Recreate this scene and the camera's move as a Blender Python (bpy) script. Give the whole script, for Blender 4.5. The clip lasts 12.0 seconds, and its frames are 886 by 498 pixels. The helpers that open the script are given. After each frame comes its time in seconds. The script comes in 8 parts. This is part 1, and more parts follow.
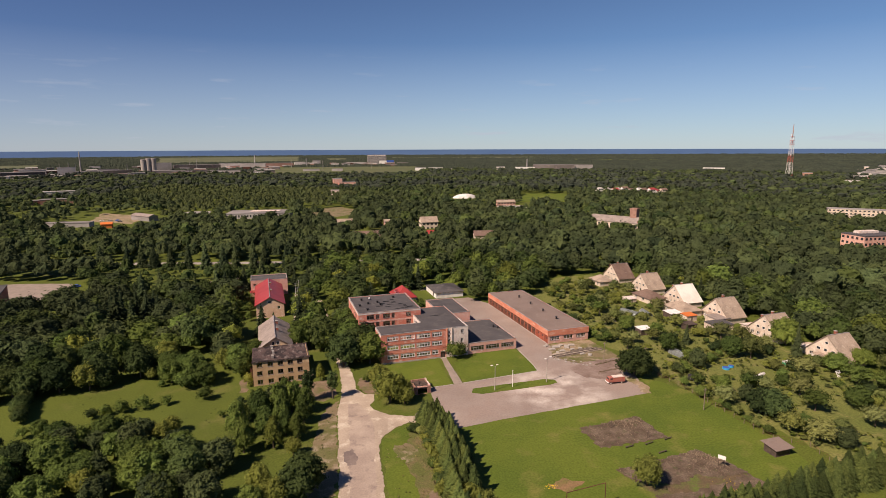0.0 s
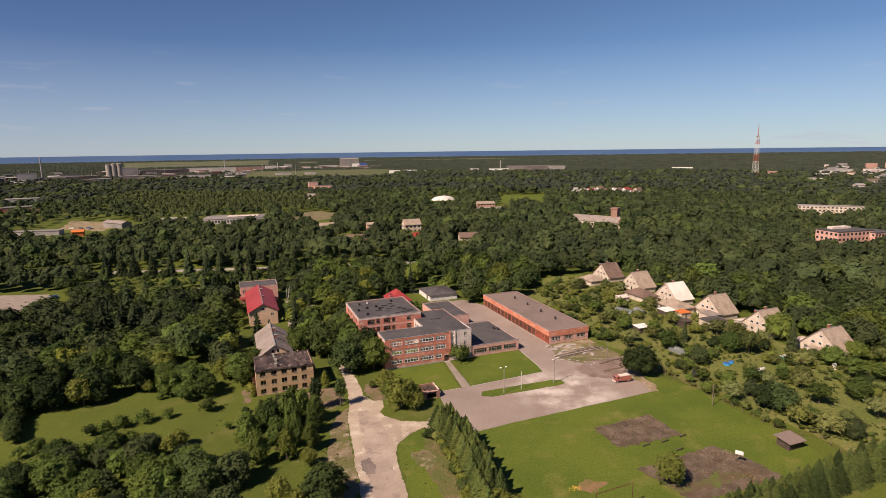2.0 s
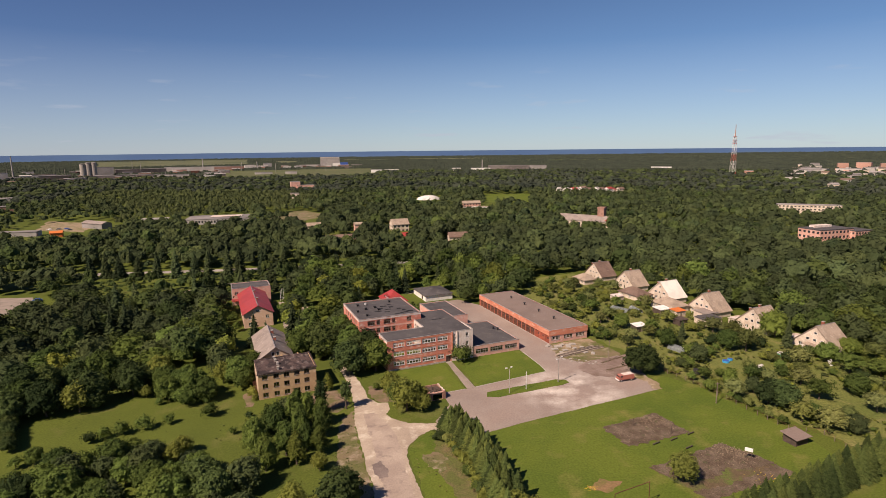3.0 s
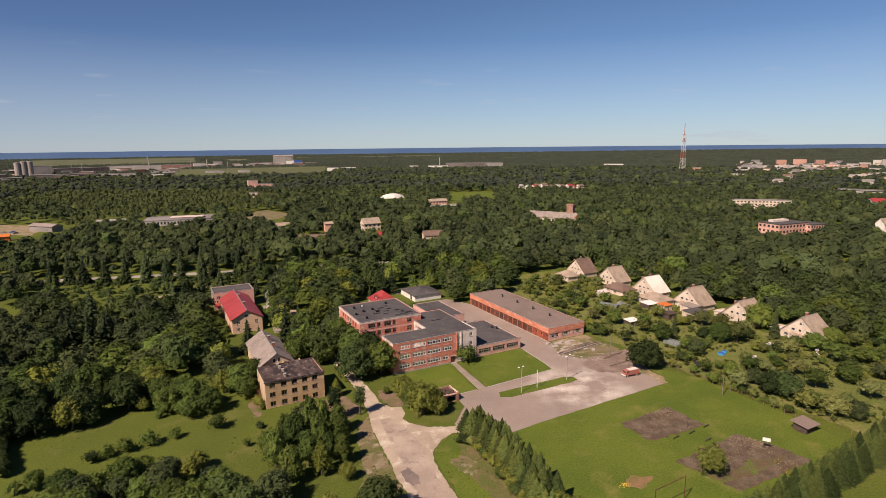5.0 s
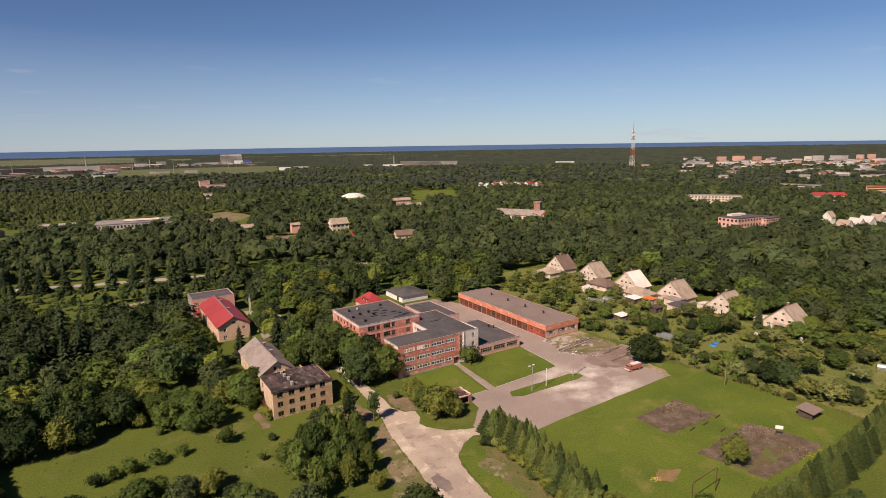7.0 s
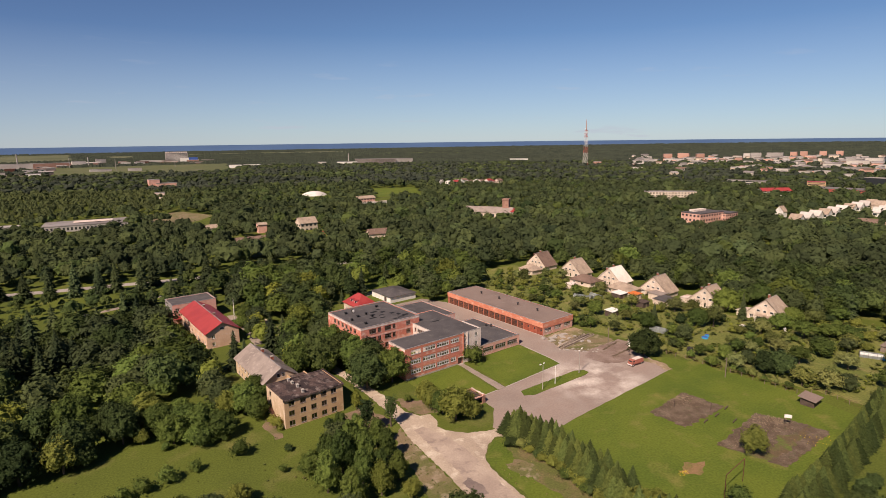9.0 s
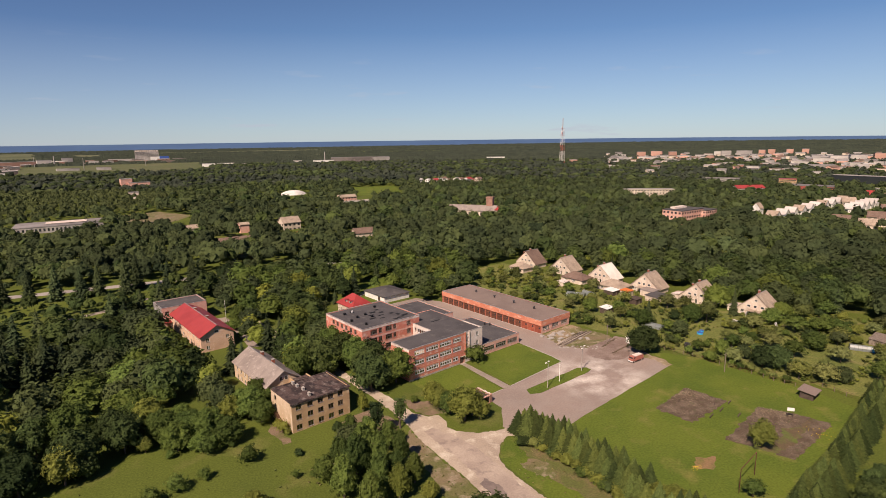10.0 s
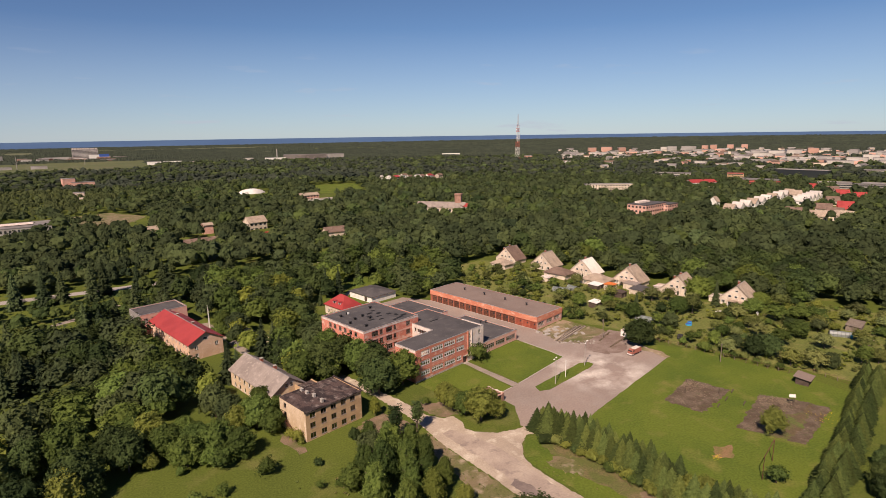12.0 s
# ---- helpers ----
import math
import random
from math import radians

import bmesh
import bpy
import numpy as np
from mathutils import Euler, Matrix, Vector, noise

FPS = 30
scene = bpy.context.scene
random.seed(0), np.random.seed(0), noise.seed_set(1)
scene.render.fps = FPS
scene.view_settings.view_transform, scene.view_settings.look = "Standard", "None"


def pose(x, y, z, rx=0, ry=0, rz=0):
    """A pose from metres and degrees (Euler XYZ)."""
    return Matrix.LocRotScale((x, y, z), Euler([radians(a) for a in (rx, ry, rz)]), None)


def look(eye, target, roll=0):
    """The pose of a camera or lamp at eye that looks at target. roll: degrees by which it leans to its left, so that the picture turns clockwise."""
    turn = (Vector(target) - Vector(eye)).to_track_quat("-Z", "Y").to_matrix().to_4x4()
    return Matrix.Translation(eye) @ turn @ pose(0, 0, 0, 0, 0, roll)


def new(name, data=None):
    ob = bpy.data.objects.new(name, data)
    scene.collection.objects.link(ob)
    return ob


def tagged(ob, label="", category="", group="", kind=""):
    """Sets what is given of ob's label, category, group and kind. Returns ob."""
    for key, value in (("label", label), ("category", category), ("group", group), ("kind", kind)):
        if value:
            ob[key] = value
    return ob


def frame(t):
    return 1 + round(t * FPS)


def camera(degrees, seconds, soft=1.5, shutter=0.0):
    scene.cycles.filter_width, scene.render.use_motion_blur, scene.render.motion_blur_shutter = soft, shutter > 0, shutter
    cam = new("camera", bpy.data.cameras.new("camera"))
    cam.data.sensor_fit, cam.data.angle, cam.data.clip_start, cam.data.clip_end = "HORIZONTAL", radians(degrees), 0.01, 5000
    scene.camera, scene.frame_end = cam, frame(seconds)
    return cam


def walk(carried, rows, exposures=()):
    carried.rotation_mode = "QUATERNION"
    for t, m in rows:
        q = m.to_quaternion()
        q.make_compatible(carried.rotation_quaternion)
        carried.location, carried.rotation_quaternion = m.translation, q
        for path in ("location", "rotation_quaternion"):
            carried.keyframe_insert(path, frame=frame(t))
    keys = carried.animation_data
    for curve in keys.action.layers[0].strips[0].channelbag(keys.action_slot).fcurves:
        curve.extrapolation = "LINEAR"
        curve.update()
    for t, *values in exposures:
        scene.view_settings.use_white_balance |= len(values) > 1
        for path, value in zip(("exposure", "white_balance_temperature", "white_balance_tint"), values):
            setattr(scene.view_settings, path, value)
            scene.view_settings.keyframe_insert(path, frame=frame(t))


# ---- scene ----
cam = camera(76.5, 12.0, soft=0.6)
PATH = [
    (0, (-0.731, 0.135, 72.611), (-0.737, 2.103, 72.253), -0.2),
    (0.5, (-2.636, 0.927, 72.563), (-2.622, 2.896, 72.211), -0.6),
    (1, (-4.985, 1.251, 72.522), (-4.949, 3.219, 72.17), -0.6),
    (1.5, (-7.765, 1.514, 72.483), (-7.702, 3.482, 72.132), -0.6),
    (2, (-10.973, 2.044, 72.51), (-10.88, 4.01, 72.159), -0.7),
    (2.5, (-14.461, 2.916, 72.582), (-14.334, 4.881, 72.231), -0.6),
    (3, (-18.243, 3.729, 72.618), (-18.079, 5.691, 72.264), -0.6),
    (5, (-34.704, 8.137, 73.172), (-34.376, 10.076, 72.808), -0.6),
    (5.5, (-38.709, 9.472, 73.218), (-38.338, 11.403, 72.851), -0.7),
    (6, (-42.776, 10.923, 73.261), (-42.363, 12.844, 72.891), -0.7),
    (6.5, (-46.627, 12.636, 73.262), (-46.173, 14.548, 72.892), -0.8),
    (7, (-50.633, 14.306, 73.293), (-50.135, 16.207, 72.922), -0.8),
    (9, (-66.107, 21.869, 73.808), (-65.445, 23.717, 73.425), -0.7),
    (9.5, (-70.027, 23.861, 73.902), (-69.323, 25.693, 73.515), -0.8),
    (10, (-73.715, 26.135, 73.97), (-72.971, 27.95, 73.58), -0.7),
    (10.5, (-77.263, 28.426, 74.058), (-76.478, 30.223, 73.665), -0.8),
    (11, (-80.767, 30.9, 74.133), (-79.942, 32.679, 73.737), -0.7),
    (11.5, (-84.171, 33.049, 74.195), (-83.308, 34.808, 73.795), -0.6),
    (12, (-87.108, 35.197, 74.246), (-86.211, 36.939, 73.842), -0.8),
]
walk(cam, [(t, look(eye, target, roll)) for t, eye, target, roll in PATH], [(0.0, 0.36, 7300, 21), (12.0, 0.36, 7300, 21)])

# ---- light ----
SUN_ELEV, SUN_ROT = radians(46), radians(230)
world = bpy.data.worlds.new("sky")
scene.world = world
world.use_nodes = True
wn, wl = world.node_tree.nodes, world.node_tree.links
sky = wn.new("ShaderNodeTexSky")
sky.sky_type = "NISHITA"
sky.sun_disc = False
sky.sun_elevation, sky.sun_rotation = SUN_ELEV, SUN_ROT
sky.altitude, sky.air_density, sky.dust_density, sky.ozone_density = 70, 0.75, 0.05, 3.0
tone = wn.new("ShaderNodeMix")
tone.data_type, tone.blend_type = "RGBA", "MULTIPLY"
tone.inputs[0].default_value = 1.0
wl.new(sky.outputs[0], tone.inputs[6])
way = wn.new("ShaderNodeTexCoord").outputs["Generated"]
toward = wn.new("ShaderNodeVectorMath")
toward.operation = "DOT_PRODUCT"
toward.inputs[1].default_value = (math.sin(SUN_ROT) * math.cos(SUN_ELEV), math.cos(SUN_ROT) * math.cos(SUN_ELEV), math.sin(SUN_ELEV))
wl.new(way, toward.inputs[0])
deep = wn.new("ShaderNodeMapRange")
deep.inputs[1].default_value, deep.inputs[2].default_value = -0.45, 0.3
wl.new(toward.outputs["Value"], deep.inputs[0])
polar_sky = wn.new("ShaderNodeMix")
polar_sky.data_type = "RGBA"
polar_sky.inputs[6].default_value, polar_sky.inputs[7].default_value = (0.83, 1.15, 1.37, 1), (0.63, 0.81, 1.13, 1)
wl.new(deep.outputs[0], polar_sky.inputs[0])
wl.new(polar_sky.outputs[2], tone.inputs[7])
flat = wn.new("ShaderNodeVectorMath")
flat.operation = "MULTIPLY"
flat.inputs[1].default_value = (9, 9, 70)
wl.new(way, flat.inputs[0])
puff = wn.new("ShaderNodeTexNoise")
puff.inputs["Scale"].default_value, puff.inputs["Detail"].default_value = 1.0, 4
wl.new(flat.outputs[0], puff.inputs["Vector"])
thin = wn.new("ShaderNodeMapRange")
thin.inputs[1].default_value, thin.inputs[2].default_value, thin.inputs[3].default_value, thin.inputs[4].default_value = 0.63, 0.75, 0.5, 0.9
wl.new(puff.outputs[0], thin.inputs[0])
up = wn.new("ShaderNodeSeparateXYZ")
wl.new(way, up.inputs[0])
low = wn.new("ShaderNodeMapRange")
low.inputs[1].default_value, low.inputs[2].default_value, low.inputs[3].default_value, low.inputs[4].default_value = 0.0, 0.17, 1.0, 0.0
wl.new(up.outputs[2], low.inputs[0])
both = wn.new("ShaderNodeMath")
both.operation = "MULTIPLY"
wl.new(thin.outputs[0], both.inputs[0])
wl.new(low.outputs[0], both.inputs[1])
veil = wn.new("ShaderNodeMix")
veil.data_type = "RGBA"
veil.inputs[7].default_value = (6.9, 8.4, 10.3, 1)
wl.new(both.outputs[0], veil.inputs[0])
wl.new(tone.outputs[2], veil.inputs[6])
wl.new(veil.outputs[2], wn["Background"].inputs[0])
wn["Background"].inputs[1].default_value = 0.05
sun = new("sun", bpy.data.lights.new("sun", "SUN"))
sun.data.energy, sun.data.angle, sun.data.color = 5.0, radians(0.5), (1.0, 0.905, 0.79)
sun_dir = Vector((math.sin(SUN_ROT) * math.cos(SUN_ELEV), math.cos(SUN_ROT) * math.cos(SUN_ELEV), math.sin(SUN_ELEV)))
sun.matrix_world = look(sun_dir * 500, (0, 0, 0))


# ---- materials ----
def ramp_mix(nt, fac, a, b):
    m = nt.nodes.new("ShaderNodeMix")
    m.data_type = "RGBA"
    if fac is not None:
        nt.links.new(fac, m.inputs[0])
    for sock, v in ((m.inputs[6], a), (m.inputs[7], b)):
        if isinstance(v, tuple):
            sock.default_value = (*v, 1)
        else:
            nt.links.new(v, sock)
    return m.outputs[2]


def noise_fac(nt, vec, scale, detail=4, lo=0.4, hi=0.6, rough=0.55):
    n = nt.nodes.new("ShaderNodeTexNoise")
    n.inputs["Scale"].default_value, n.inputs["Detail"].default_value, n.inputs["Roughness"].default_value = scale, detail, rough
    nt.links.new(vec, n.inputs["Vector"])
    r = nt.nodes.new("ShaderNodeMapRange")
    r.inputs[1].default_value, r.inputs[2].default_value = lo, hi
    nt.links.new(n.outputs[0], r.inputs[0])
    return r.outputs[0]


def scaled(nt, vec, s):
    m = nt.nodes.new("ShaderNodeVectorMath")
    m.operation = "MULTIPLY"
    m.inputs[1].default_value = s
    nt.links.new(vec, m.inputs[0])
    return m.outputs[0]


def surface(name, base, second=None, third=None, rough=0.85, metal=0.0, scales=(0.25, 1.5, 6.0), bump=0.15, stretch=(1, 1, 1),
            lims=((0.42, 0.62), (0.55, 0.72)), spec=0.3, wave=None, grain=0.25, vary=0.0, spot=None):
    """A weathered surface: base with large stains of second, smaller patches of third, grain and relief."""
    m = bpy.data.materials.new(name)
    m.use_nodes = True
    nt = m.node_tree
    p = nt.nodes["Principled BSDF"]
    co = nt.nodes.new("ShaderNodeTexCoord").outputs["Object"]
    v = scaled(nt, co, stretch)
    col = base
    if second:
        col = ramp_mix(nt, noise_fac(nt, v, scales[0], 5, *lims[0]), col, second)
    if third:
        worn = noise_fac(nt, v, scales[1], 5, *lims[1])
        if spot:
            far = nt.nodes.new("ShaderNodeVectorMath")
            far.operation = "DISTANCE"
            far.inputs[1].default_value = spot[0]
            nt.links.new(co, far.inputs[0])
            fall = nt.nodes.new("ShaderNodeMapRange")
            fall.inputs[1].default_value, fall.inputs[2].default_value, fall.inputs[3].default_value, fall.inputs[4].default_value = spot[1], spot[2], 1.0, spot[3]
            nt.links.new(far.outputs["Value"], fall.inputs[0])
            cut = nt.nodes.new("ShaderNodeMath")
            cut.operation = "MULTIPLY"
            nt.links.new(worn, cut.inputs[0])
            nt.links.new(fall.outputs[0], cut.inputs[1])
            worn = cut.outputs[0]
        col = ramp_mix(nt, worn, col, third)
    g = noise_fac(nt, v, scales[2], 3, 0.3, 0.7)
    dark = tuple(c * (1 - grain) for c in base)
    gm = nt.nodes.new("ShaderNodeMix")
    gm.data_type, gm.blend_type = "RGBA", "MULTIPLY"
    gm.inputs[0].default_value = 1.0
    if isinstance(col, tuple):
        gm.inputs[6].default_value = (*col, 1)
    else:
        nt.links.new(col, gm.inputs[6])
    nt.links.new(ramp_mix(nt, g, (1 - grain,) * 3, (1 + grain * 0.5,) * 3), gm.inputs[7])
    out = gm.outputs[2]
    if vary:
        ri = nt.nodes.new("ShaderNodeObjectInfo").outputs["Random"]
        vm = nt.nodes.new("ShaderNodeMix")
        vm.data_type, vm.blend_type = "RGBA", "MULTIPLY"
        vm.inputs[0].default_value = 1.0
        nt.links.new(out, vm.inputs[6])
        nt.links.new(ramp_mix(nt, ri, (1 - vary,) * 3, (1 + vary,) * 3), vm.inputs[7])
        out = vm.outputs[2]
    nt.links.new(out, p.inputs["Base Color"])
    p.inputs["Roughness"].default_value, p.inputs["Metallic"].default_value = rough, metal
    p.inputs["Specular IOR Level"].default_value = spec
    b = nt.nodes.new("ShaderNodeBump")
    b.inputs["Strength"].default_value, b.inputs["Distance"].default_value = bump, 0.05
    if wave:
        w = nt.nodes.new("ShaderNodeTexWave")
        w.bands_direction = wave[0]
        w.inputs["Scale"].default_value = wave[1]
        nt.links.new(co, w.inputs["Vector"])
        nt.links.new(w.outputs["Fac"], b.inputs["Height"])
    else:
        nt.links.new(g, b.inputs["Height"])
    nt.links.new(b.outputs[0], p.inputs["Normal"])
    return m


def leaf_material(name, dark, light, tip, trans=0.22, span=1.0, patch=0.05):
    """Foliage: tone by tree and by clump, fine leaf relief, some light through the leaves."""
    m = bpy.data.materials.new(name)
    m.use_nodes = True
    nt = m.node_tree
    nt.nodes.remove(nt.nodes["Principled BSDF"])
    geo = nt.nodes.new("ShaderNodeNewGeometry")
    place = geo.outputs["Position"]
    col = ramp_mix(nt, noise_fac(nt, place, patch, 3, 0.38, 0.62), dark, light)
    fine = noise_fac(nt, place, 1.7, 3, 0.3, 0.82, 0.6)
    col = ramp_mix(nt, fine, col, tip)
    tone = nt.nodes.new("ShaderNodeAttribute")
    tone.attribute_name = "tone"
    own = nt.nodes.new("ShaderNodeMath")
    own.operation = "ADD"
    nt.links.new(nt.nodes.new("ShaderNodeObjectInfo").outputs["Random"], own.inputs[0])
    nt.links.new(tone.outputs["Fac"], own.inputs[1])
    tree = nt.nodes.new("ShaderNodeMath")
    tree.operation = "FRACT"
    nt.links.new(own.outputs[0], tree.inputs[0])
    hue = nt.nodes.new("ShaderNodeMath")
    hue.operation = "MULTIPLY"
    nt.links.new(tree.outputs[0], hue.inputs[0])
    hue.inputs[1].default_value = 7.31
    warm = nt.nodes.new("ShaderNodeMath")
    warm.operation = "FRACT"
    nt.links.new(hue.outputs[0], warm.inputs[0])
    for src, lo, hi in ((geo.outputs["Random Per Island"], (0.88, 0.88, 0.9), (1.13, 1.12, 1.07)), (tree.outputs[0], (0.55, 0.58, 0.62), (1.55, 1.52, 1.35)), (warm.outputs[0], (0.9, 1.0, 1.03), (1.03, 1.0, 0.92))):
        mm = nt.nodes.new("ShaderNodeMix")
        mm.data_type, mm.blend_type = "RGBA", "MULTIPLY"
        mm.inputs[0].default_value = 1.0
        nt.links.new(col, mm.inputs[6])
        lo, hi = tuple(1 + (c - 1) * span for c in lo), tuple(1 + (c - 1) * span for c in hi)
        nt.links.new(ramp_mix(nt, src, lo, hi), mm.inputs[7])
        col = mm.outputs[2]
    bump = nt.nodes.new("ShaderNodeBump")
    bump.inputs["Strength"].default_value, bump.inputs["Distance"].default_value = 0.45, 0.35
    nt.links.new(noise_fac(nt, place, 1.9, 3, 0.3, 0.7, 0.6), bump.inputs["Height"])
    d = nt.nodes.new("ShaderNodeBsdfDiffuse")
    t = nt.nodes.new("ShaderNodeBsdfTranslucent")
    for sh in (d, t):
        nt.links.new(col, sh.inputs[0])
        nt.links.new(bump.outputs[0], sh.inputs["Normal"])
    mix = nt.nodes.new("ShaderNodeMixShader")
    mix.inputs[0].default_value = trans
    nt.links.new(d.outputs[0], mix.inputs[1])
    nt.links.new(t.outputs[0], mix.inputs[2])
    nt.links.new(mix.outputs[0], nt.nodes["Material Output"].inputs[0])
    return m


def glass_material(name, tint=(0.88, 0.9, 0.92)):
    m = bpy.data.materials.new(name)
    m.use_nodes = True
    p = m.node_tree.nodes["Principled BSDF"]
    p.inputs["Base Color"].default_value = (*tint, 1)
    p.inputs["Transmission Weight"].default_value = 1.0
    p.inputs["Roughness"].default_value = 0.04
    return m


# ground covers
M_GROUND = surface("grass_and_scrub", (0.098, 0.122, 0.022), (0.078, 0.1, 0.02), (0.14, 0.138, 0.042), scales=(0.03, 0.09, 2.3), bump=0.12, grain=0.3,
                   lims=((0.38, 0.62), (0.56, 0.74)), spec=0.1)
M_LAWN = surface("mown_lawn", (0.11, 0.142, 0.022), (0.084, 0.12, 0.019), (0.165, 0.162, 0.042), scales=(0.05, 0.13, 2.0), bump=0.3, grain=0.25, spec=0.1)
M_ROAD = surface("dusty_gravel_road", (0.43, 0.345, 0.265), (0.34, 0.268, 0.205), (0.56, 0.48, 0.38), scales=(0.09, 0.3, 2.5), bump=0.3, grain=0.18, spec=0.2)
M_YARD = surface("worn_asphalt", (0.29, 0.222, 0.185), (0.23, 0.178, 0.15), (0.68, 0.6, 0.52), scales=(0.06, 0.12, 2.0), bump=0.2, grain=0.15,
                 lims=((0.4, 0.65), (0.41, 0.66)), spec=0.25, spot=((33, 160.5, 0), 5, 18, 0.14))
M_GARDEN = surface("garden_grass", (0.165, 0.172, 0.05), (0.12, 0.142, 0.038), (0.215, 0.192, 0.076), scales=(0.05, 0.16, 1.6), bump=0.3, grain=0.4, spec=0.1)
M_OVERGROWN = surface("half_overgrown_soil", (0.12, 0.085, 0.045), (0.105, 0.13, 0.028), (0.17, 0.11, 0.065), scales=(0.18, 0.6, 3), bump=0.5, grain=0.35, lims=((0.44, 0.58), (0.55, 0.7)))
M_CLAY = surface("bare_reddish_clay", (0.24, 0.145, 0.07), (0.14, 0.13, 0.035), (0.2, 0.13, 0.06), scales=(0.22, 0.7, 3), bump=0.4, grain=0.3)
M_TRAMPLED = surface("trampled_brown_soil", (0.205, 0.142, 0.115), (0.28, 0.21, 0.172), (0.14, 0.1, 0.066), scales=(0.18, 0.5, 3), bump=0.5, grain=0.3)
M_OLDBEAM = surface("sun_bleached_beams", (0.44, 0.36, 0.28), (0.3, 0.235, 0.18), (0.52, 0.44, 0.36), scales=(0.5, 1.5, 8), stretch=(0.4, 3, 1), grain=0.3)
M_STRAW = surface("dry_stalks", (0.3, 0.225, 0.15), (0.2, 0.145, 0.095), scales=(1, 3, 9), grain=0.3)
M_VERGE = surface("grassy_dusty_verge", (0.2, 0.15, 0.085), (0.115, 0.118, 0.036), (0.34, 0.265, 0.185), scales=(0.11, 0.35, 3), bump=0.4, grain=0.3,
                  lims=((0.42, 0.6), (0.52, 0.7)))
M_ROADPATCH = surface("dark_road_patch", (0.22, 0.17, 0.145), (0.17, 0.13, 0.115), scales=(0.3, 0.8, 3), bump=0.2, grain=0.2)
M_TRACK = surface("worn_brown_asphalt", (0.325, 0.252, 0.203), (0.42, 0.335, 0.265), (0.24, 0.185, 0.155), scales=(0.12, 0.4, 2.5), bump=0.2, grain=0.15, spec=0.25)
M_DRY = surface("dry_meadow_grass", (0.105, 0.115, 0.03), (0.17, 0.13, 0.06), (0.115, 0.12, 0.034), scales=(0.25, 0.7, 3), bump=0.4, grain=0.4)
M_PATH = surface("concrete_path", (0.3, 0.24, 0.2), (0.24, 0.2, 0.16), scales=(0.3, 1, 4), grain=0.2)
M_SAND = surface("bare_sandy_soil", (0.3, 0.22, 0.14), (0.17, 0.15, 0.06), (0.4, 0.32, 0.23), scales=(0.15, 0.5, 3), bump=0.5, grain=0.3,
                 lims=((0.45, 0.6), (0.55, 0.7)))
M_EARTH = surface("bare_brown_earth", (0.2, 0.135, 0.09), (0.12, 0.115, 0.04), (0.27, 0.19, 0.13), scales=(0.25, 0.6, 4), bump=0.4, grain=0.3)
M_SOIL = surface("dug_brown_soil", (0.1, 0.068, 0.044), (0.165, 0.12, 0.083), (0.09, 0.09, 0.038), scales=(0.3, 0.8, 4), bump=0.8, grain=0.45)
M_KERB = surface("pale_concrete", (0.45, 0.4, 0.35), (0.33, 0.29, 0.25), scales=(0.6, 2, 8))
M_SEA = surface("sea", (0.055, 0.105, 0.2), (0.065, 0.12, 0.215), scales=(0.002, 0.01, 0.02), rough=0.5, bump=0.0, grain=0.05)
M_STREET = surface("pale_street", (0.34, 0.3, 0.27), (0.25, 0.22, 0.2), scales=(0.1, 0.4, 3))
M_PLAIN = surface("flat_meadow", (0.085, 0.1, 0.032), (0.11, 0.115, 0.045), (0.15, 0.13, 0.08), scales=(0.006, 0.02, 0.1), bump=0.0)
M_WORKSGROUND = surface("trodden_works_ground", (0.11, 0.098, 0.062), (0.075, 0.082, 0.036), (0.24, 0.2, 0.165), scales=(0.008, 0.02, 0.1), bump=0.0)
M_STUBBLE = surface("pale_field", (0.115, 0.12, 0.056), (0.075, 0.088, 0.036), (0.165, 0.15, 0.08), scales=(0.004, 0.012, 0.1), bump=0.0)
# buildings
M_RED = surface("faded_red_brickwork", (0.64, 0.238, 0.168), (0.56, 0.188, 0.128), (0.68, 0.5, 0.41), scales=(0.22, 0.5, 5.0), stretch=(1, 1, 1.6), grain=0.2,
                lims=((0.4, 0.6), (0.5, 0.74)))
M_ORANGE = surface("orange_painted_panels", (0.6, 0.235, 0.145), (0.52, 0.18, 0.11), (0.64, 0.38, 0.28), scales=(0.2, 0.5, 5.0), stretch=(1, 1, 2), grain=0.15)
M_PALE = surface("stained_white_plaster", (0.7, 0.6, 0.53), (0.55, 0.41, 0.34), (0.74, 0.68, 0.62), scales=(0.3, 0.7, 4), stretch=(1, 1, 0.5), grain=0.2)
M_PINK = surface("pink_plaster", (0.68, 0.39, 0.31), (0.6, 0.32, 0.25), (0.72, 0.52, 0.44), scales=(0.25, 0.6, 4), grain=0.15)
M_BITUMEN = surface("dark_roofing_felt", (0.088, 0.08, 0.079), (0.066, 0.06, 0.06), (0.12, 0.108, 0.1), scales=(0.12, 0.4, 3), grain=0.2, bump=0.2)
M_PATCH = surface("fresh_roofing_patch", (0.012, 0.012, 0.013), grain=0.2)
M_GYMROOF = surface("brown_grey_roofing", (0.22, 0.163, 0.136), (0.182, 0.134, 0.112), (0.24, 0.19, 0.16), scales=(0.1, 0.4, 3), grain=0.12)
M_COPING = surface("grey_metal_flashing", (0.42, 0.38, 0.35), (0.26, 0.22, 0.2), scales=(0.4, 1, 4), rough=0.5, metal=0.3)
M_YELLOW = surface("ochre_silicate_brick", (0.5, 0.335, 0.19), (0.42, 0.27, 0.15), (0.58, 0.44, 0.27), scales=(0.2, 0.5, 5), stretch=(1, 1, 1.6), grain=0.15)
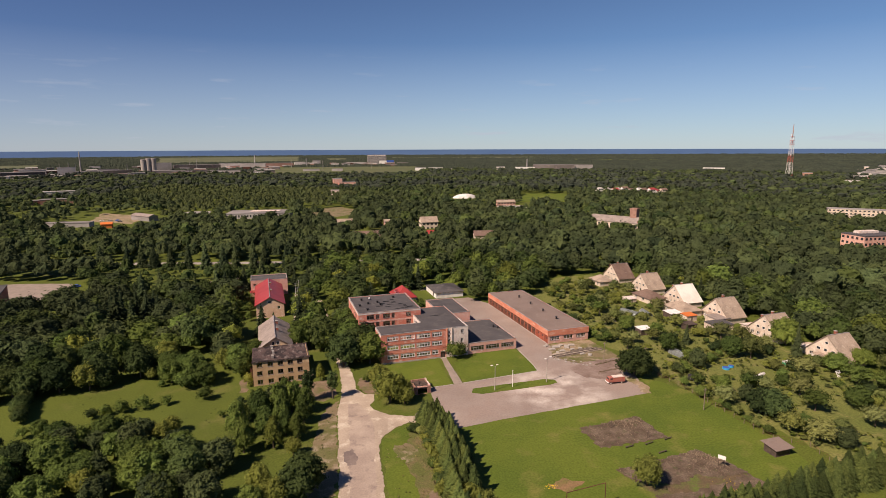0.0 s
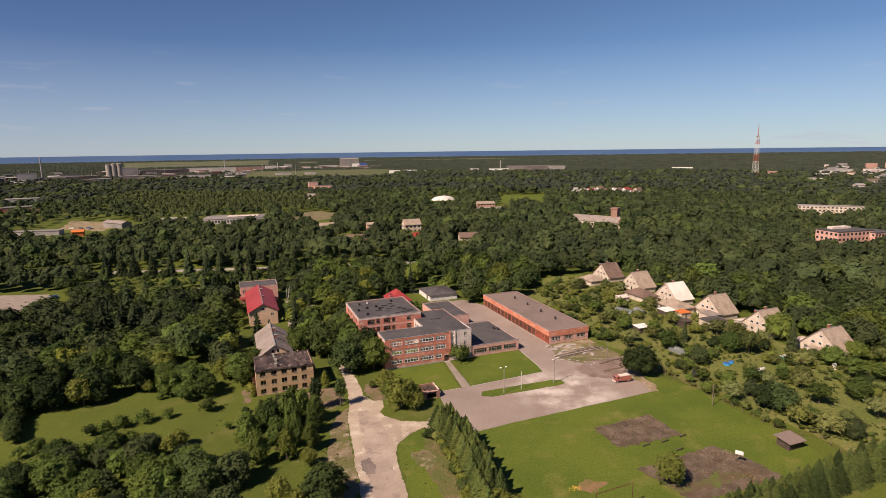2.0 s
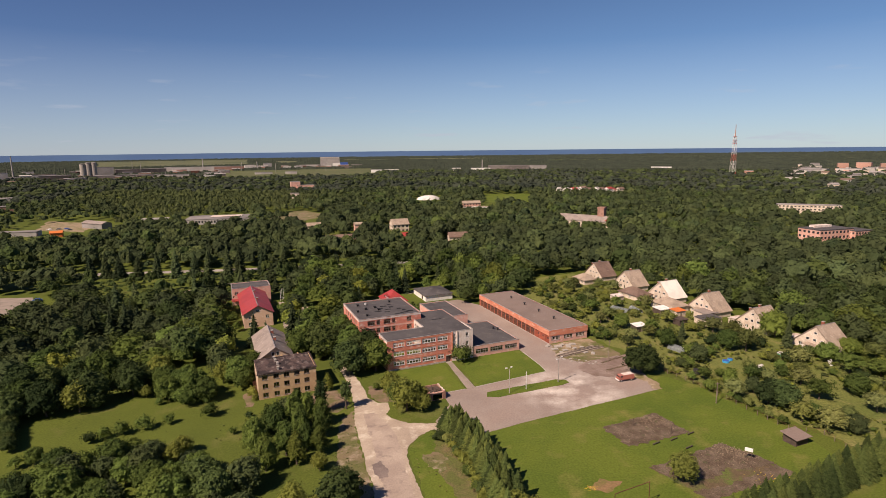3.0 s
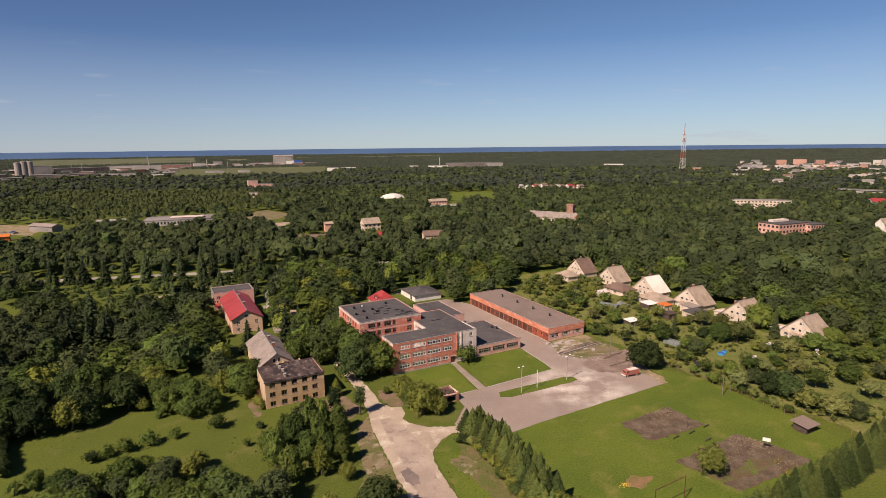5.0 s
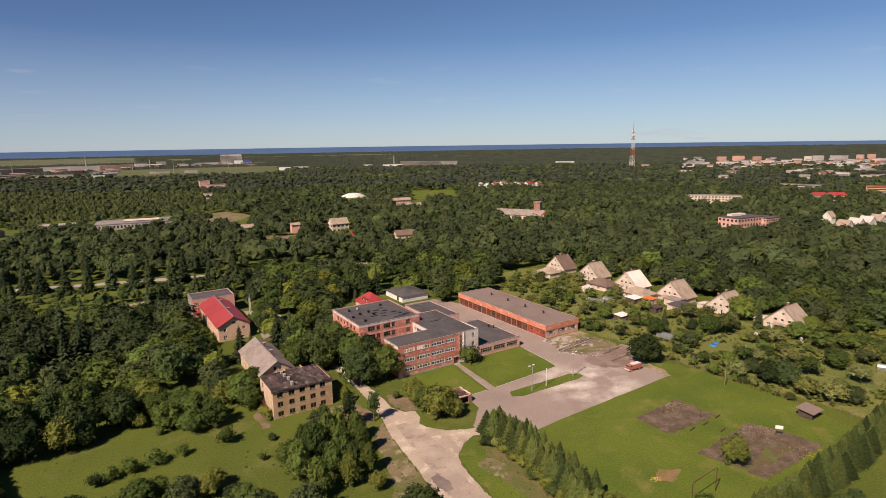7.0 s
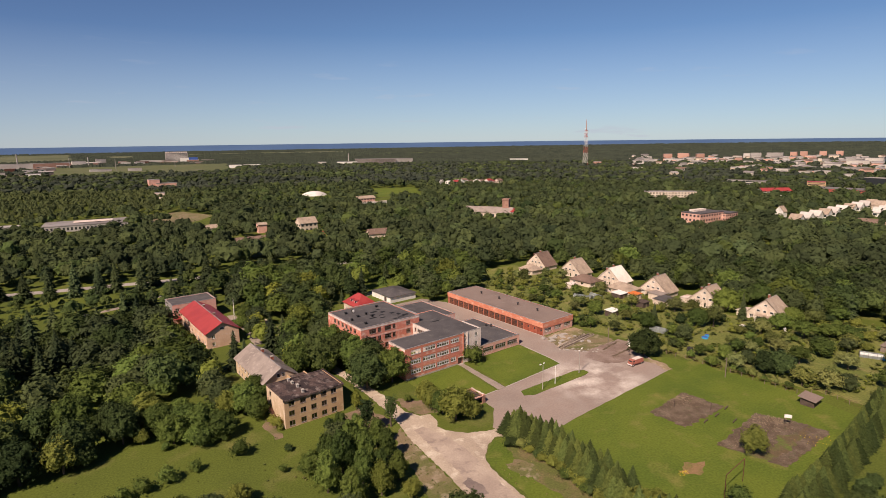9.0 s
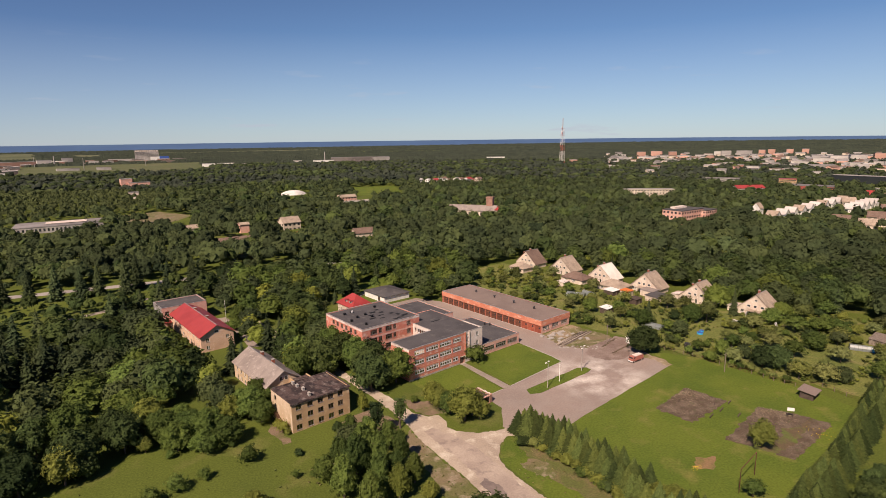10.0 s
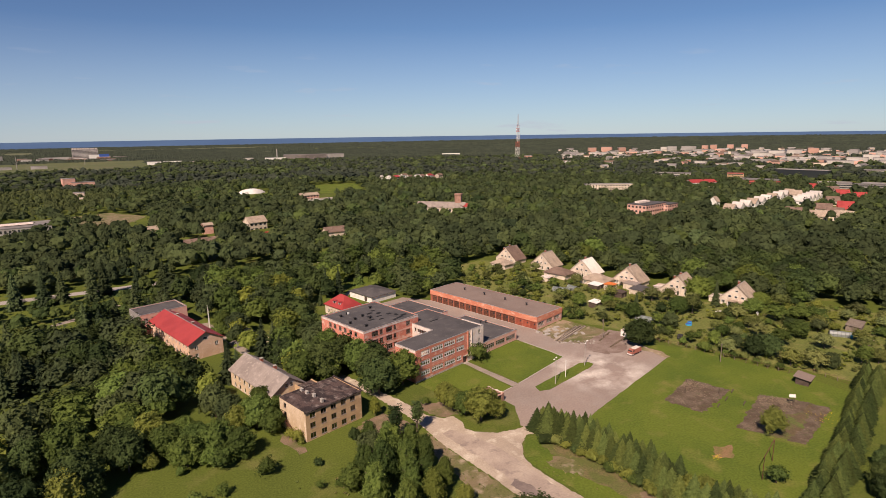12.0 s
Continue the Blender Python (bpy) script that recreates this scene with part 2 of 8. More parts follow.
M_MOSSROOF = surface("mottled_dark_roofing", (0.092, 0.06, 0.052), (0.038, 0.026, 0.024), (0.24, 0.19, 0.165), scales=(0.55, 0.8, 3), stretch=(1, 0.6, 1), grain=0.4,
                     lims=((0.45, 0.56), (0.54, 0.72)))
M_SLATE = surface("grey_corrugated_sheets", (0.28, 0.23, 0.2), (0.215, 0.175, 0.152), (0.37, 0.31, 0.272), scales=(0.25, 0.8, 4), wave=("Y", 2.2), bump=0.3, grain=0.15)
M_REDROOF = surface("red_metal_roof", (0.35, 0.05, 0.046), (0.29, 0.04, 0.037), scales=(0.2, 1, 4), rough=0.45, wave=("Y", 1.6), bump=0.25, grain=0.08)
M_HROOF_A = surface("brown_fibre_cement_sheets", (0.19, 0.125, 0.095), (0.14, 0.09, 0.07), (0.26, 0.19, 0.15), scales=(0.3, 0.6, 4), wave=("X", 1.8), bump=0.3)
M_HROOF_B = surface("sandy_fibre_cement_sheets", (0.37, 0.285, 0.215), (0.27, 0.205, 0.155), (0.46, 0.375, 0.29), scales=(0.35, 0.7, 4), wave=("X", 1.8), bump=0.3)
M_HROOF_C = surface("white_metal_sheets", (0.78, 0.71, 0.62), (0.68, 0.6, 0.52), scales=(0.2, 0.8, 4), rough=0.5, wave=("X", 1.8), bump=0.2, grain=0.08)
M_HWALL = surface("cream_plaster", (0.66, 0.55, 0.44), (0.52, 0.41, 0.32), (0.72, 0.64, 0.54), scales=(0.4, 1, 5), stretch=(1, 1, 0.6), grain=0.18)
M_WHITE = surface("white_paint", (0.78, 0.75, 0.7), (0.66, 0.62, 0.57), scales=(0.5, 2, 8), grain=0.1, rough=0.6)
M_WOOD = surface("weathered_grey_boards", (0.23, 0.18, 0.14), (0.15, 0.115, 0.09), (0.3, 0.25, 0.2), scales=(0.8, 2, 8), stretch=(3, 1, 0.5), grain=0.3)
M_DARKWOOD = surface("dark_stained_boards", (0.1, 0.07, 0.055), (0.07, 0.05, 0.04), scales=(0.8, 2, 8), grain=0.3)
M_RUST = surface("rust_brown_doors", (0.1275, 0.0488, 0.03), (0.075, 0.03, 0.021), (0.225, 0.0975, 0.0525), scales=(0.5, 1.2, 5), grain=0.35, vary=0.3)
M_RUSTRED = surface("faded_red_gates", (0.33, 0.085, 0.05), (0.23, 0.06, 0.035), scales=(0.5, 1.2, 5), grain=0.3, vary=0.15)
M_METAL = surface("galvanised_steel", (0.42, 0.41, 0.4), (0.34, 0.32, 0.3), rough=0.45, metal=0.7, scales=(1, 3, 9))
M_DARKMETAL = surface("dark_painted_steel", (0.05, 0.045, 0.045), rough=0.5, metal=0.3)
M_CONC = surface("grey_concrete", (0.38, 0.34, 0.3), (0.29, 0.26, 0.22), (0.47, 0.42, 0.37), scales=(0.4, 1.2, 6), grain=0.2)
M_BRICK = surface("red_chimney_brick", (0.36, 0.12, 0.075), (0.27, 0.09, 0.06), scales=(1, 3, 9), grain=0.25)
M_GLASS = glass_material("window_glass")
M_FILM = glass_material("cloudy_greenhouse_film", (0.42, 0.46, 0.44))
M_FILM.node_tree.nodes["Principled BSDF"].inputs["Transmission Weight"].default_value = 0.7
M_FILM.node_tree.nodes["Principled BSDF"].inputs["Roughness"].default_value = 0.35
M_DARKGLASS = surface("dark_reflecting_glass", (0.03, 0.035, 0.04), rough=0.1, spec=0.6, bump=0.0, grain=0.1)
M_TRUCKRED = surface("faded_red_vehicle_paint", (0.4, 0.14, 0.1), (0.34, 0.12, 0.09), scales=(0.8, 2, 8), rough=0.45, grain=0.1)
M_TYRE = surface("black_rubber", (0.025, 0.025, 0.025), grain=0.2)
M_BARK = surface("bark", (0.12, 0.09, 0.065), (0.08, 0.06, 0.045), scales=(1.5, 4, 10), grain=0.35)
M_BLUE = surface("blue_plastic", (0.03, 0.3, 0.55), rough=0.4, grain=0.05)
M_ORANGETARP = surface("orange_roof_sheet", (0.6, 0.16, 0.04), grain=0.15)
M_GREEN = surface("green_paint", (0.06, 0.28, 0.14), grain=0.1)
M_YFLOWER = surface("yellow_blossom", (0.6, 0.42, 0.03), grain=0.3)
M_FARWHITE = surface("pale_panel_walls", (0.5, 0.455, 0.41), (0.4, 0.36, 0.33), scales=(0.05, 0.2, 0.6), grain=0.12, vary=0.18)
M_FARGREY = surface("grey_panel_walls", (0.36, 0.33, 0.31), (0.28, 0.26, 0.24), scales=(0.05, 0.2, 0.6), grain=0.15, vary=0.25)
# orange brick, its colour paled and pinkened to stand in for distance haze
M_FARBRICK = surface("haze_paled_orange_brick", (0.44, 0.25, 0.19), (0.37, 0.2, 0.155), scales=(0.05, 0.2, 0.6), grain=0.12, vary=0.15)
M_WORKSDARK = surface("sooty_works_walls", (0.15, 0.13, 0.12), (0.1, 0.085, 0.08), (0.22, 0.17, 0.15), scales=(0.03, 0.1, 0.4), grain=0.15, vary=0.3)
M_FARROOF = surface("far_grey_roofs", (0.27, 0.245, 0.23), (0.19, 0.17, 0.16), scales=(0.05, 0.2, 0.6), grain=0.15, vary=0.4)
M_OCHRE = surface("faded_ochre_plaster", (0.6, 0.45, 0.31), (0.5, 0.36, 0.23), (0.68, 0.56, 0.42), scales=(0.3, 0.7, 4), stretch=(1, 1, 0.5), grain=0.18)
M_PEACH = surface("peach_plaster", (0.66, 0.44, 0.31), (0.58, 0.37, 0.26), (0.7, 0.52, 0.4), scales=(0.3, 0.8, 4), grain=0.15)
M_DOME = surface("pale_sheet_shell", (0.66, 0.63, 0.58), (0.5, 0.47, 0.43), scales=(0.08, 0.3, 1), grain=0.1)
M_TOWER = surface("brown_brick", (0.36, 0.2, 0.15), (0.28, 0.15, 0.11), scales=(0.4, 1, 5), grain=0.2)
M_FARBLUE = surface("blue_cladding", (0.04, 0.1, 0.35), grain=0.1)
M_MASTRED = surface("red_mast_paint", (0.48, 0.1, 0.08), grain=0.1)
# leaves
M_LEAF = leaf_material("broad_leaves", (0.05924, 0.08784, 0.02414), (0.08378, 0.119, 0.03147), (0.1481, 0.1903, 0.05659), trans=0.32)
M_LEAF_D = leaf_material("dark_broad_leaves", (0.03601, 0.0531, 0.02163), (0.04959, 0.07021, 0.0257), (0.09139, 0.1195, 0.04423), trans=0.26)
M_LEAF_Y = leaf_material("yellow_green_leaves", (0.1045, 0.1283, 0.0286), (0.1375, 0.1596, 0.0352), (0.231, 0.2489, 0.0638), trans=0.34)
M_LEAF_YS = leaf_material("yellowing_leaves", (0.135, 0.155, 0.034), (0.175, 0.19, 0.042), (0.27, 0.285, 0.075), trans=0.36, span=0.35)
M_NEEDLE = leaf_material("needles", (0.0284, 0.0399, 0.0239), (0.0411, 0.056, 0.0285), (0.0783, 0.0988, 0.0433), trans=0.12)
M_HEDGE = leaf_material("hedge_needles", (0.05, 0.066, 0.022), (0.07, 0.088, 0.028), (0.125, 0.15, 0.048), trans=0.2)
M_HEDGE_D = leaf_material("dark_hedge_needles", (0.036, 0.05, 0.018), (0.05, 0.067, 0.023), (0.094, 0.115, 0.038), trans=0.15)
M_FOREST = leaf_material("forest_leaves", (0.0261, 0.0356, 0.0186), (0.0432, 0.05518, 0.02697), (0.0675, 0.08544, 0.03999), trans=0.15, span=0.5, patch=0.013)
M_FOREST_L = leaf_material("light_forest_leaves", (0.0369, 0.05073, 0.02418), (0.0594, 0.07565, 0.03162), (0.0918, 0.1157, 0.05022), trans=0.2, span=0.55, patch=0.016)
# forest leaves with aerial haze put into the colour: bluer, less contrast
M_HAZEFOREST = leaf_material("haze_tinted_far_forest", (0.0279, 0.03496, 0.029), (0.04185, 0.04968, 0.036), (0.05766, 0.06808, 0.05), trans=0.1, span=0.4, patch=0.008)
M_SHRUB = leaf_material("garden_shrubs", (0.07401, 0.09266, 0.03036), (0.1085, 0.1243, 0.0396), (0.2042, 0.2147, 0.07931), trans=0.32)
M_ORCHARD = leaf_material("fruit_tree_leaves", (0.0952, 0.11, 0.0424), (0.1288, 0.1408, 0.05512), (0.2072, 0.22, 0.0954), trans=0.25)
M_BIRCH = leaf_material("young_birch_leaves", (0.05, 0.062, 0.028), (0.066, 0.08, 0.034), (0.094, 0.112, 0.048), trans=0.2, span=0.4, patch=0.02)


# ---- mesh tools ----
from mathutils.geometry import tessellate_polygon

O = (-22.2, 180.2)
TURN = 18.0
CA, SA = math.cos(radians(TURN)), math.sin(radians(TURN))


def W(u, v):
    """World place of a point of the plan whose axes run along the school's walls."""
    return (O[0] + CA * u - SA * v, O[1] + SA * u + CA * v)


def plan_pose(u=0, v=0, z=0, turn=0):
    x, y = W(u, v)
    return pose(x, y, z, 0, 0, TURN + turn)


def thing(name, m, label, category, group="", kind=""):
    ob = new(name)
    ob.matrix_basis = m
    return tagged(ob, label, category, group, kind)


def mesh_of(bm, mat, name):
    me = bpy.data.meshes.new(name)
    bm.normal_update()
    bm.to_mesh(me)
    bm.free()
    me.materials.append(mat)
    return me


def part(name, bm, mat, parent, label="", m=None):
    me = bm if isinstance(bm, bpy.types.Mesh) else mesh_of(bm, mat, name)
    ob = new(name, me)
    ob.parent = parent
    if m is not None:
        ob.matrix_basis = m
    return tagged(ob, label)


def box(bm, x0, x1, y0, y1, z0, z1):
    vs = [bm.verts.new((x, y, z)) for z in (z0, z1) for y in (y0, y1) for x in (x0, x1)]
    for f in ((0, 2, 3, 1), (4, 5, 7, 6), (0, 1, 5, 4), (1, 3, 7, 5), (3, 2, 6, 7), (2, 0, 4, 6)):
        bm.faces.new([vs[i] for i in f])
    return vs


def boxes(*bs):
    bm = bmesh.new()
    for b in bs:
        box(bm, *b)
    return bm


def slab(bm, pts, thick):
    """A sheet through pts, thickened downwards."""
    n = len(pts)
    top = [bm.verts.new(p) for p in pts]
    bot = [bm.verts.new((p[0], p[1], p[2] - thick)) for p in pts]
    bm.faces.new(top)
    bm.faces.new(bot[::-1])
    for i in range(n):
        j = (i + 1) % n
        bm.faces.new((top[j], top[i], bot[i], bot[j]))


def tube(bm, a, b, r0, r1=None, n=8):
    r1 = r0 if r1 is None else r1
    a, b = Vector(a), Vector(b)
    q = (b - a).to_track_quat("Z", "Y")
    ring = lambda c, r: [bm.verts.new(c + q @ Vector((r * math.cos(2 * math.pi * i / n), r * math.sin(2 * math.pi * i / n), 0))) for i in range(n)]
    A, B = ring(a, r0), ring(b, r1)
    for i in range(n):
        j = (i + 1) % n
        bm.faces.new((A[i], A[j], B[j], B[i]))
    bm.faces.new(A[::-1])
    bm.faces.new(B)


def side_pose(side, x0, x1, y0, y1, s, z):
    if side == "front":
        return Matrix.Translation((x0 + s, y0, z))
    if side == "left":
        return Matrix.Translation((x0, y1 - s, z)) @ pose(0, 0, 0, 0, 0, -90)
    if side == "right":
        return Matrix.Translation((x1, y0 + s, z)) @ pose(0, 0, 0, 0, 0, 90)
    return Matrix.Translation((x1 - s, y1, z)) @ pose(0, 0, 0, 0, 0, 180)


def facade(width, height, openings, thick=0.35):
    """A wall of that size with openings (s0, s1, z0, z1) through it; its outer face at y = 0 looks to -y."""
    bm = bmesh.new()
    xs = sorted({0, width, *[o[0] for o in openings], *[o[1] for o in openings]})
    zs = sorted({0, height, *[o[2] for o in openings], *[o[3] for o in openings]})
    quad = lambda *p: bm.faces.new([bm.verts.new(c) for c in p])
    for xa, xb in zip(xs, xs[1:]):
        for za, zb in zip(zs, zs[1:]):
            cx, cz = (xa + xb) / 2, (za + zb) / 2
            if any(o[0] < cx < o[1] and o[2] < cz < o[3] for o in openings):
                continue
            quad((xa, 0, za), (xb, 0, za), (xb, 0, zb), (xa, 0, zb))
            quad((xb, thick, za), (xa, thick, za), (xa, thick, zb), (xb, thick, zb))
    for o in openings:
        a, b, c, d = o[:4]
        quad((a, 0, c), (a, thick, c), (b, thick, c), (b, 0, c))
        quad((a, 0, d), (b, 0, d), (b, thick, d), (a, thick, d))
        quad((a, 0, c), (a, 0, d), (a, thick, d), (a, thick, c))
        quad((b, 0, c), (b, thick, c), (b, thick, d), (b, 0, d))
    quad((0, 0, height), (width, 0, height), (width, thick, height), (0, thick, height))
    quad((0, thick, 0), (width, thick, 0), (width, 0, 0), (0, 0, 0))
    bmesh.ops.remove_doubles(bm, verts=bm.verts, dist=1e-4)
    return bm


WINDOWS = {}


def window_parts(parent, m, w, h, n, mat, transom=0.0, bar=0.13, sill=True):
    """A window: a frame with n lights, each with its pane, and a sill."""
    key = (round(w, 2), round(h, 2), n, mat.name, transom, bar, sill)
    if key not in WINDOWS:
        cuts = [(bar, h - bar)] if not transom else [(bar, h * transom - bar / 2), (h * transom + bar / 2, h - bar)]
        holes = [(i * w / n + bar / 2 + (bar / 2 if i == 0 else 0), (i + 1) * w / n - bar / 2 - (bar / 2 if i == n - 1 else 0), c, e) for i in range(n) for c, e in cuts]
        bm = facade(w, h, holes, 0.08)
        bmesh.ops.translate(bm, verts=bm.verts, vec=(0, 0.1, 0))
        pw = w / n - bar
        pane = boxes((0, pw, 0.135, 0.145, 0, h - 2 * bar))
        sl = boxes((-0.05, w + 0.05, -0.08, 0.1, -0.05, 0.0)) if sill else None
        WINDOWS[key] = (mesh_of(bm, mat, "window"), mesh_of(pane, M_GLASS, "pane"), mesh_of(sl, M_COPING, "sill") if sill else None)
    wm, pm, sm = WINDOWS[key]
    win = part("window", wm, None, parent, m=m)
    for i in range(n):
        part("pane", pm, None, win, m=Matrix.Translation((i * w / n + bar / 2, 0, bar)))
    if sm:
        part("sill", sm, None, win)
    return win


def block(parent, x0, x1, y0, y1, z0, z1, wall_mat, roof_mat, wins=None, wmat=None, sides="front left right back", thick=0.35, coping=True, mats=None,
          transom=0.0, roof_label="", bar=0.13, drop=0.2):
    """Walls with windows, a roof deck and a coping. wins: {side: [(s0, s1, z0, z1, lights)]}, heights above z0."""
    wins = wins or {}
    for side in sides.split():
        width = x1 - x0 if side in ("front", "back") else y1 - y0
        ops = wins.get(side, [])
        part("wall", facade(width, z1 - z0, ops, thick), (mats or {}).get(side, wall_mat), parent, m=side_pose(side, x0, x1, y0, y1, 0, z0))
        for o in ops:
            if o[4]:
                window_parts(parent, side_pose(side, x0, x1, y0, y1, o[0], z0 + o[2]), o[1] - o[0], o[3] - o[2], o[4], wmat or M_WHITE, transom, bar)
    t = thick
    part("roof", boxes((x0 + t, x1 - t, y0 + t, y1 - t, z1 - drop - 0.25, z1 - drop)), roof_mat, parent, roof_label)
    if coping:
        e = 0.06
        part("coping", boxes((x0 - e, x1 + e, y0 - e, y0 + t, z1, z1 + 0.06), (x0 - e, x1 + e, y1 - t, y1 + e, z1, z1 + 0.06),
                             (x0 - e, x0 + t, y0 + t, y1 - t, z1, z1 + 0.06), (x1 - t, x1 + e, y0 + t, y1 - t, z1, z1 + 0.06)), M_COPING, parent)


def gable(parent, length, width, eave, ridge, wall_mat, roof_mat, over=0.4, wins=(), axis="Y", chimney=(), base=0.0, wmat=None, shift=0.0):
    """A house whose ridge runs along x; gables at x = 0 and x = length, the long walls at y = -width/2 and width/2. wins: (wall, s0, s1, z0, z1, lights)."""
    h = width / 2
    for wall, m in (("near", Matrix.Translation((0, -h, base))), ("far", Matrix.Translation((length, h, base)) @ pose(0, 0, 0, 0, 0, 180))):
        ops = [w[1:] for w in wins if w[0] == wall]
        part("wall", facade(length, eave - base, ops), wall_mat, parent, m=m)
        for o in ops:
            window_parts(parent, m @ Matrix.Translation((o[0], 0, o[2])), o[1] - o[0], o[3] - o[2], o[4], wmat or M_WHITE)
    for wall, m in (("west", Matrix.Translation((0, h, base)) @ pose(0, 0, 0, 0, 0, -90)), ("east", Matrix.Translation((length, -h, base)) @ pose(0, 0, 0, 0, 0, 90))):
        ops = [w[1:] for w in wins if w[0] == wall]
        bm = facade(width, eave - base, [o for o in ops if o[3] <= eave - base])
        # the triangle above the eaves
        A = [(0, 0, eave - base), (width, 0, eave - base), (h, 0, ridge - base)]
        B = [(x, 0.35, z) for x, _, z in A]
        va, vb = [bm.verts.new(p) for p in A], [bm.verts.new(p) for p in B]
        bm.faces.new(va)
        bm.faces.new(vb[::-1])
        for i in range(3):
            j = (i + 1) % 3
            bm.faces.new((va[j], va[i], vb[i], vb[j]))
        part("gable_wall", bm, wall_mat, parent, m=m)
        for o in ops:
            if o[3] <= eave - base:
                window_parts(parent, m @ Matrix.Translation((o[0], 0, o[2])), o[1] - o[0], o[3] - o[2], o[4], wmat or M_WHITE)
            else:
                w_, h_ = o[1] - o[0], o[3] - o[2]
                wn_ = part("window", boxes((0, w_, -0.06, 0.0, 0, h_)), wmat or M_WHITE, parent, m=m @ Matrix.Translation((o[0], 0, o[2])))
                part("pane", boxes((0.1, w_ - 0.1, -0.075, -0.065, 0.1, h_ - 0.1)), M_DARKGLASS, wn_)
    k = (ridge - eave) / h
    for sgn in (-1, 1):
        bm = bmesh.new()
        y = sgn * (h + over)
        z = eave - over * k + 0.12
        pts = [(-over, 0, ridge + 0.12), (length + over, 0, ridge + 0.12), (length + over, y, z), (-over, y, z)]
        slab(bm, pts if sgn < 0 else pts[::-1], 0.14)
        part("roof", bm, roof_mat, parent)
    part("ridge_cap", boxes((-over, length + over, -0.15, 0.15, ridge + 0.08, ridge + 0.19)), M_COPING, parent)
    for cx, cy, ch in chimney:
        c = part("chimney", boxes((cx - 0.4, cx + 0.4, cy - 0.4, cy + 0.4, ridge - 1.2, ridge + ch)), M_BRICK, parent)
        part("cap", boxes((cx - 0.48, cx + 0.48, cy - 0.48, cy + 0.48, ridge + ch, ridge + ch + 0.12)), M_CONC, c)


def hip(parent, x0, x1, y0, y1, eave, ridge, mat, over=0.5, run=None):
    """A hipped roof with its ridge along the longer side."""
    x0, x1, y0, y1 = x0 - over, x1 + over, y0 - over, y1 + over
    lx, ly = x1 - x0, y1 - y0
    r = run if run is not None else min(lx, ly) / 2
    if lx >= ly:
        a, b = (x0 + r, (y0 + y1) / 2, ridge), (x1 - r, (y0 + y1) / 2, ridge)
        faces = [((x0, y0), (x1, y0), b, a), ((x1, y1), (x0, y1), a, b), ((x0, y1), (x0, y0), a), ((x1, y0), (x1, y1), b)]
    else:
        a, b = ((x0 + x1) / 2, y0 + r, ridge), ((x0 + x1) / 2, y1 - r, ridge)
        faces = [((x0, y1), (x0, y0), a, b), ((x1, y0), (x1, y1), b, a), ((x0, y0), (x1, y0), a), ((x1, y1), (x0, y1), b)]
    for f in faces:
        bm = bmesh.new()
        slab(bm, [(p[0], p[1], eave) if len(p) == 2 else p for p in f], 0.15)
        part("roof", bm, mat, parent)


def sheet(name, pts, z, mat, label, category, kind="structure", jitter=0.0, step=3.0, depth=0.3, seed=1):
    """A flat ground cover inside an outline, with a slightly uneven edge."""
    rng = random.Random(seed)
    out = []
    for i, a in enumerate(pts):
        b = pts[(i + 1) % len(pts)]
        d = math.dist(a, b)
        n = max(1, int(d / step))
        for k in range(n):
            t = k / n
            j = jitter if k else jitter * 0.3
            out.append((a[0] + (b[0] - a[0]) * t + rng.uniform(-j, j), a[1] + (b[1] - a[1]) * t + rng.uniform(-j, j)))
    bm = bmesh.new()
    top = [bm.verts.new((x, y, z)) for x, y in out]
    low = [bm.verts.new((x, y, z - depth)) for x, y in out]
    for tri in tessellate_polygon([[Vector((x, y, 0)) for x, y in out]]):
        f = bm.faces.new([top[i] for i in tri])
        f.normal_update()
        if f.normal.z < 0:
            f.normal_flip()
    for i in range(len(out)):
        j = (i + 1) % len(out)
        bm.faces.new((top[i], low[i], low[j], top[j]))
    ob = new(name, mesh_of(bm, mat, name))
    return tagged(ob, label, category, "", kind)


def np_mesh(name, verts, tris, mat, smooth=False, tone=None):
    me = bpy.data.meshes.new(name)
    n, f = len(verts), len(tris)
    me.vertices.add(n)
    me.vertices.foreach_set("co", np.ascontiguousarray(verts, dtype=np.float32).ravel())
    me.loops.add(f * 3)
    me.loops.foreach_set("vertex_index", np.ascontiguousarray(tris, dtype=np.int32).ravel())
    me.polygons.add(f)
    me.polygons.foreach_set("loop_start", np.arange(0, f * 3, 3, dtype=np.int32))
    me.update(calc_edges=True)
    if not smooth:
        me.shade_flat()
    if tone is not None:
        me.attributes.new("tone", "FLOAT", "FACE").data.foreach_set("value", np.ascontiguousarray(tone, dtype=np.float32))
    me.materials.append(mat)
    return me


def inside(px, py, poly):
    """Which of the points lie in the outline."""
    r = np.zeros(len(px), bool)
    x0, y0 = poly[-1]
    for x1, y1 in poly:
        c = (y1 > py) != (y0 > py)
        with np.errstate(divide="ignore", invalid="ignore"):
            r ^= c & (px < (x0 - x1) * (py - y1) / (y0 - y1) + x1)
        x0, y0 = x1, y1
    return r

# ---- ground and ground covers ----
def ground_height(x, y):
    """Flat land that lifts gently towards the coast, more so in the east."""
    r = math.dist((x, y), CENTRE)
    k = min(1.0, max(0.0, (math.degrees(math.atan2(x - CENTRE[0], y - CENTRE[1])) - 5) / 60))
    return max(0.0, r - 2500) / 2150 * (4.0 + 20.0 * k * k * (3 - 2 * k))


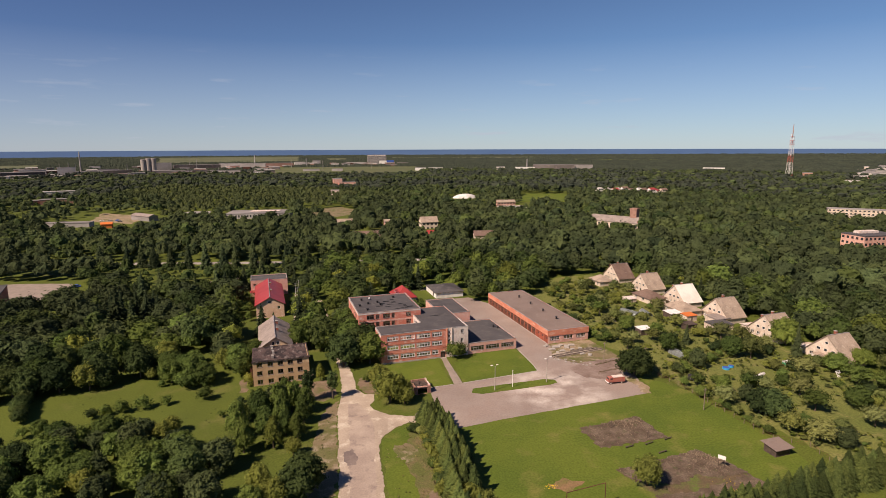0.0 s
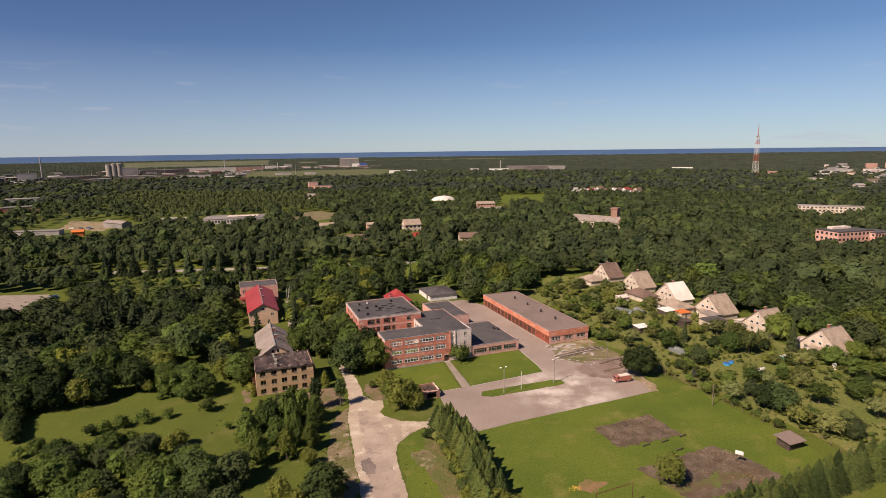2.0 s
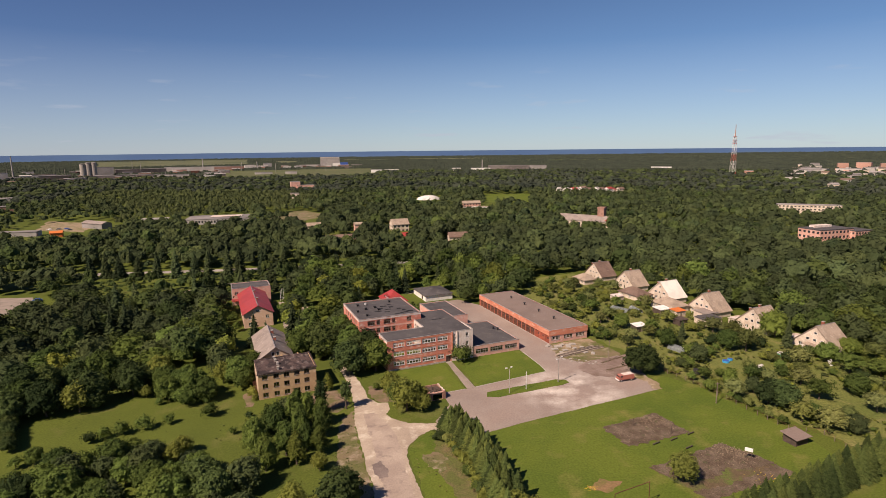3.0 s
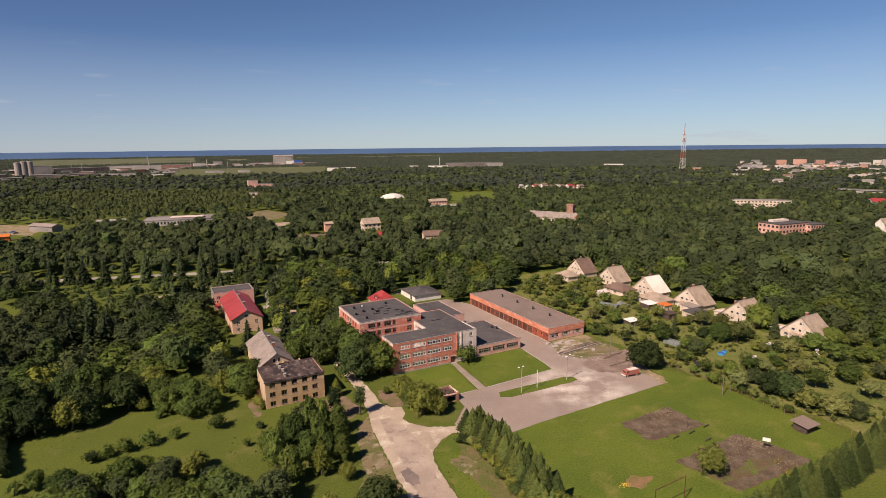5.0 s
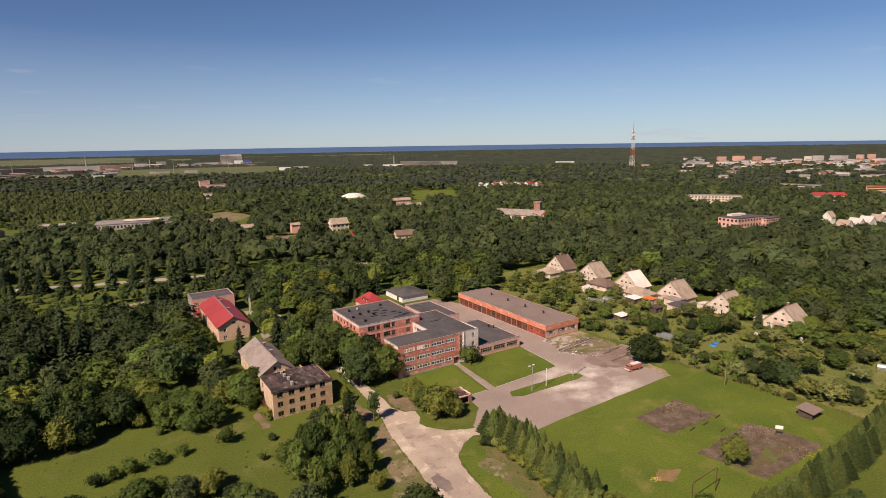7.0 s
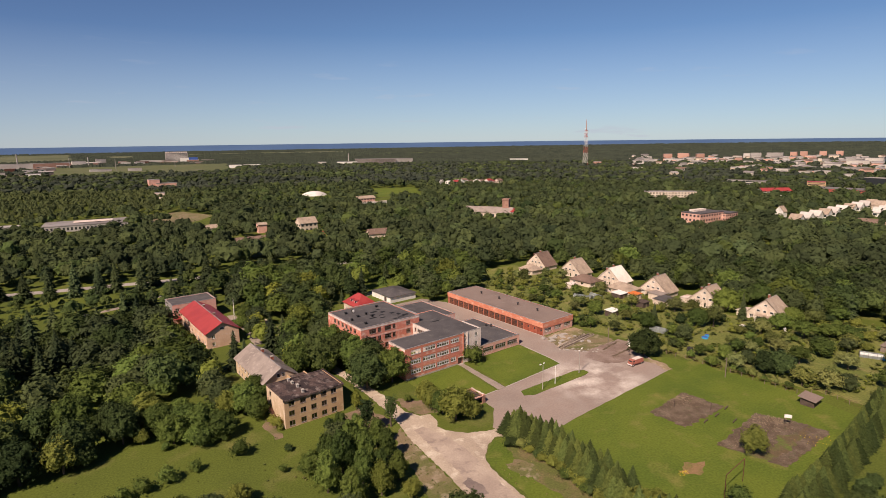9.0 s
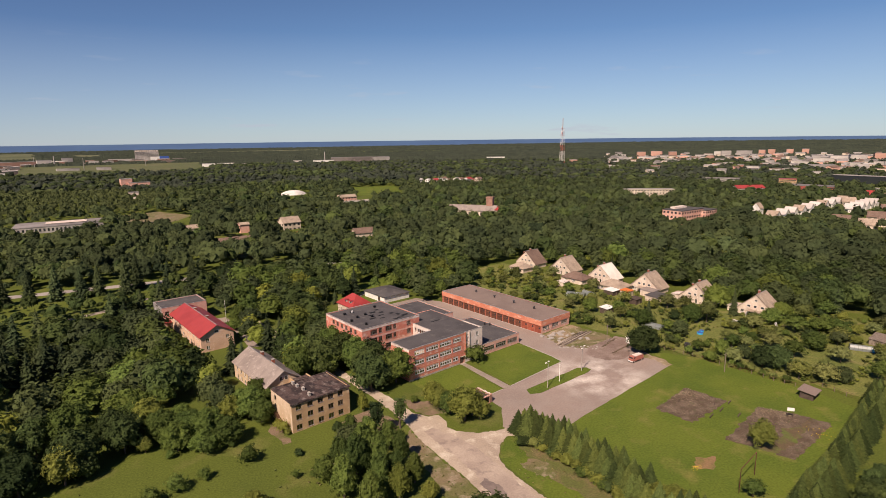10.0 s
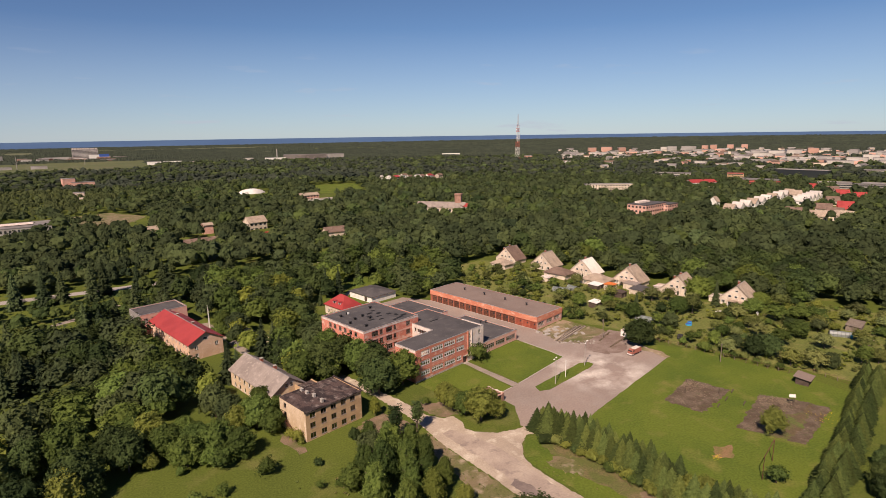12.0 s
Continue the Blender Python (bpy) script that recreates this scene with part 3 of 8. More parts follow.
CENTRE = (-40.0, 20.0)
bm = bmesh.new()
radii = [0, 60, 120, 200, 300, 450, 700, 1100, 1700, 2500, 2900, 3300, 3700, 4100, 4400, 4650]
rings = []
for r in radii:
    if r == 0:
        rings.append([bm.verts.new((*CENTRE, 0))])
        continue
    rings.append([bm.verts.new((CENTRE[0] + r * math.cos(2 * math.pi * k / 96), CENTRE[1] + r * math.sin(2 * math.pi * k / 96), ground_height(CENTRE[0] + r * math.cos(2 * math.pi * k / 96), CENTRE[1] + r * math.sin(2 * math.pi * k / 96)))) for k in range(96)])
for a, b in zip(rings, rings[1:]):
    for k in range(96):
        j = (k + 1) % 96
        if len(a) == 1:
            bm.faces.new((a[0], b[k], b[j]))
        else:
            bm.faces.new((a[k], b[k], b[j], a[j]))
ground = new("ground", mesh_of(bm, M_GROUND, "ground"))
tagged(ground, "green meadow grass and woodland floor reaching the coast", "ground", "", "structure")

bm = bmesh.new()
prev = None
for r, z in ((4600, 1.5), (4700, 19.0), (4800, 36.0), (4890, 49.6)):
    ring = [bm.verts.new((CENTRE[0] + r * math.cos(2 * math.pi * k / 160), CENTRE[1] + r * math.sin(2 * math.pi * k / 160), z)) for k in range(160)]
    if prev:
        for k in range(160):
            j = (k + 1) % 160
            bm.faces.new((prev[k], ring[k], ring[j], prev[j]))
    prev = ring
tagged(new("water", mesh_of(bm, M_SEA, "water")), "deep blue strip of sea at the horizon", "sea", "", "structure")

ROAD_L = [(-64, 262), (-52, 226), (-44, 200), (-39.8, 189.1), (-35.2, 174.1), (-33.1, 165.1), (-31.7, 157.6), (-31.1, 152.0), (-30.8, 146), (-29.2, 138.0), (-27.2, 129), (-26.6, 124), (-25.0, 118), (-23.2, 106), (-19, 88), (-13, 64), (-5, 32)]
ROAD_R = [(4, 32), (-4, 64), (-10.5, 88), (-13.4, 107.2), (-14.9, 115.6), (-16.4, 123.0), (-17.1, 128.6), (-16.5, 132.6), (-14.1, 136.7), (-10.6, 139.9), (-4, 139), (-4.5, 145), (-9.8, 143.4), (-16.5, 144.5), (-21.0, 147.5), (-22.4, 150.3), (-21.3, 153.1), (-21.8, 157.2), (-24.9, 157.5), (-27.8, 160.9), (-29.8, 169.5),
          (-36.2, 187.5), (-40.5, 200), (-48.5, 227), (-60.5, 263)]
sheet("road", ROAD_L + ROAD_R, 0.03, M_ROAD, "pale dusty gravel road, worn and patched", "road", jitter=0.22, step=0.7)
sheet("road_surface", [(-28.6, 150.5), (-26.4, 139), (-24.4, 129), (-24.8, 124.5), (-22.6, 117.2), (-20, 104), (-16, 87), (-9, 62), (-3, 34), (2, 33), (-5.5, 63), (-11.8, 88), (-15.0, 106), (-16.4, 116), (-17.4, 122.5), (-18.2, 129.6), (-19.8, 139), (-22.6, 146.5), (-26, 151.5)], 0.045, M_TRACK,
      "worn brownish asphalt in the middle of the road", "road", jitter=0.3, step=0.9, seed=14)
sheet("road_patch", [(-25.4, 125), (-23.6, 126.4), (-21.6, 123), (-21.4, 119.5), (-23.4, 119.0), (-24.6, 121.6)], 0.06, M_ROADPATCH, "dark patched asphalt in the road", "road", jitter=0.25, step=0.7, seed=15)
sheet("road_verge", [(-31.5, 153), (-34.5, 149), (-34.5, 138), (-33.6, 128), (-35, 119), (-29, 106), (-24, 108), (-26, 122), (-28, 131), (-30, 141)], 0.018, M_VERGE,
      "bare sandy verge beside the road", "verge", jitter=0.6, step=0.9, seed=2)
sheet("dry_grass", [(-28.2, 170.4), (-24, 167), (-19.9, 164.5), (-18.5, 158), (-21.2, 157.7), (-24.5, 158.2), (-27.2, 161.4)], 0.016, M_EARTH, "trodden brown ground under the roadside trees", "soil", jitter=0.6, step=1.0, seed=16)
sheet("bare_ground", [(-47, 163.5), (-43, 166.3), (-38, 168), (-33, 158), (-36, 152.5), (-40, 153), (-44, 158)], 0.016, M_EARTH, "bare trodden soil before the derelict block", "soil", jitter=0.5, step=1.2, seed=3)
sheet("bare_ground", [(-64.5, 172), (-61.8, 165), (-60.8, 159), (-62.6, 158.5), (-65.5, 167)], 0.016, M_EARTH, "bare trodden soil beside the derelict block", "soil", jitter=0.7, step=1.5, seed=4)

YARD = [(60.2, 157.8), (47.2, 153.1), (33.9, 148.4), (21.7, 143.9), (12.2, 140.4), (2.6, 136.6), (-4.0, 136.4), W(1.5, -38), W(9.0, -30.5), W(10.2, -22.8), W(17.7, -22.7), W(21.1, -22.7), W(47.7, -21.2),
        W(48.6, -17), W(50.0, 0), W(50.2, 25.5), W(42.6, 26), W(42.6, 50.5), W(36, 60), W(40, 72), W(58, 72), W(63, 60), W(63.3, 1), W(64.4, -9.8), W(67.6, -19.4), W(74.7, -24), (60.5, 171.5)]
sheet("yard", YARD, 0.035, M_YARD, "worn pinkish asphalt yard with pale patches", "yard", jitter=0.12, step=2.5, seed=5)
sheet("bare_ground", [(45, 181.2), (53.8, 184.4), (62, 187.2), (64.5, 182), (61.5, 175.8), (55, 171.2), (50.7, 168.4), (44.4, 169.2), (41.5, 173.4), (41, 177)], 0.05, M_TRAMPLED, "brown trampled soil at the edge of the yard", "soil", jitter=0.6, step=1.5, seed=6)
sheet("bare_ground", [W(64, 0), W(80, 0), W(80, -4), W(70, -8), W(65, -8)], 0.045, M_SAND, "rubble-strewn soil before the workshop", "soil", jitter=0.6, step=1.5, seed=7)
sheet("rough_ground", [(37.6, 186.7), (37.0, 193), (38.5, 201.2), (46, 202.5), (54.6, 202.1), (59.1, 192.5), (59.8, 186.4), (52, 183.6), (44.8, 181.2)], 0.04, M_VERGE, "brown soil and patchy weeds round the old beams", "soil", jitter=0.7, step=1.2, seed=75)
sheet("lawn", [W(47.5, -21.0), W(21.3, -22.4), W(23.9, -5.8), W(30.9, -0.2), W(49.0, -0.1), W(49.6, -3), W(48.5, -16)], 0.06, M_LAWN, "mown green lawn between school and yard", "lawn", jitter=0.08, seed=8)
sheet("lawn", [W(19.5, -1), W(17.6, -22.4), W(10.2, -22.5), W(8, -19), W(0, -12), W(0, -1)], 0.06, M_LAWN, "mown green lawn before the school", "lawn", jitter=0.1, seed=9)
sheet("footpath", [W(21.0, -0.4), W(22.8, -0.4), W(21.0, -22.6), W(18.2, -22.6)], 0.05, M_PATH, "narrow concrete footpath to the school door", "footpath", jitter=0.08, seed=10)
sheet("lawn", [W(21.2, -30.2), W(22.5, -27.6), W(46.5, -27.9), W(49.4, -29.6), W(49.2, -31.6), W(46.5, -32.2), W(24, -31.8)], 0.13, M_LAWN, "grass island in the asphalt yard", "lawn", jitter=0.15, step=2, seed=11)
FIELD = [(61.5, 160), (45.5, 156.2), (10.5, 143.8), (0, 138.5), W(3, -52), W(8, -105), W(80, -100), W(88, -60), W(77, -33)]
sheet("lawn", FIELD, 0.02, M_LAWN, "wide mown sports field", "lawn", jitter=0.5, step=3, seed=12)
BED_ONE = [(34.2, 136.4), (51.4, 142.8), (55.8, 131.9), (37.4, 126.3)]
BED_TWO = [(38.2, 117.2), (60.4, 125.8), (67.6, 116.4), (60.5, 113.6), (56.0, 115.4), (50.5, 111.6), (41.0, 112.6)]
BED_LOW = [(67.8, 115.9), (69.2, 111.6), (58.0, 107.8), (45.2, 104.4), (43.2, 107.4), (52.0, 108.9), (60.0, 112.2)]
for k, p in enumerate((BED_ONE, BED_TWO, BED_LOW)):
    sheet("dug_bed", p, 0.1, M_SOIL, "square bed of dug brown soil in the grass", "soil bed", jitter=0.5, step=0.7, seed=20 + k)
sheet("overgrown_bed", [(38.4, 116.6), (60.2, 125.2), (69.0, 111.9), (45.4, 104.6)], 0.05, M_OVERGROWN, "half overgrown brown soil between dug strips", "soil", jitter=0.5, step=1.2, seed=24)
sheet("bare_ground", [(21.5, 111.5), (25.5, 114.3), (30, 112.6), (25, 108.8)], 0.03, M_CLAY, "small bare patch in the field", "soil", jitter=0.6, step=1.2, seed=23)
# dry stalks and clods on the dug beds
for k, (x0, x1, y0, y1, num) in enumerate(((34, 56, 126, 143, 620), (38, 69, 104, 126, 820))):
    q = np.random.default_rng(80 + k)
    heap = ((48.5, 139.8), (62.5, 122.0))[k]
    sx = np.concatenate([q.uniform(x0, x1, num // 2), q.normal(heap[0], 3.2, num)])
    sy = np.concatenate([q.uniform(y0, y1, num // 2), q.normal(heap[1], 2.4, num)])
    bed = BED_ONE if k == 0 else BED_TWO
    keep = inside(sx, sy, bed)
    sx, sy = sx[keep], sy[keep]
    a, L_ = q.normal(0.4, 0.9, len(sx)), q.uniform(0.25, 0.9, len(sx))
    ca_, sa_ = np.cos(a) * L_, np.sin(a) * L_
    sv = np.stack([np.stack([sx, sy, np.full(len(sx), 0.1)], 1), np.stack([sx + ca_, sy + sa_, q.uniform(0.12, 0.19, len(sx))], 1), np.stack([sx + ca_ - 0.12 * np.sin(a), sy + sa_ + 0.12 * np.cos(a), np.full(len(sx), 0.12)], 1)], 1).reshape(-1, 3)
    tagged(new("dry_stalks", np_mesh("dry_stalks", sv, np.arange(len(sv)).reshape(-1, 3), M_STRAW)), "dry pale stalks strewn over dug soil", "plant litter", "", "stuff")
    cl = bmesh.new()
    for x, y in zip(sx[::4], sy[::4]):
        c = float(q.uniform(0.08, 0.26))
        bmesh.ops.create_icosphere(cl, subdivisions=1, radius=c, matrix=Matrix.Translation((x, y, 0.1)) @ Matrix.Diagonal((1, float(q.uniform(0.6, 1.4)), 0.6, 1)))
    tagged(new("soil_clods", mesh_of(cl, M_SOIL, "soil_clods")), "loose brown clods of dug soil", "soil clods", "", "stuff")
# kerbs along the lawns
for a, b in (((47.7, -21.2), (21.1, -22.65)), ((17.7, -22.65), (10.0, -22.75)), ((48.7, -16), (49.9, -3)), ((47.7, -21.2), (48.7, -16))):
    pa, pb = Vector((*W(*a), 0)), Vector((*W(*b), 0))
    d = pb - pa
    n = int(d.length / 1.0)
    for k in range(n):
        if k == 0:
            kerb = thing("kerb", Matrix.Translation(pa) @ pose(0, 0, 0, 0, 0, math.degrees(math.atan2(d.y, d.x))), "weathered pale concrete kerb", "kerb", "lawn kerbs", "structure")
            km = mesh_of(boxes((0.02, 0.98, -0.11, 0.11, -0.1, 0.14)), M_KERB, "kerb_stone")
        part("kerb_stone", km, None, kerb, m=Matrix.Translation((k * d.length / n, 0, 0)))
# street beyond the wood, and open ground
sheet("drive", [W(-25.6, 62), W(-22.6, 61), W(-19.6, 84), W(-19.2, 104), W(-22.6, 105), W(-23.0, 84)], 0.04, M_PATH, "pale drive beside the red-roofed house", "road", jitter=0.2, step=2, seed=34)
STREET = [(-300, 340), (-210, 346), (-150, 347.5), (-108, 349), (-68, 352), (30, 362), (30, 369), (-68, 359.5), (-108, 356), (-150, 354.5), (-210, 353), (-300, 348)]
sheet("road", STREET, 0.03, M_STREET, "pale asphalt street between trees", "road", jitter=0.1, step=8, seed=30)
sheet("car_park", [(-300, 282), (-228, 297), (-203, 297), (-190, 277), (-197, 264), (-206, 259), (-300, 225)], 0.03, M_PATH, "pale asphalt forecourt", "yard", jitter=0.2, step=6, seed=31)
sheet("footpath", [(-138, 291), (-131, 297), (-121, 303), (-105, 319), (-107.5, 321), (-123, 306), (-133, 300), (-140, 294)], 0.03, M_PATH, "pale curving path through the park", "footpath", jitter=0.3, step=4, seed=34)
sheet("lawn", [W(46, 96), W(86, 99), W(84, 112), W(52, 113)], 0.02, M_LAWN, "open green lawn among trees", "lawn", jitter=1, step=4, seed=32)
sheet("footpath", [W(40, 92), W(52, 98), W(52, 101), W(38, 95)], 0.04, M_PATH, "pale path through the lawn", "footpath", jitter=0.2, seed=33)


def polar(b, d):
    return (d * math.sin(radians(b)), d * math.cos(radians(b)))


FAR_FIELDS = []
for k, (b0, b1, d0, d1, mat, lab) in enumerate(((-17, -2.5, 1500, 2150, M_PLAIN, "flat green field"), (-27, -14, 2850, 4300, M_STUBBLE, "pale green crop field"), (-42, -35.5, 2450, 2900, M_STUBBLE, "pale green crop field"), (-12, -9.5, 3100, 3600, M_STUBBLE, "pale green crop field"),
                                  (7, 11, 2650, 2800, M_STUBBLE, "pale strip of field"), (12, 21, 3000, 3160, M_GROUND, "green strip of field"), (-4, 3, 2500, 2600, M_GROUND, "green strip of field"), (1, 9, 3500, 3900, M_STUBBLE, "pale strip of field"), (3, 14, 1700, 1860, M_GROUND, "flat green field"),
                                  (7.6, 12.4, 760, 890, M_LAWN, "open green pasture"), (-6.5, 1, 3550, 3800, M_STUBBLE, "pale strip of field"))):
    pts = [polar(b0 + (b1 - b0) * i / 8, d0) for i in range(9)] + [polar(b1 - (b1 - b0) * i / 8, d1) for i in range(9)]
    FAR_FIELDS.append(pts)
    bmf = bmesh.new()
    slab(bmf, [(x, y, ground_height(x, y) + (0.3 if d1 < 2500 else 2.0)) for x, y in pts], 3.0)
    tagged(new("field", mesh_of(bmf, mat, "field")), lab + " among the woods", "field", "", "structure")


# ---- school ----
school = thing("school_building", plan_pose(), "long red brick school with flat dark roofs and white-framed windows", "school")
ROWS_A = ((1.55, 3.1), (4.75, 6.35), (7.95, 9.55))
wa = [(s0, s1, z0, z1, n) for z0, z1 in ROWS_A for s0, s1, n in ((2.1, 6.0, 4), (6.7, 11.8, 5), (12.3, 17.3, 5), (17.9, 21.6, 4)) if not (s0 > 17 and z0 < 2)]
wa += [(17.9, 20.2, 1.55, 3.1, 2), (21.0, 22.7, 0.05, 2.35, 0)]
block(school, 0, 23.1, 0, 9.5, 0, 10.4, M_RED, M_BITUMEN, {"front": wa}, sides="front left", transom=0.68, bar=0.22, coping=False, drop=0.08)
# spandrel bands and plinth, a little proud of the brickwork
for z in (3.35, 6.55, 9.75):
    part("band", boxes((0.05, 23.0, -0.03, 0.0, z, z + 0.35)), M_ORANGE, school)
part("plinth", boxes((-0.08, 20.9, -0.08, 0.0, 0, 0.5)), M_CONC, school)
part("door", boxes((21.05, 22.65, 0.2, 0.28, 0.05, 2.3)), M_DARKWOOD, school, "dark entrance door in shadow")
part("canopy", boxes((20.9, 22.8, -0.5, 0.0, 2.45, 2.58)), M_CONC, school)
part("door_step", boxes((20.8, 22.9, -1.0, -0.02, 0.0, 0.12)), M_CONC, school)
# stair bay and pale pier
st = [(0.55, 1.55, z, z + 1.0, 2) for z in (0.9, 2.3, 4.0, 5.5, 7.1, 8.6)]
block(school, 23.1, 31.2, 0, 9.5, 0, 10.6, M_PALE, M_BITUMEN, {"front": st + [(5.3, 6.5, 8.2, 9.6, 2), (5.3, 6.5, 5.0, 6.4, 2), (5.3, 6.5, 1.7, 3.1, 2)]}, sides="front right", transom=0.0, coping=False, drop=0.28)
part("pier", boxes((23.15, 23.5, -0.25, 0.0, 2.8, 10.6)), M_ORANGE, school)
part("pier", boxes((24.9, 25.2, -0.25, 0.0, 0.0, 10.6)), M_PALE, school)
# link behind
block(school, 16.4, 31.2, 9.5, 19.5, 0, 10.4, M_RED, M_BITUMEN, {"left": [(1.0, 1.9, 7.7, 9.2, 1), (2.6, 6.8, 7.7, 9.2, 4), (2.6, 6.8, 4.6, 6.1, 4)]}, sides="left right", mats={"left": M_PALE}, coping=False, drop=0.08)
block(school, 19.3, 31.2, 19.5, 27.6, 0, 10.4, M_RED, M_BITUMEN, {}, sides="right back", coping=False, drop=0.08)
part("roof", boxes((16.5, 31.0, 9.0, 10.0, 10.2, 10.325), (19.0, 31.0, 19.0, 20.0, 10.2, 10.325), (22.6, 23.6, 0.35, 9.2, 10.2, 10.33)), M_BITUMEN, school)
part("coping", boxes((-0.06, 23.1, -0.06, 0.3, 10.4, 10.46), (-0.06, 0.3, 0.3, 9.5, 10.4, 10.46), (0.3, 16.4, 9.2, 9.55, 10.3, 10.46), (16.34, 16.7, 9.55, 19.5, 10.4, 10.46)), M_COPING, school)
part("coping", boxes((23.1, 31.26, -0.06, 0.3, 10.6, 10.66), (30.9, 31.26, 0.3, 9.5, 10.6, 10.66), (30.9, 31.26, 9.5, 27.6, 10.4, 10.46)), M_COPING, school)
part("band", boxes((-0.03, 0.0, 0.05, 9.4, 9.6, 10.35)), M_PALE, school, "pale flaking strip under the eaves")
# four-storey rear block
ROWS_C = (1.2, 4.3, 7.3, 10.2)
wc = [(s0, s1, z, z + 1.6, n) for z in ROWS_C for s0, s1, n in ((3.2, 5.9, 3), (6.5, 7.8, 2), (9.2, 11.8, 3), (12.4, 13.6, 2), (18.0, 19.8, 2))]
wcl = [(s, s + 1.5, z, z + 1.5, 2) for z in ROWS_C for s in (4.5, 7.2, 10.2, 13.0, 16.0, 18.8)]
block(school, -4.3, 19.3, 19.5, 43.3, 0, 12.8, M_RED, M_BITUMEN, {"front": wc, "left": wcl, "back": []}, wmat=M_WOOD, transom=0.6)
for z in (2.95, 6.0, 9.0, 12.1):
    part("band", boxes((-4.25, 19.25, 19.47, 19.5, z, z + 0.55)), M_PALE if z > 12 else M_PINK, school)
part("band", boxes((-4.33, -4.3, 19.55, 43.2, 12.05, 12.7)), M_PALE, school, "pale flashing strip under the eaves")
# lower rear hall and single-storey wing
block(school, 30.0, 42.2, 27.6, 49.8, 0, 7.0, M_PINK, M_BITUMEN, {})
wb = [(s0, s1, 1.15, 2.75, 5) for s0, s1 in ((1.2, 6.2), (7.0, 12.1), (12.9, 17.9))]
block(school, 31.2, 50.0, 0.25, 25.2, 0, 3.95, M_PINK, M_BITUMEN, {"front": wb}, wmat=M_CONC, sides="front right back", transom=0.6)
# roof details
rng = random.Random(5)
for u, v in ((3.1, 38.4), (0.0, 37.8), (1.6, 31.9), (5.4, 32.7), (-2.0, 29.7), (-0.1, 23.5), (12.9, 38.1), (5.9, 29.2)):
    vent = part("vent", boxes((u - 0.3, u + 0.3, v - 0.3, v + 0.3, 12.6, 13.2)), M_PATCH, school)
    part("cowl", boxes((u - 0.45, u + 0.45, v - 0.45, v + 0.45, 13.2, 13.3)), M_PATCH, vent)
for u, v, a, b in ((5.2, 27.6, 2.6, 1.0), (6.9, 30.9, 2.0, 1.2), (9.5, 28.9, 2.2, 0.7), (11.1, 22.2, 1.6, 1.0), (12.9, 22.6, 1.4, 1.0), (14.6, 23.0, 1.4, 1.0), (16.4, 23.8, 2.4, 1.3), (9.0, 33.5, 2.4, 1.2), (11.5, 31.6, 1.8, 1.4), (8.2, 26.0, 2.0, 0.8), (13.6, 28.5, 1.6, 1.2), (11.8, 35.2, 1.4, 1.0), (14.8, 26.0, 1.2, 1.6)):
    part("roof_patch", boxes((u - a / 2, u + a / 2, v - b / 2, v + b / 2, 12.6, 12.64)), M_PATCH, school, "fresh black roofing patch")
part("roof_patch", boxes((2.2, 3.9, 5.8, 7.0, 10.2, 10.24)), M_PATCH, school, "fresh black roofing patch")
part("roof_patch", boxes((17.5, 21.0, 11.0, 11.6, 10.2, 10.24)), M_PATCH, school, "fresh black roofing patch")
part("roof_patch", boxes((8.6, 11.6, 3.4, 4.0, 10.2, 10.24)), M_PATCH, school, "fresh black roofing patch")
part("roof_patch", boxes((22.0, 26.0, 16.0, 16.6, 10.2, 10.36)), M_PATCH, school, "fresh black roofing patch")
part("roof_patch", boxes((11.0, 14.5, 8.0, 8.6, 10.2, 10.24)), M_PATCH, school, "fresh black roofing patch")
part("dish", boxes((2.7, 3.4, 37.6, 37.8, 12.9, 13.6), (3.0, 3.1, 37.7, 37.8, 12.5, 12.9)), M_WHITE, school, "small white aerial dish")
for u, v in ((47.2, 15.2), (48.2, 13.4)):
    tb = bmesh.new()
    tube(tb, (u, v, 3.7), (u, v, 4.6), 0.28)
    tube(tb, (u, v, 4.6), (u, v, 4.8), 0.45, 0.3)
    part("vent", tb, M_DARKMETAL, school)

# ---- workshop hall with garage doors ----
hall = thing("workshop_hall", plan_pose(), "long low workshop hall with orange fascia and garage doors", "workshop")
N_BAY = 17
bay = 57.0 / N_BAY
dl = [(1.0 + k * bay + 0.25, 1.0 + (k + 1) * bay - 0.25, 0.05, 2.95, 0) for k in range(N_BAY)]
X0, X1, Y0, Y1 = 63.2, 80.3, 0.7, 58.8
wf = [(s, s + 3.8, 1.2, 2.7, 6) for s in (1.0, 6.6, 12.0)]
block(hall, X0, X1, Y0, Y1, 0, 5.15, M_BRICK, M_GYMROOF, {"left": dl, "front": wf}, wmat=M_PALE, mats={"front": M_PINK}, roof_label="brown-grey flat roof", drop=0.12)
part("fascia", boxes((X0 - 0.16, X0, Y0 - 0.16, Y1, 3.15, 5.1)), M_ORANGE, hall, "orange painted fascia band")
part("fascia", boxes((X0, X1 + 0.16, Y0 - 0.16, Y0, 2.95, 5.1)), M_ORANGE, hall, "orange painted fascia band")
part("plinth", boxes((X0 - 0.25, X0, Y0, Y1, 0, 0.12)), M_KERB, hall)
dm = [mesh_of(boxes((0, bay - 0.5, 0.15, 0.23, 0, 2.9), (0.2, bay / 2 - 0.35, 0.11, 0.15, 0.2, 2.7), (bay / 2 - 0.15, bay - 0.7, 0.11, 0.15, 0.2, 2.7)), mt, "garage_door") for mt in (M_RUST, M_RUSTRED)]
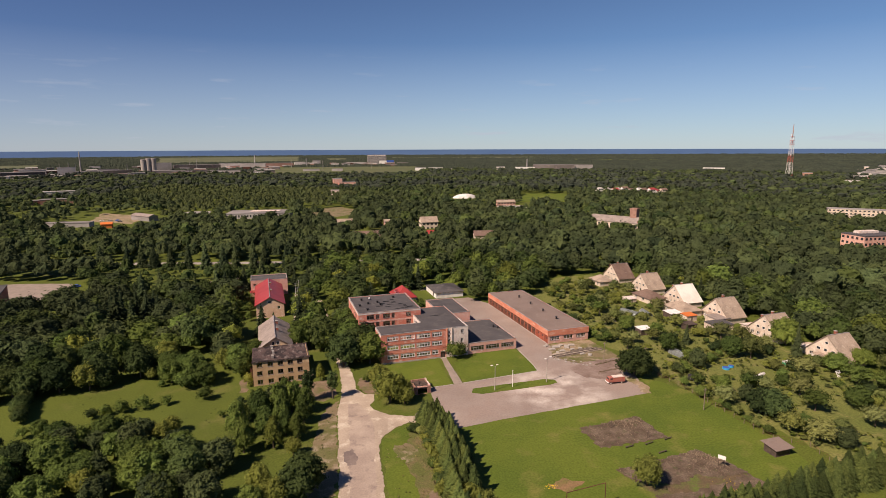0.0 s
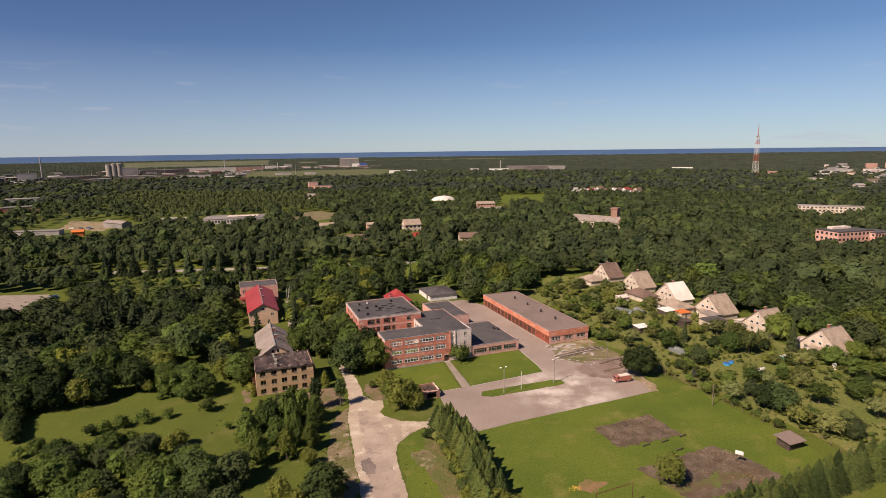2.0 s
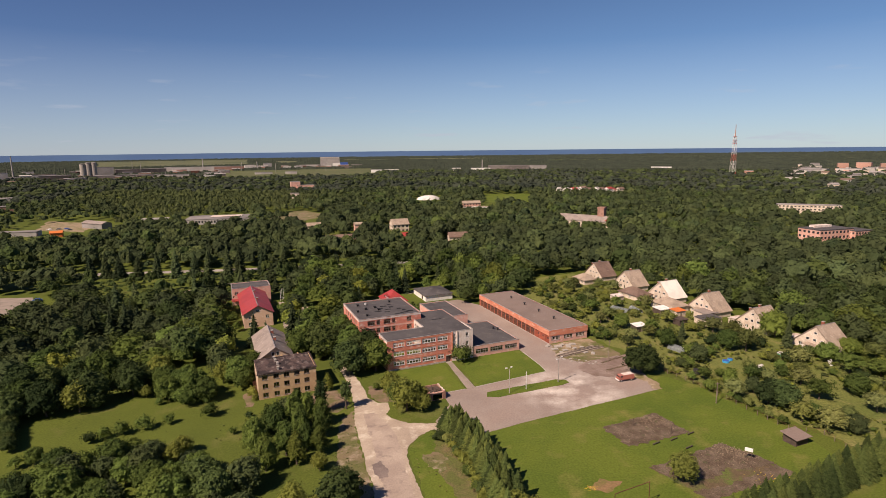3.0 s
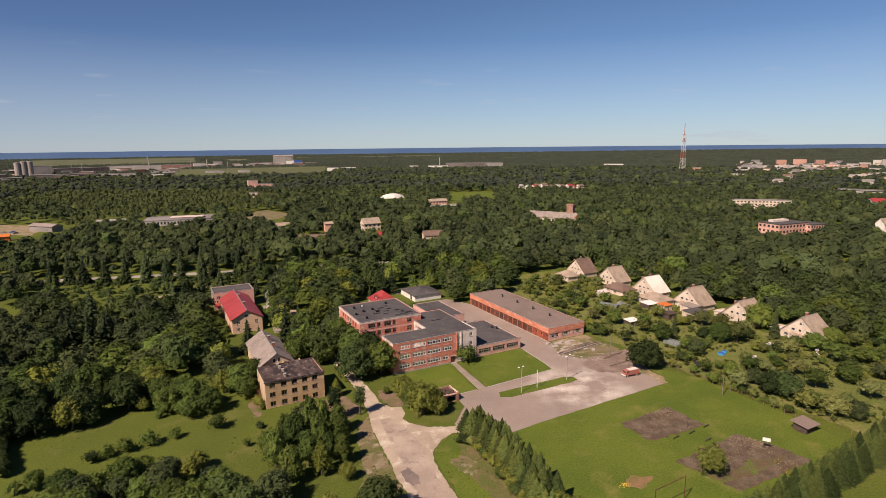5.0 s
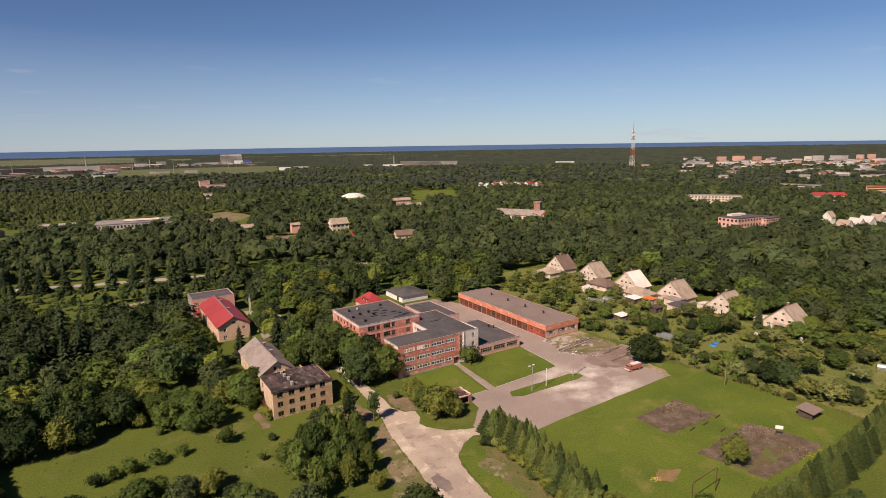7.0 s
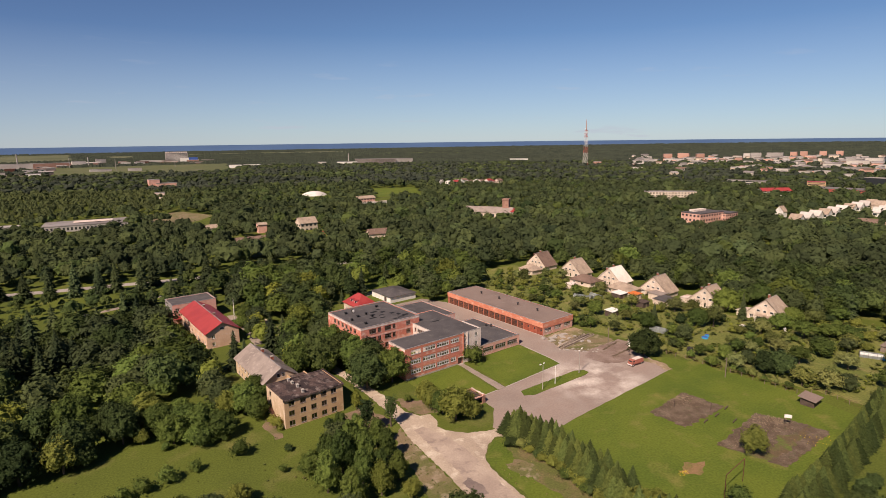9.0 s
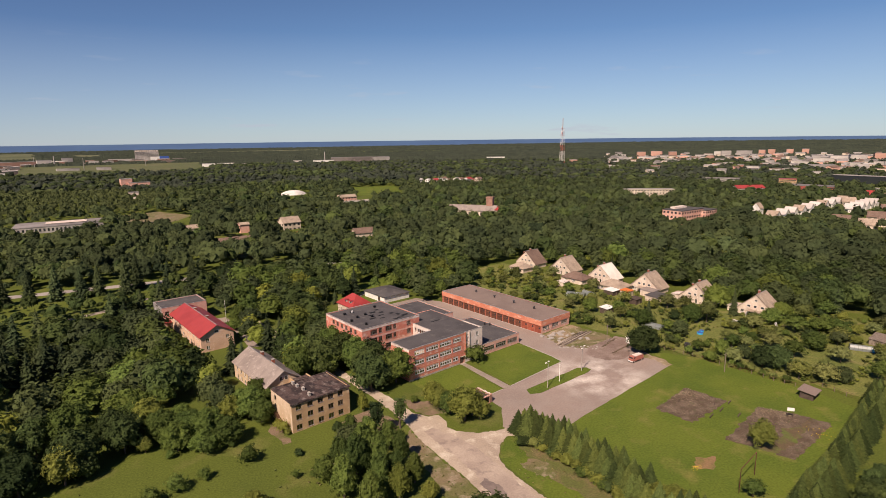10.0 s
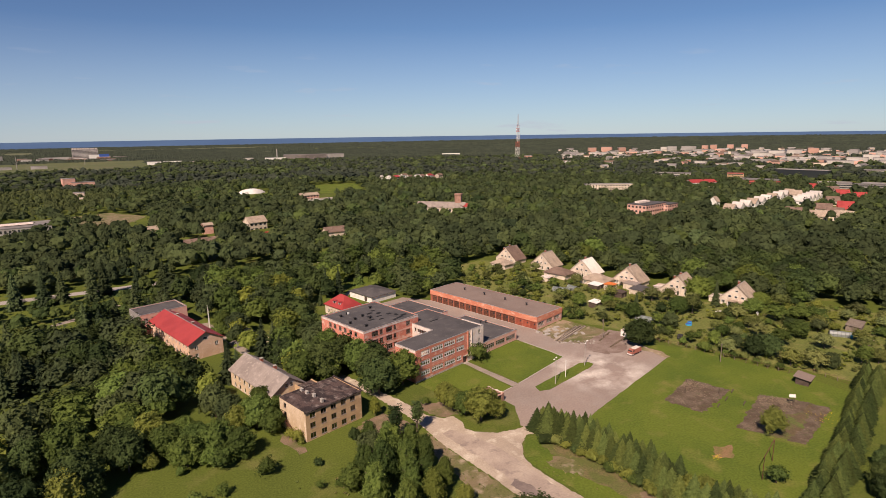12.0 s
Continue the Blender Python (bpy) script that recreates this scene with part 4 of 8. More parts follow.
gm_ = mesh_of(boxes((bay * 0.55, bay * 0.75, 0.09, 0.11, 1.6, 2.3)), M_DARKGLASS, "door_light")
for k, o in enumerate(dl):
    d = part("garage_door", dm[1 if k >= N_BAY - 3 else 0], None, hall, m=side_pose("left", X0, X1, Y0, Y1, o[0], 0.05))
    part("door_light", gm_, None, d)
for v in (47.2, 35.6, 24.2, 13.1):
    tb = bmesh.new()
    tube(tb, (73.4, v, 4.9), (73.4, v, 5.9), 0.3)
    vt = part("vent", tb, M_DARKMETAL, hall)
    tb = bmesh.new()
    tube(tb, (73.4, v, 5.9), (73.4, v, 6.15), 0.55, 0.4)
    part("cowl", tb, M_DARKMETAL, vt)

# ---- derelict ochre block, with the gabled house behind it ----
derelict = thing("derelict_block", plan_pose(), "derelict ochre brick block with open dark windows", "abandoned house")
zf = (0.9, 3.65, 6.35)
wd = [(s - 0.8, s + 0.8, z, z + 1.45, 2) for z in zf for s in (2.0, 5.2, 8.2, 11.2, 14.1)]
block(derelict, -41.0, -24.1, -4.8, 7.6, -0.4, 8.0, M_YELLOW, M_MOSSROOF, {"front": wd, "left": [(2.0, 3.2, 6.2, 7.6, 1), (2.0, 3.2, 3.4, 5.2, 1)], "right": [(5, 6.2, 3.5, 5, 1)]}, wmat=M_WOOD, bar=0.12, coping=False, drop=0.06, mats={"left": M_OCHRE})
part("roof_edge", boxes((-41.1, -40.6, -4.79, 7.72, 7.95, 8.07), (-40.6, -24.31, 7.2, 7.72, 7.95, 8.07), (-40.6, -24.31, -4.79, -4.4, 7.95, 8.07)), M_MOSSROOF, derelict)
part("cornice", boxes((-41.3, -23.8, -5.1, -4.8, 7.7, 8.06)), M_MOSSROOF, derelict)
part("parapet", boxes((-24.3, -23.95, -4.8, 7.8, 8.06, 8.3)), M_MOSSROOF, derelict)
for u, v, h in ((-35.1, 6.4, 0.8), (-35.0, 4.0, 0.8), (-34.7, 1.1, 0.9), (-35.0, -3.0, 1.0)):
    c = part("chimney", boxes((u - 0.3, u + 0.3, v - 0.45, v + 0.45, 7.7, 7.8 + h)), M_CONC, derelict)
    part("cap", boxes((u - 0.36, u + 0.36, v - 0.52, v + 0.52, 7.8 + h, 7.88 + h)), M_CONC, c)
stair = part("outside_stair", boxes(*[(-42.0, -41.0, 4.6 - 0.3 * k, 4.9 - 0.3 * k, 3.2 - 0.19 * k, 3.25 - 0.19 * k) for k in range(18)]), M_RUST, derelict, "rusty outside stair")
part("railing", boxes(*[(-42.03, -41.98, 4.7 - 0.6 * k, 4.75 - 0.6 * k, 3.2 - 0.38 * k, 4.1 - 0.38 * k) for k in range(9)]), M_RUST, stair)
block(derelict, -32.0, -26.5, 7.6, 15.4, -0.4, 5.7, M_YELLOW, M_MOSSROOF, {}, sides="left right", coping=False)
grey = thing("gabled_house", plan_pose(-33.7, 15.4, -0.4, 90), "ochre house with a long grey corrugated gable roof", "house")
gable(grey, 25.2, 10.4, 5.6, 9.0, M_OCHRE, M_SLATE, over=0.6,
      wins=[("far", s, s + 1.2, 3.2, 4.7, 1) for s in (2, 5, 8, 11, 14, 17, 20, 22.8)] + [("far", s, s + 1.2, 0.6, 2.1, 1) for s in (2, 5, 8, 11, 14, 17, 20, 22.8)] +
           [("west", 3.9, 4.9, 6.1, 7.4, 1), ("west", 5.4, 6.4, 6.1, 7.4, 1), ("west", 1.5, 2.6, 3.4, 4.9, 2)], chimney=((9, -0.9, 0.5), (17, -0.9, 0.5)))

# ---- red-roofed house and the flat-roofed wing behind it ----
redhouse = thing("red_roofed_house", plan_pose(-34.6, 68.2, 0, 90), "long pale house with a bright red gable roof", "house")
gable(redhouse, 36.5, 11.6, 6.0, 9.2, M_PEACH, M_REDROOF, over=0.6,
      wins=[("far", s, s + 1.1, z, z + 1.5, 1) for z in (1.0, 3.9) for s in (2.0, 5.2, 8.4, 11.6, 14.8, 18, 21.2, 24.4, 27.6, 30.8, 33.6)] + [("west", 4.8, 6.4, 6.4, 7.4, 2), ("west", 1.8, 3.0, 3.6, 4.9, 2), ("west", 1.8, 3.0, 0.9, 2.2, 2), ("west", 8.8, 10, 3.6, 4.9, 2)],
      chimney=((12, -0.7, 0.4), (26, -0.7, 0.4)))
flatwing = thing("flat_roofed_house", plan_pose(), "brick house with a grey flat roof and blue side", "house")
block(flatwing, -43.0, -25.5, 107.5, 120, 0, 8.0, M_PINK, M_BITUMEN, {"front": [(1.2, 2.8, 1.4, 3.0, 2), (1.2, 2.8, 5.0, 6.4, 2), (4.0, 5.2, 5.0, 6.4, 2)], "left": [(2, 3.5, 5, 6.4, 2), (6, 7.5, 5, 6.4, 2)]}, mats={"left": M_FARGREY})
part("canopy", boxes((-43.6, -40.6, 103.0, 107.5, 2.9, 3.1)), M_REDROOF, flatwing, "small red canopy roof")
for u in (-43.4, -41.0):
    part("canopy_post", boxes((u, u + 0.15, 103.2, 103.35, 0, 2.9)), M_METAL, flatwing)
for k, (u, v) in enumerate(((-22.5, 94), (-21.5, 97), (-20.5, 100))):
    pb = bmesh.new()
    tube(pb, (0, 0, 0), (0, 0, 8.5), 0.09, 0.05)
    fp = thing("flag_pole", plan_pose(u, v), "bare white flag pole", "flag pole", "flag poles")
    part("pole", pb, M_WHITE, fp)

# ---- small red hipped house, pale garage, ruined hut ----
hiph = thing("hipped_house", plan_pose(), "small pale house with a bright red hipped roof", "house")
block(hiph, 20.8, 30.3, 66.9, 79.4, 0, 4.0, M_HWALL, M_FARGREY, {"left": [(2, 3.2, 1, 2.4, 2), (6, 7.2, 1, 2.4, 2)], "front": [(2, 3.2, 1, 2.4, 2), (6, 7.2, 1, 2.4, 2)]}, coping=False)
hip(hiph, 20.8, 30.3, 66.9, 79.4, 4.0, 8.3, M_REDROOF)
for v in (70.5, 74.0):
    dmr = part("dormer", boxes((21.8, 23.8, v - 0.8, v + 0.8, 5.0, 6.2)), M_WHITE, hiph)
    part("dormer_roof", boxes((21.5, 24.6, v - 1.0, v + 1.0, 6.2, 6.35)), M_REDROOF, dmr)
    part("pane", boxes((21.77, 21.8, v - 0.5, v + 0.5, 5.25, 6.0)), M_DARKGLASS, dmr)
gar = thing("garage_building", plan_pose(), "pale low garage with a dark shallow roof", "garage")
block(gar, 42.4, 56.4, 75.0, 91.5, 0, 2.9, M_WHITE, M_BITUMEN, {"left": [(11, 13, 0.05, 2.2, 0)]}, coping=False)
hip(gar, 42.4, 56.4, 75.0, 91.5, 2.9, 4.6, M_BITUMEN)
part("door", boxes((42.5, 42.58, 78.5, 80.5, 0.05, 2.2)), M_DARKWOOD, gar)
hut = thing("ruined_hut", plan_pose(), "small ruined brick hut with a collapsed roof", "ruin")
block(hut, 4.8, 9.6, -26.2, -20.0, 0, 2.2, M_TOWER, M_DARKWOOD, {"right": [(2.5, 4.0, 0.02, 2.1, 0)], "front": [(0.8, 3.8, 0.02, 2.3, 0)]}, sides="front left right back", coping=False, drop=0.5)
rb_ = random.Random(61)
for k in range(7):
    part("broken_wall_top", boxes((4.8 + 0.66 * k, 5.45 + 0.66 * k, -26.2, -25.9, 2.15, 2.2 + rb_.uniform(0.03, 0.5))), M_PINK, hut)
    part("broken_wall_top", boxes((9.3, 9.6, -25.6 + 0.75 * k, -24.9 + 0.75 * k, 2.15, 2.2 + rb_.uniform(0.03, 0.45))), M_PALE, hut)
for k in range(6):
    part("fallen_rafter", boxes((-0.09, 0.09, 0, rb_.uniform(3.5, 5), 0, 0.16)), M_DARKWOOD, hut, m=pose(rb_.uniform(5.2, 9), -25.8 + k * 0.3, 1.9, rb_.uniform(-18, 12), 0, rb_.uniform(-40, 40)))


# ---- the row of six steep-roofed houses ----
HOUSE_ROOFS = (M_HROOF_A, M_HROOF_B, M_HROOF_C, M_HROOF_B, M_HROOF_B, M_HROOF_B)
HOUSE_LABELS = ("steep brown roof", "steep light brown roof", "steep white sheet roof", "steep sandy roof", "steep sandy roof", "steep weathered sandy roof")
for k, v in enumerate((80.0, 55.2, 30.2, 5.5, -19.3, -44.4)):
    h = thing("steep_house", plan_pose(144.6, v), "cream house with a " + HOUSE_LABELS[k], "house", "row of steep-roofed houses")
    gable(h, 9.4, 14.6, 2.6, 9.2, M_HWALL, HOUSE_ROOFS[k], over=0.45,
          wins=[("west", 1.4, 2.9, 0.8, 2.0, 2), ("west", 4.2, 5.6, 0.8, 2.0, 2), ("west", 7.2, 8.2, 0.1, 2.1, 1), ("west", 10.5, 12.2, 0.6, 2.2, 2), ("west", 4.0, 5.4, 3.5, 4.5, 2), ("west", 6.6, 7.8, 3.5, 4.5, 2), ("west", 9.2, 10.6, 3.5, 4.5, 2), ("west", 6.7, 7.9, 6.2, 7.0, 2)],
          chimney=((4.5, 0.7, 0.9),) if k % 2 else ((4.0, 0.4, 0.8), (0.4, 1.6, -0.4)))
    if k in (4, 5):
        part("side_wing", boxes((0.4, 6.0, 7.32, 11.2, 0, 2.2)), M_HWALL, h)
        wb_ = bmesh.new()
        slab(wb_, [(0.0, 7.3, 2.75), (6.4, 7.3, 2.75), (6.4, 11.6, 2.3), (0.0, 11.6, 2.3)], 0.12)
        part("wing_roof", wb_, M_PALE, h, "pale sheet roof")
    if k in (3, 5):
        part("porch_roof", boxes((-3.2, -0.02, -4.8, 2.5, 2.5, 2.65)), M_HROOF_B, h, "low sandy porch roof")
        for y in (-4.6, 2.2):
            part("porch_post", boxes((-3.1, -2.95, y, y + 0.15, 0, 2.5)), M_WHITE, h)
for (u0, u1, v0, v1, mat, lab) in ((133.5, 142.5, 33.0, 46.0, M_HROOF_A, "brown hipped roof"), (134.0, 143.5, 11.5, 24.5, M_HROOF_B, "cream hipped roof"), (131, 139, 70, 80, M_HROOF_B, "sandy hipped roof")):
    an = thing("annexe", plan_pose(), "low outbuilding with a " + lab, "outbuilding", "house annexes")
    block(an, u0, u1, v0, v1, 0, 2.5, M_HWALL, M_FARGREY, {"left": [(2, 3.4, 0.8, 2.0, 2), (7, 8.4, 0.8, 2.0, 2)]}, coping=False)
    hip(an, u0, u1, v0, v1, 2.5, 5.2, mat)
for (u, v, w, d, h, rm, lab) in ((104.5, -0.6, 5, 3.6, 2.4, M_WHITE, "white flat roof"), (127.0, 39.5, 5, 4, 2.2, M_PALE, "pale flat roof"), (133.5, 8.0, 5, 4, 2.6, M_ORANGETARP, "orange sheet roof"),
                                 (130.5, 14.0, 6, 5, 2.3, M_WHITE, "white sheet roof"), (125.5, -1.5, 4.5, 3.5, 2.4, M_DARKWOOD, "dark roof"), (137.0, -5.0, 9, 6, 2.4, M_BITUMEN, "dark felt roof"), (142, 1.0, 7, 6, 2.8, M_SLATE, "patched grey roof"),
                                 (145.1, -86.3, 9.5, 4.5, 2.0, M_WOOD, "grey roof"), (127.6, -93.2, 2.0, 1.6, 1.8, M_HWALL, "pale roof")):
    sh = thing("garden_shed", plan_pose(u, v), "small timber garden shed with a " + lab, "shed", "garden sheds")
    part("wall", boxes((-w / 2, w / 2, -d / 2, d / 2, 0, h - 0.15)), M_DARKWOOD if rm in (M_WHITE, M_DARKWOOD) else M_WOOD if v < -80 else M_HWALL, sh)
    rb = bmesh.new()
    slab(rb, [(-w / 2 - 0.3, -d / 2 - 0.3, h), (w / 2 + 0.3, -d / 2 - 0.3, h), (w / 2 + 0.3, d / 2 + 0.3, h + 0.3), (-w / 2 - 0.3, d / 2 + 0.3, h + 0.3)], 0.1)
    part("roof", rb, rm, sh)
    part("door", boxes((-0.4, 0.4, -d / 2 - 0.04, -d / 2, 0, 1.9)), M_WOOD, sh)


def greenhouse(u, v, length, width, turn):
    g = thing("greenhouse", plan_pose(u, v, 0, turn), "low glazed garden greenhouse with pale frame", "greenhouse", "greenhouses")
    n = int(length / 1.2)
    for k in range(n + 1):
        x = k * length / n
        rb = bmesh.new()
        for i in range(6):
            a, b = math.pi * i / 6, math.pi * (i + 1) / 6
            tube(rb, (x, -math.cos(a) * width / 2, math.sin(a) * 1.9), (x, -math.cos(b) * width / 2, math.sin(b) * 1.9), 0.04, n=4)
        part("rib", rb, M_METAL, g)
    for i in range(6):
        a, b = math.pi * i / 6, math.pi * (i + 1) / 6
        pb = bmesh.new()
        slab(pb, [(0, -math.cos(a) * width / 2, math.sin(a) * 1.88), (length, -math.cos(a) * width / 2, math.sin(a) * 1.88), (length, -math.cos(b) * width / 2, math.sin(b) * 1.88), (0, -math.cos(b) * width / 2, math.sin(b) * 1.88)], 0.01)
        part("pane", pb, M_FILM, g)


greenhouse(101.0, -20.8, 7, 3.2, -83)
greenhouse(114.5, 27.6, 8.5, 4, -73)
greenhouse(121, 17, 7, 3, 80)
greenhouse(130.8, -80.7, 7.2, 2.6, -68)

# ---- yard and field things ----
def lamp_post(x, y, turn):
    p = thing("street_lamp", pose(x, y, 0, 0, 0, turn), "tall grey concrete lamp post with a bracket lamp", "street lamp", "yard lamps")
    b = bmesh.new()
    tube(b, (0, 0, 0), (0, 0, 7.6), 0.14, 0.09)
    part("pole", b, M_CONC, p)
    b = bmesh.new()
    tube(b, (0, 0, 7.5), (-0.9, 0, 8.2), 0.04)
    arm = part("arm", b, M_METAL, p)
    part("lamp_head", boxes((-1.5, -0.8, -0.16, 0.16, 8.15, 8.32)), M_WHITE, arm)
    b = bmesh.new()
    tube(b, (0, 0, 7.5), (0.7, 0.5, 8.0), 0.04)
    arm = part("arm", b, M_METAL, p)
    part("lamp_head", boxes((0.6, 1.2, 0.34, 0.66, 7.95, 8.12)), M_WHITE, arm)


lamp_post(14.3, 159.6, 20)
lamp_post(31.0, 165.8, 200)
wp = thing("white_post", pose(19.9, 161.8, 0), "slim white post standing in the grass island", "post")
b = bmesh.new()
tube(b, (0, 0, 0), (0, 0, 5.6), 0.1, 0.09)
part("pole", b, M_WHITE, wp)
part("cap", boxes((-0.13, 0.13, -0.13, 0.13, 5.6, 5.7)), M_WHITE, wp)
for x, y, h in ((71.5, 146.8, 6.5), (66, 178, 7), (53.2, 181.4, 7.5)):
    up = thing("utility_pole", pose(x, y, 0), "weathered wooden utility pole by the fence", "utility pole", "utility poles")
    b = bmesh.new()
    tube(b, (0, 0, 0), (0, 0, h), 0.14, 0.1)
    part("pole", b, M_WOOD, up)
    part("crossarm", boxes((-0.6, 0.6, -0.05, 0.05, h - 0.6, h - 0.48)), M_WOOD, up)
for x, y in ((42.6, 136.6), (50.4, 131.4)):
    sp = thing("short_post", pose(x, y, 0), "short dark post in the dug bed", "post", "field posts")
    b = bmesh.new()
    tube(b, (0, 0, 0), (0, 0, 2.2), 0.1, 0.09)
    part("pole", b, M_DARKWOOD, sp)


for x, y, a in ((55.3, 130.8, 25), (49.7, 128.5, 25), (44.4, 127.0, 25), (51.5, 124.4, 25)):
    bn = thing("low_bench", pose(x, y, 0, 0, 0, a), "low dark plank bench standing in the grass", "bench", "benches on the field")
    part("plank", boxes((-1.25, 1.25, -0.14, 0.14, 0.38, 0.44)), M_DARKWOOD, bn)
    for bx in (-0.95, 0.95):
        part("leg", boxes((bx - 0.06, bx + 0.06, -0.1, 0.1, 0, 0.38)), M_DARKWOOD, bn)


def goal(xa, xb, height):
    """A bare frame of two uprights and a crossbar."""
    a, c = Vector((*xa, 0)), Vector((*xb, 0))
    g = thing("goal_frame", Matrix.Translation(a), "tall bare rusty steel frame on the field", "goal")
    d, up = c - a, Vector((0, 0, height))
    for nm, p, q in (("upright", Vector(), up), ("upright", d, d + up), ("crossbar", up, d + up)):
        b = bmesh.new()
        tube(b, p, q, 0.08)
        part(nm, b, M_RUST, g)


goal((23.2, 100.5), (31.8, 103.8), 5.5)
sg = thing("sign_board", pose(62.5, 118.1, 0, 0, 0, -38), "white sign board on two dark posts", "sign")
part("board", boxes((-0.85, 0.85, -0.04, 0.04, 2.1, 3.0)), M_WHITE, sg)
for x in (-0.6, 0.6):
    part("post", boxes((x - 0.05, x + 0.05, 0.04, 0.12, 0, 2.9)), M_DARKWOOD, sg)
fs = thing("field_shed", plan_pose(76.8, -85.9), "small dark timber shed with a grey lean-to roof", "shed")
for m, w in ((Matrix.Identity(4), 4.4), (Matrix.Translation((4.4, 3.4, 0)) @ pose(0, 0, 0, 0, 0, 180), 4.4), (Matrix.Translation((0, 3.4, 0)) @ pose(0, 0, 0, 0, 0, -90), 3.4), (Matrix.Translation((4.4, 0, 0)) @ pose(0, 0, 0, 0, 0, 90), 3.4)):
    part("wall", facade(w, 1.9, [], 0.12), M_DARKWOOD, fs, m=m)
rb = bmesh.new()
slab(rb, [(-0.6, -0.6, 2.0), (5.0, -0.6, 2.0), (5.0, 4.0, 2.5), (-0.6, 4.0, 2.5)], 0.12)
part("roof", rb, M_GYMROOF, fs)

# fence along the gardens
FENCE = [(62, 178), (66.3, 171.4), (71, 163.1), (75.7, 148.8), (78.5, 138.7), (81.5, 130.5), (88.6, 127.1), (88.9, 117.1)]
fence = thing("fence", Matrix.Identity(4), "rusty wire-mesh fence on pale posts", "fence")
pm_ = mesh_of(boxes((-0.05, 0.05, -0.05, 0.05, 0, 1.35)), M_WOOD, "post")
for (xa, ya), (xb, yb) in zip(FENCE, FENCE[1:]):
    d = math.dist((xa, ya), (xb, yb))
    n = max(1, round(d / 3.2))
    for k in range(n):
        part("post", pm_, None, fence, m=Matrix.Translation((xa + (xb - xa) * k / n, ya + (yb - ya) * k / n, 0)))
    for z in (0.3, 0.75, 1.2, 1.4):
        b = bmesh.new()
        tube(b, (xa, ya, z), (xb, yb, z), 0.02, n=4)
        part("wire", b, M_RUST, fence)

sheet("gravel", [(55, 168.3), (58.6, 170.2), (61.8, 163.0), (60.9, 157.5), (58.2, 158.3), (58.9, 163.5)], 0.06, M_SAND, "pale gravel spilt along the yard edge", "gravel", jitter=0.4, step=1.0, seed=41)
# truck
truck = thing("lorry", pose(52.4, 165.3, 0, 0, 0, 12) @ Matrix.Diagonal((0.82, 0.82, 0.82, 1)), "old faded red lorry with a boxed load bed", "lorry")
cab = bmesh.new()
box(cab, -3.3, -1.6, -1.1, 1.1, 0.75, 1.75)
vs = box(cab, -3.15, -1.6, -1.05, 1.05, 1.75, 2.55)
for v_ in vs:
    if v_.co.z > 2 and v_.co.x < -3:
        v_.co.x += 0.35
cab_o = part("cab", cab, M_TRUCKRED, truck)
part("windscreen", boxes((-3.2, -3.12, -0.9, 0.9, 1.8, 2.35)), M_DARKGLASS, cab_o)
part("side_window", boxes((-2.7, -1.8, -1.08, -1.06, 1.8, 2.35)), M_DARKGLASS, cab_o)
part("side_window", boxes((-2.7, -1.8, 1.06, 1.08, 1.8, 2.35)), M_DARKGLASS, cab_o)
part("bumper", boxes((-3.6, -3.3, -1.15, 1.15, 0.55, 0.95)), M_WHITE, truck, "white bumper")
part("bonnet", boxes((-3.5, -3.3, -0.8, 0.8, 0.95, 1.6)), M_TRUCKRED, truck)
part("chassis", boxes((-3.3, 3.2, -0.5, 0.5, 0.5, 0.75)), M_DARKMETAL, truck)
bed = part("load_box", boxes((-1.5, 3.3, -1.2, 1.2, 0.8, 1.9), (-1.4, 3.2, -1.1, 1.1, 1.9, 2.5)), M_TRUCKRED, truck)
part("roof_rack", boxes((-1.3, 3.1, -1.0, 1.0, 2.5, 2.56), (-1.3, 3.1, -1.05, -0.95, 2.56, 2.7), (-1.3, 3.1, 0.95, 1.05, 2.56, 2.7)), M_PALE, bed, "sandy roof of the load box")
for x in (-2.5, 2.0):
    for y in (-1.0, 1.0):
        b = bmesh.new()
        tube(b, (x, y - 0.15, 0.5), (x, y + 0.15, 0.5), 0.5, n=16)
        wh = part("wheel", b, M_TYRE, truck)
        b = bmesh.new()
        tube(b, (x, y - 0.17, 0.5), (x, y + 0.17, 0.5), 0.25, n=12)
        part("rim", b, M_PALE, wh)
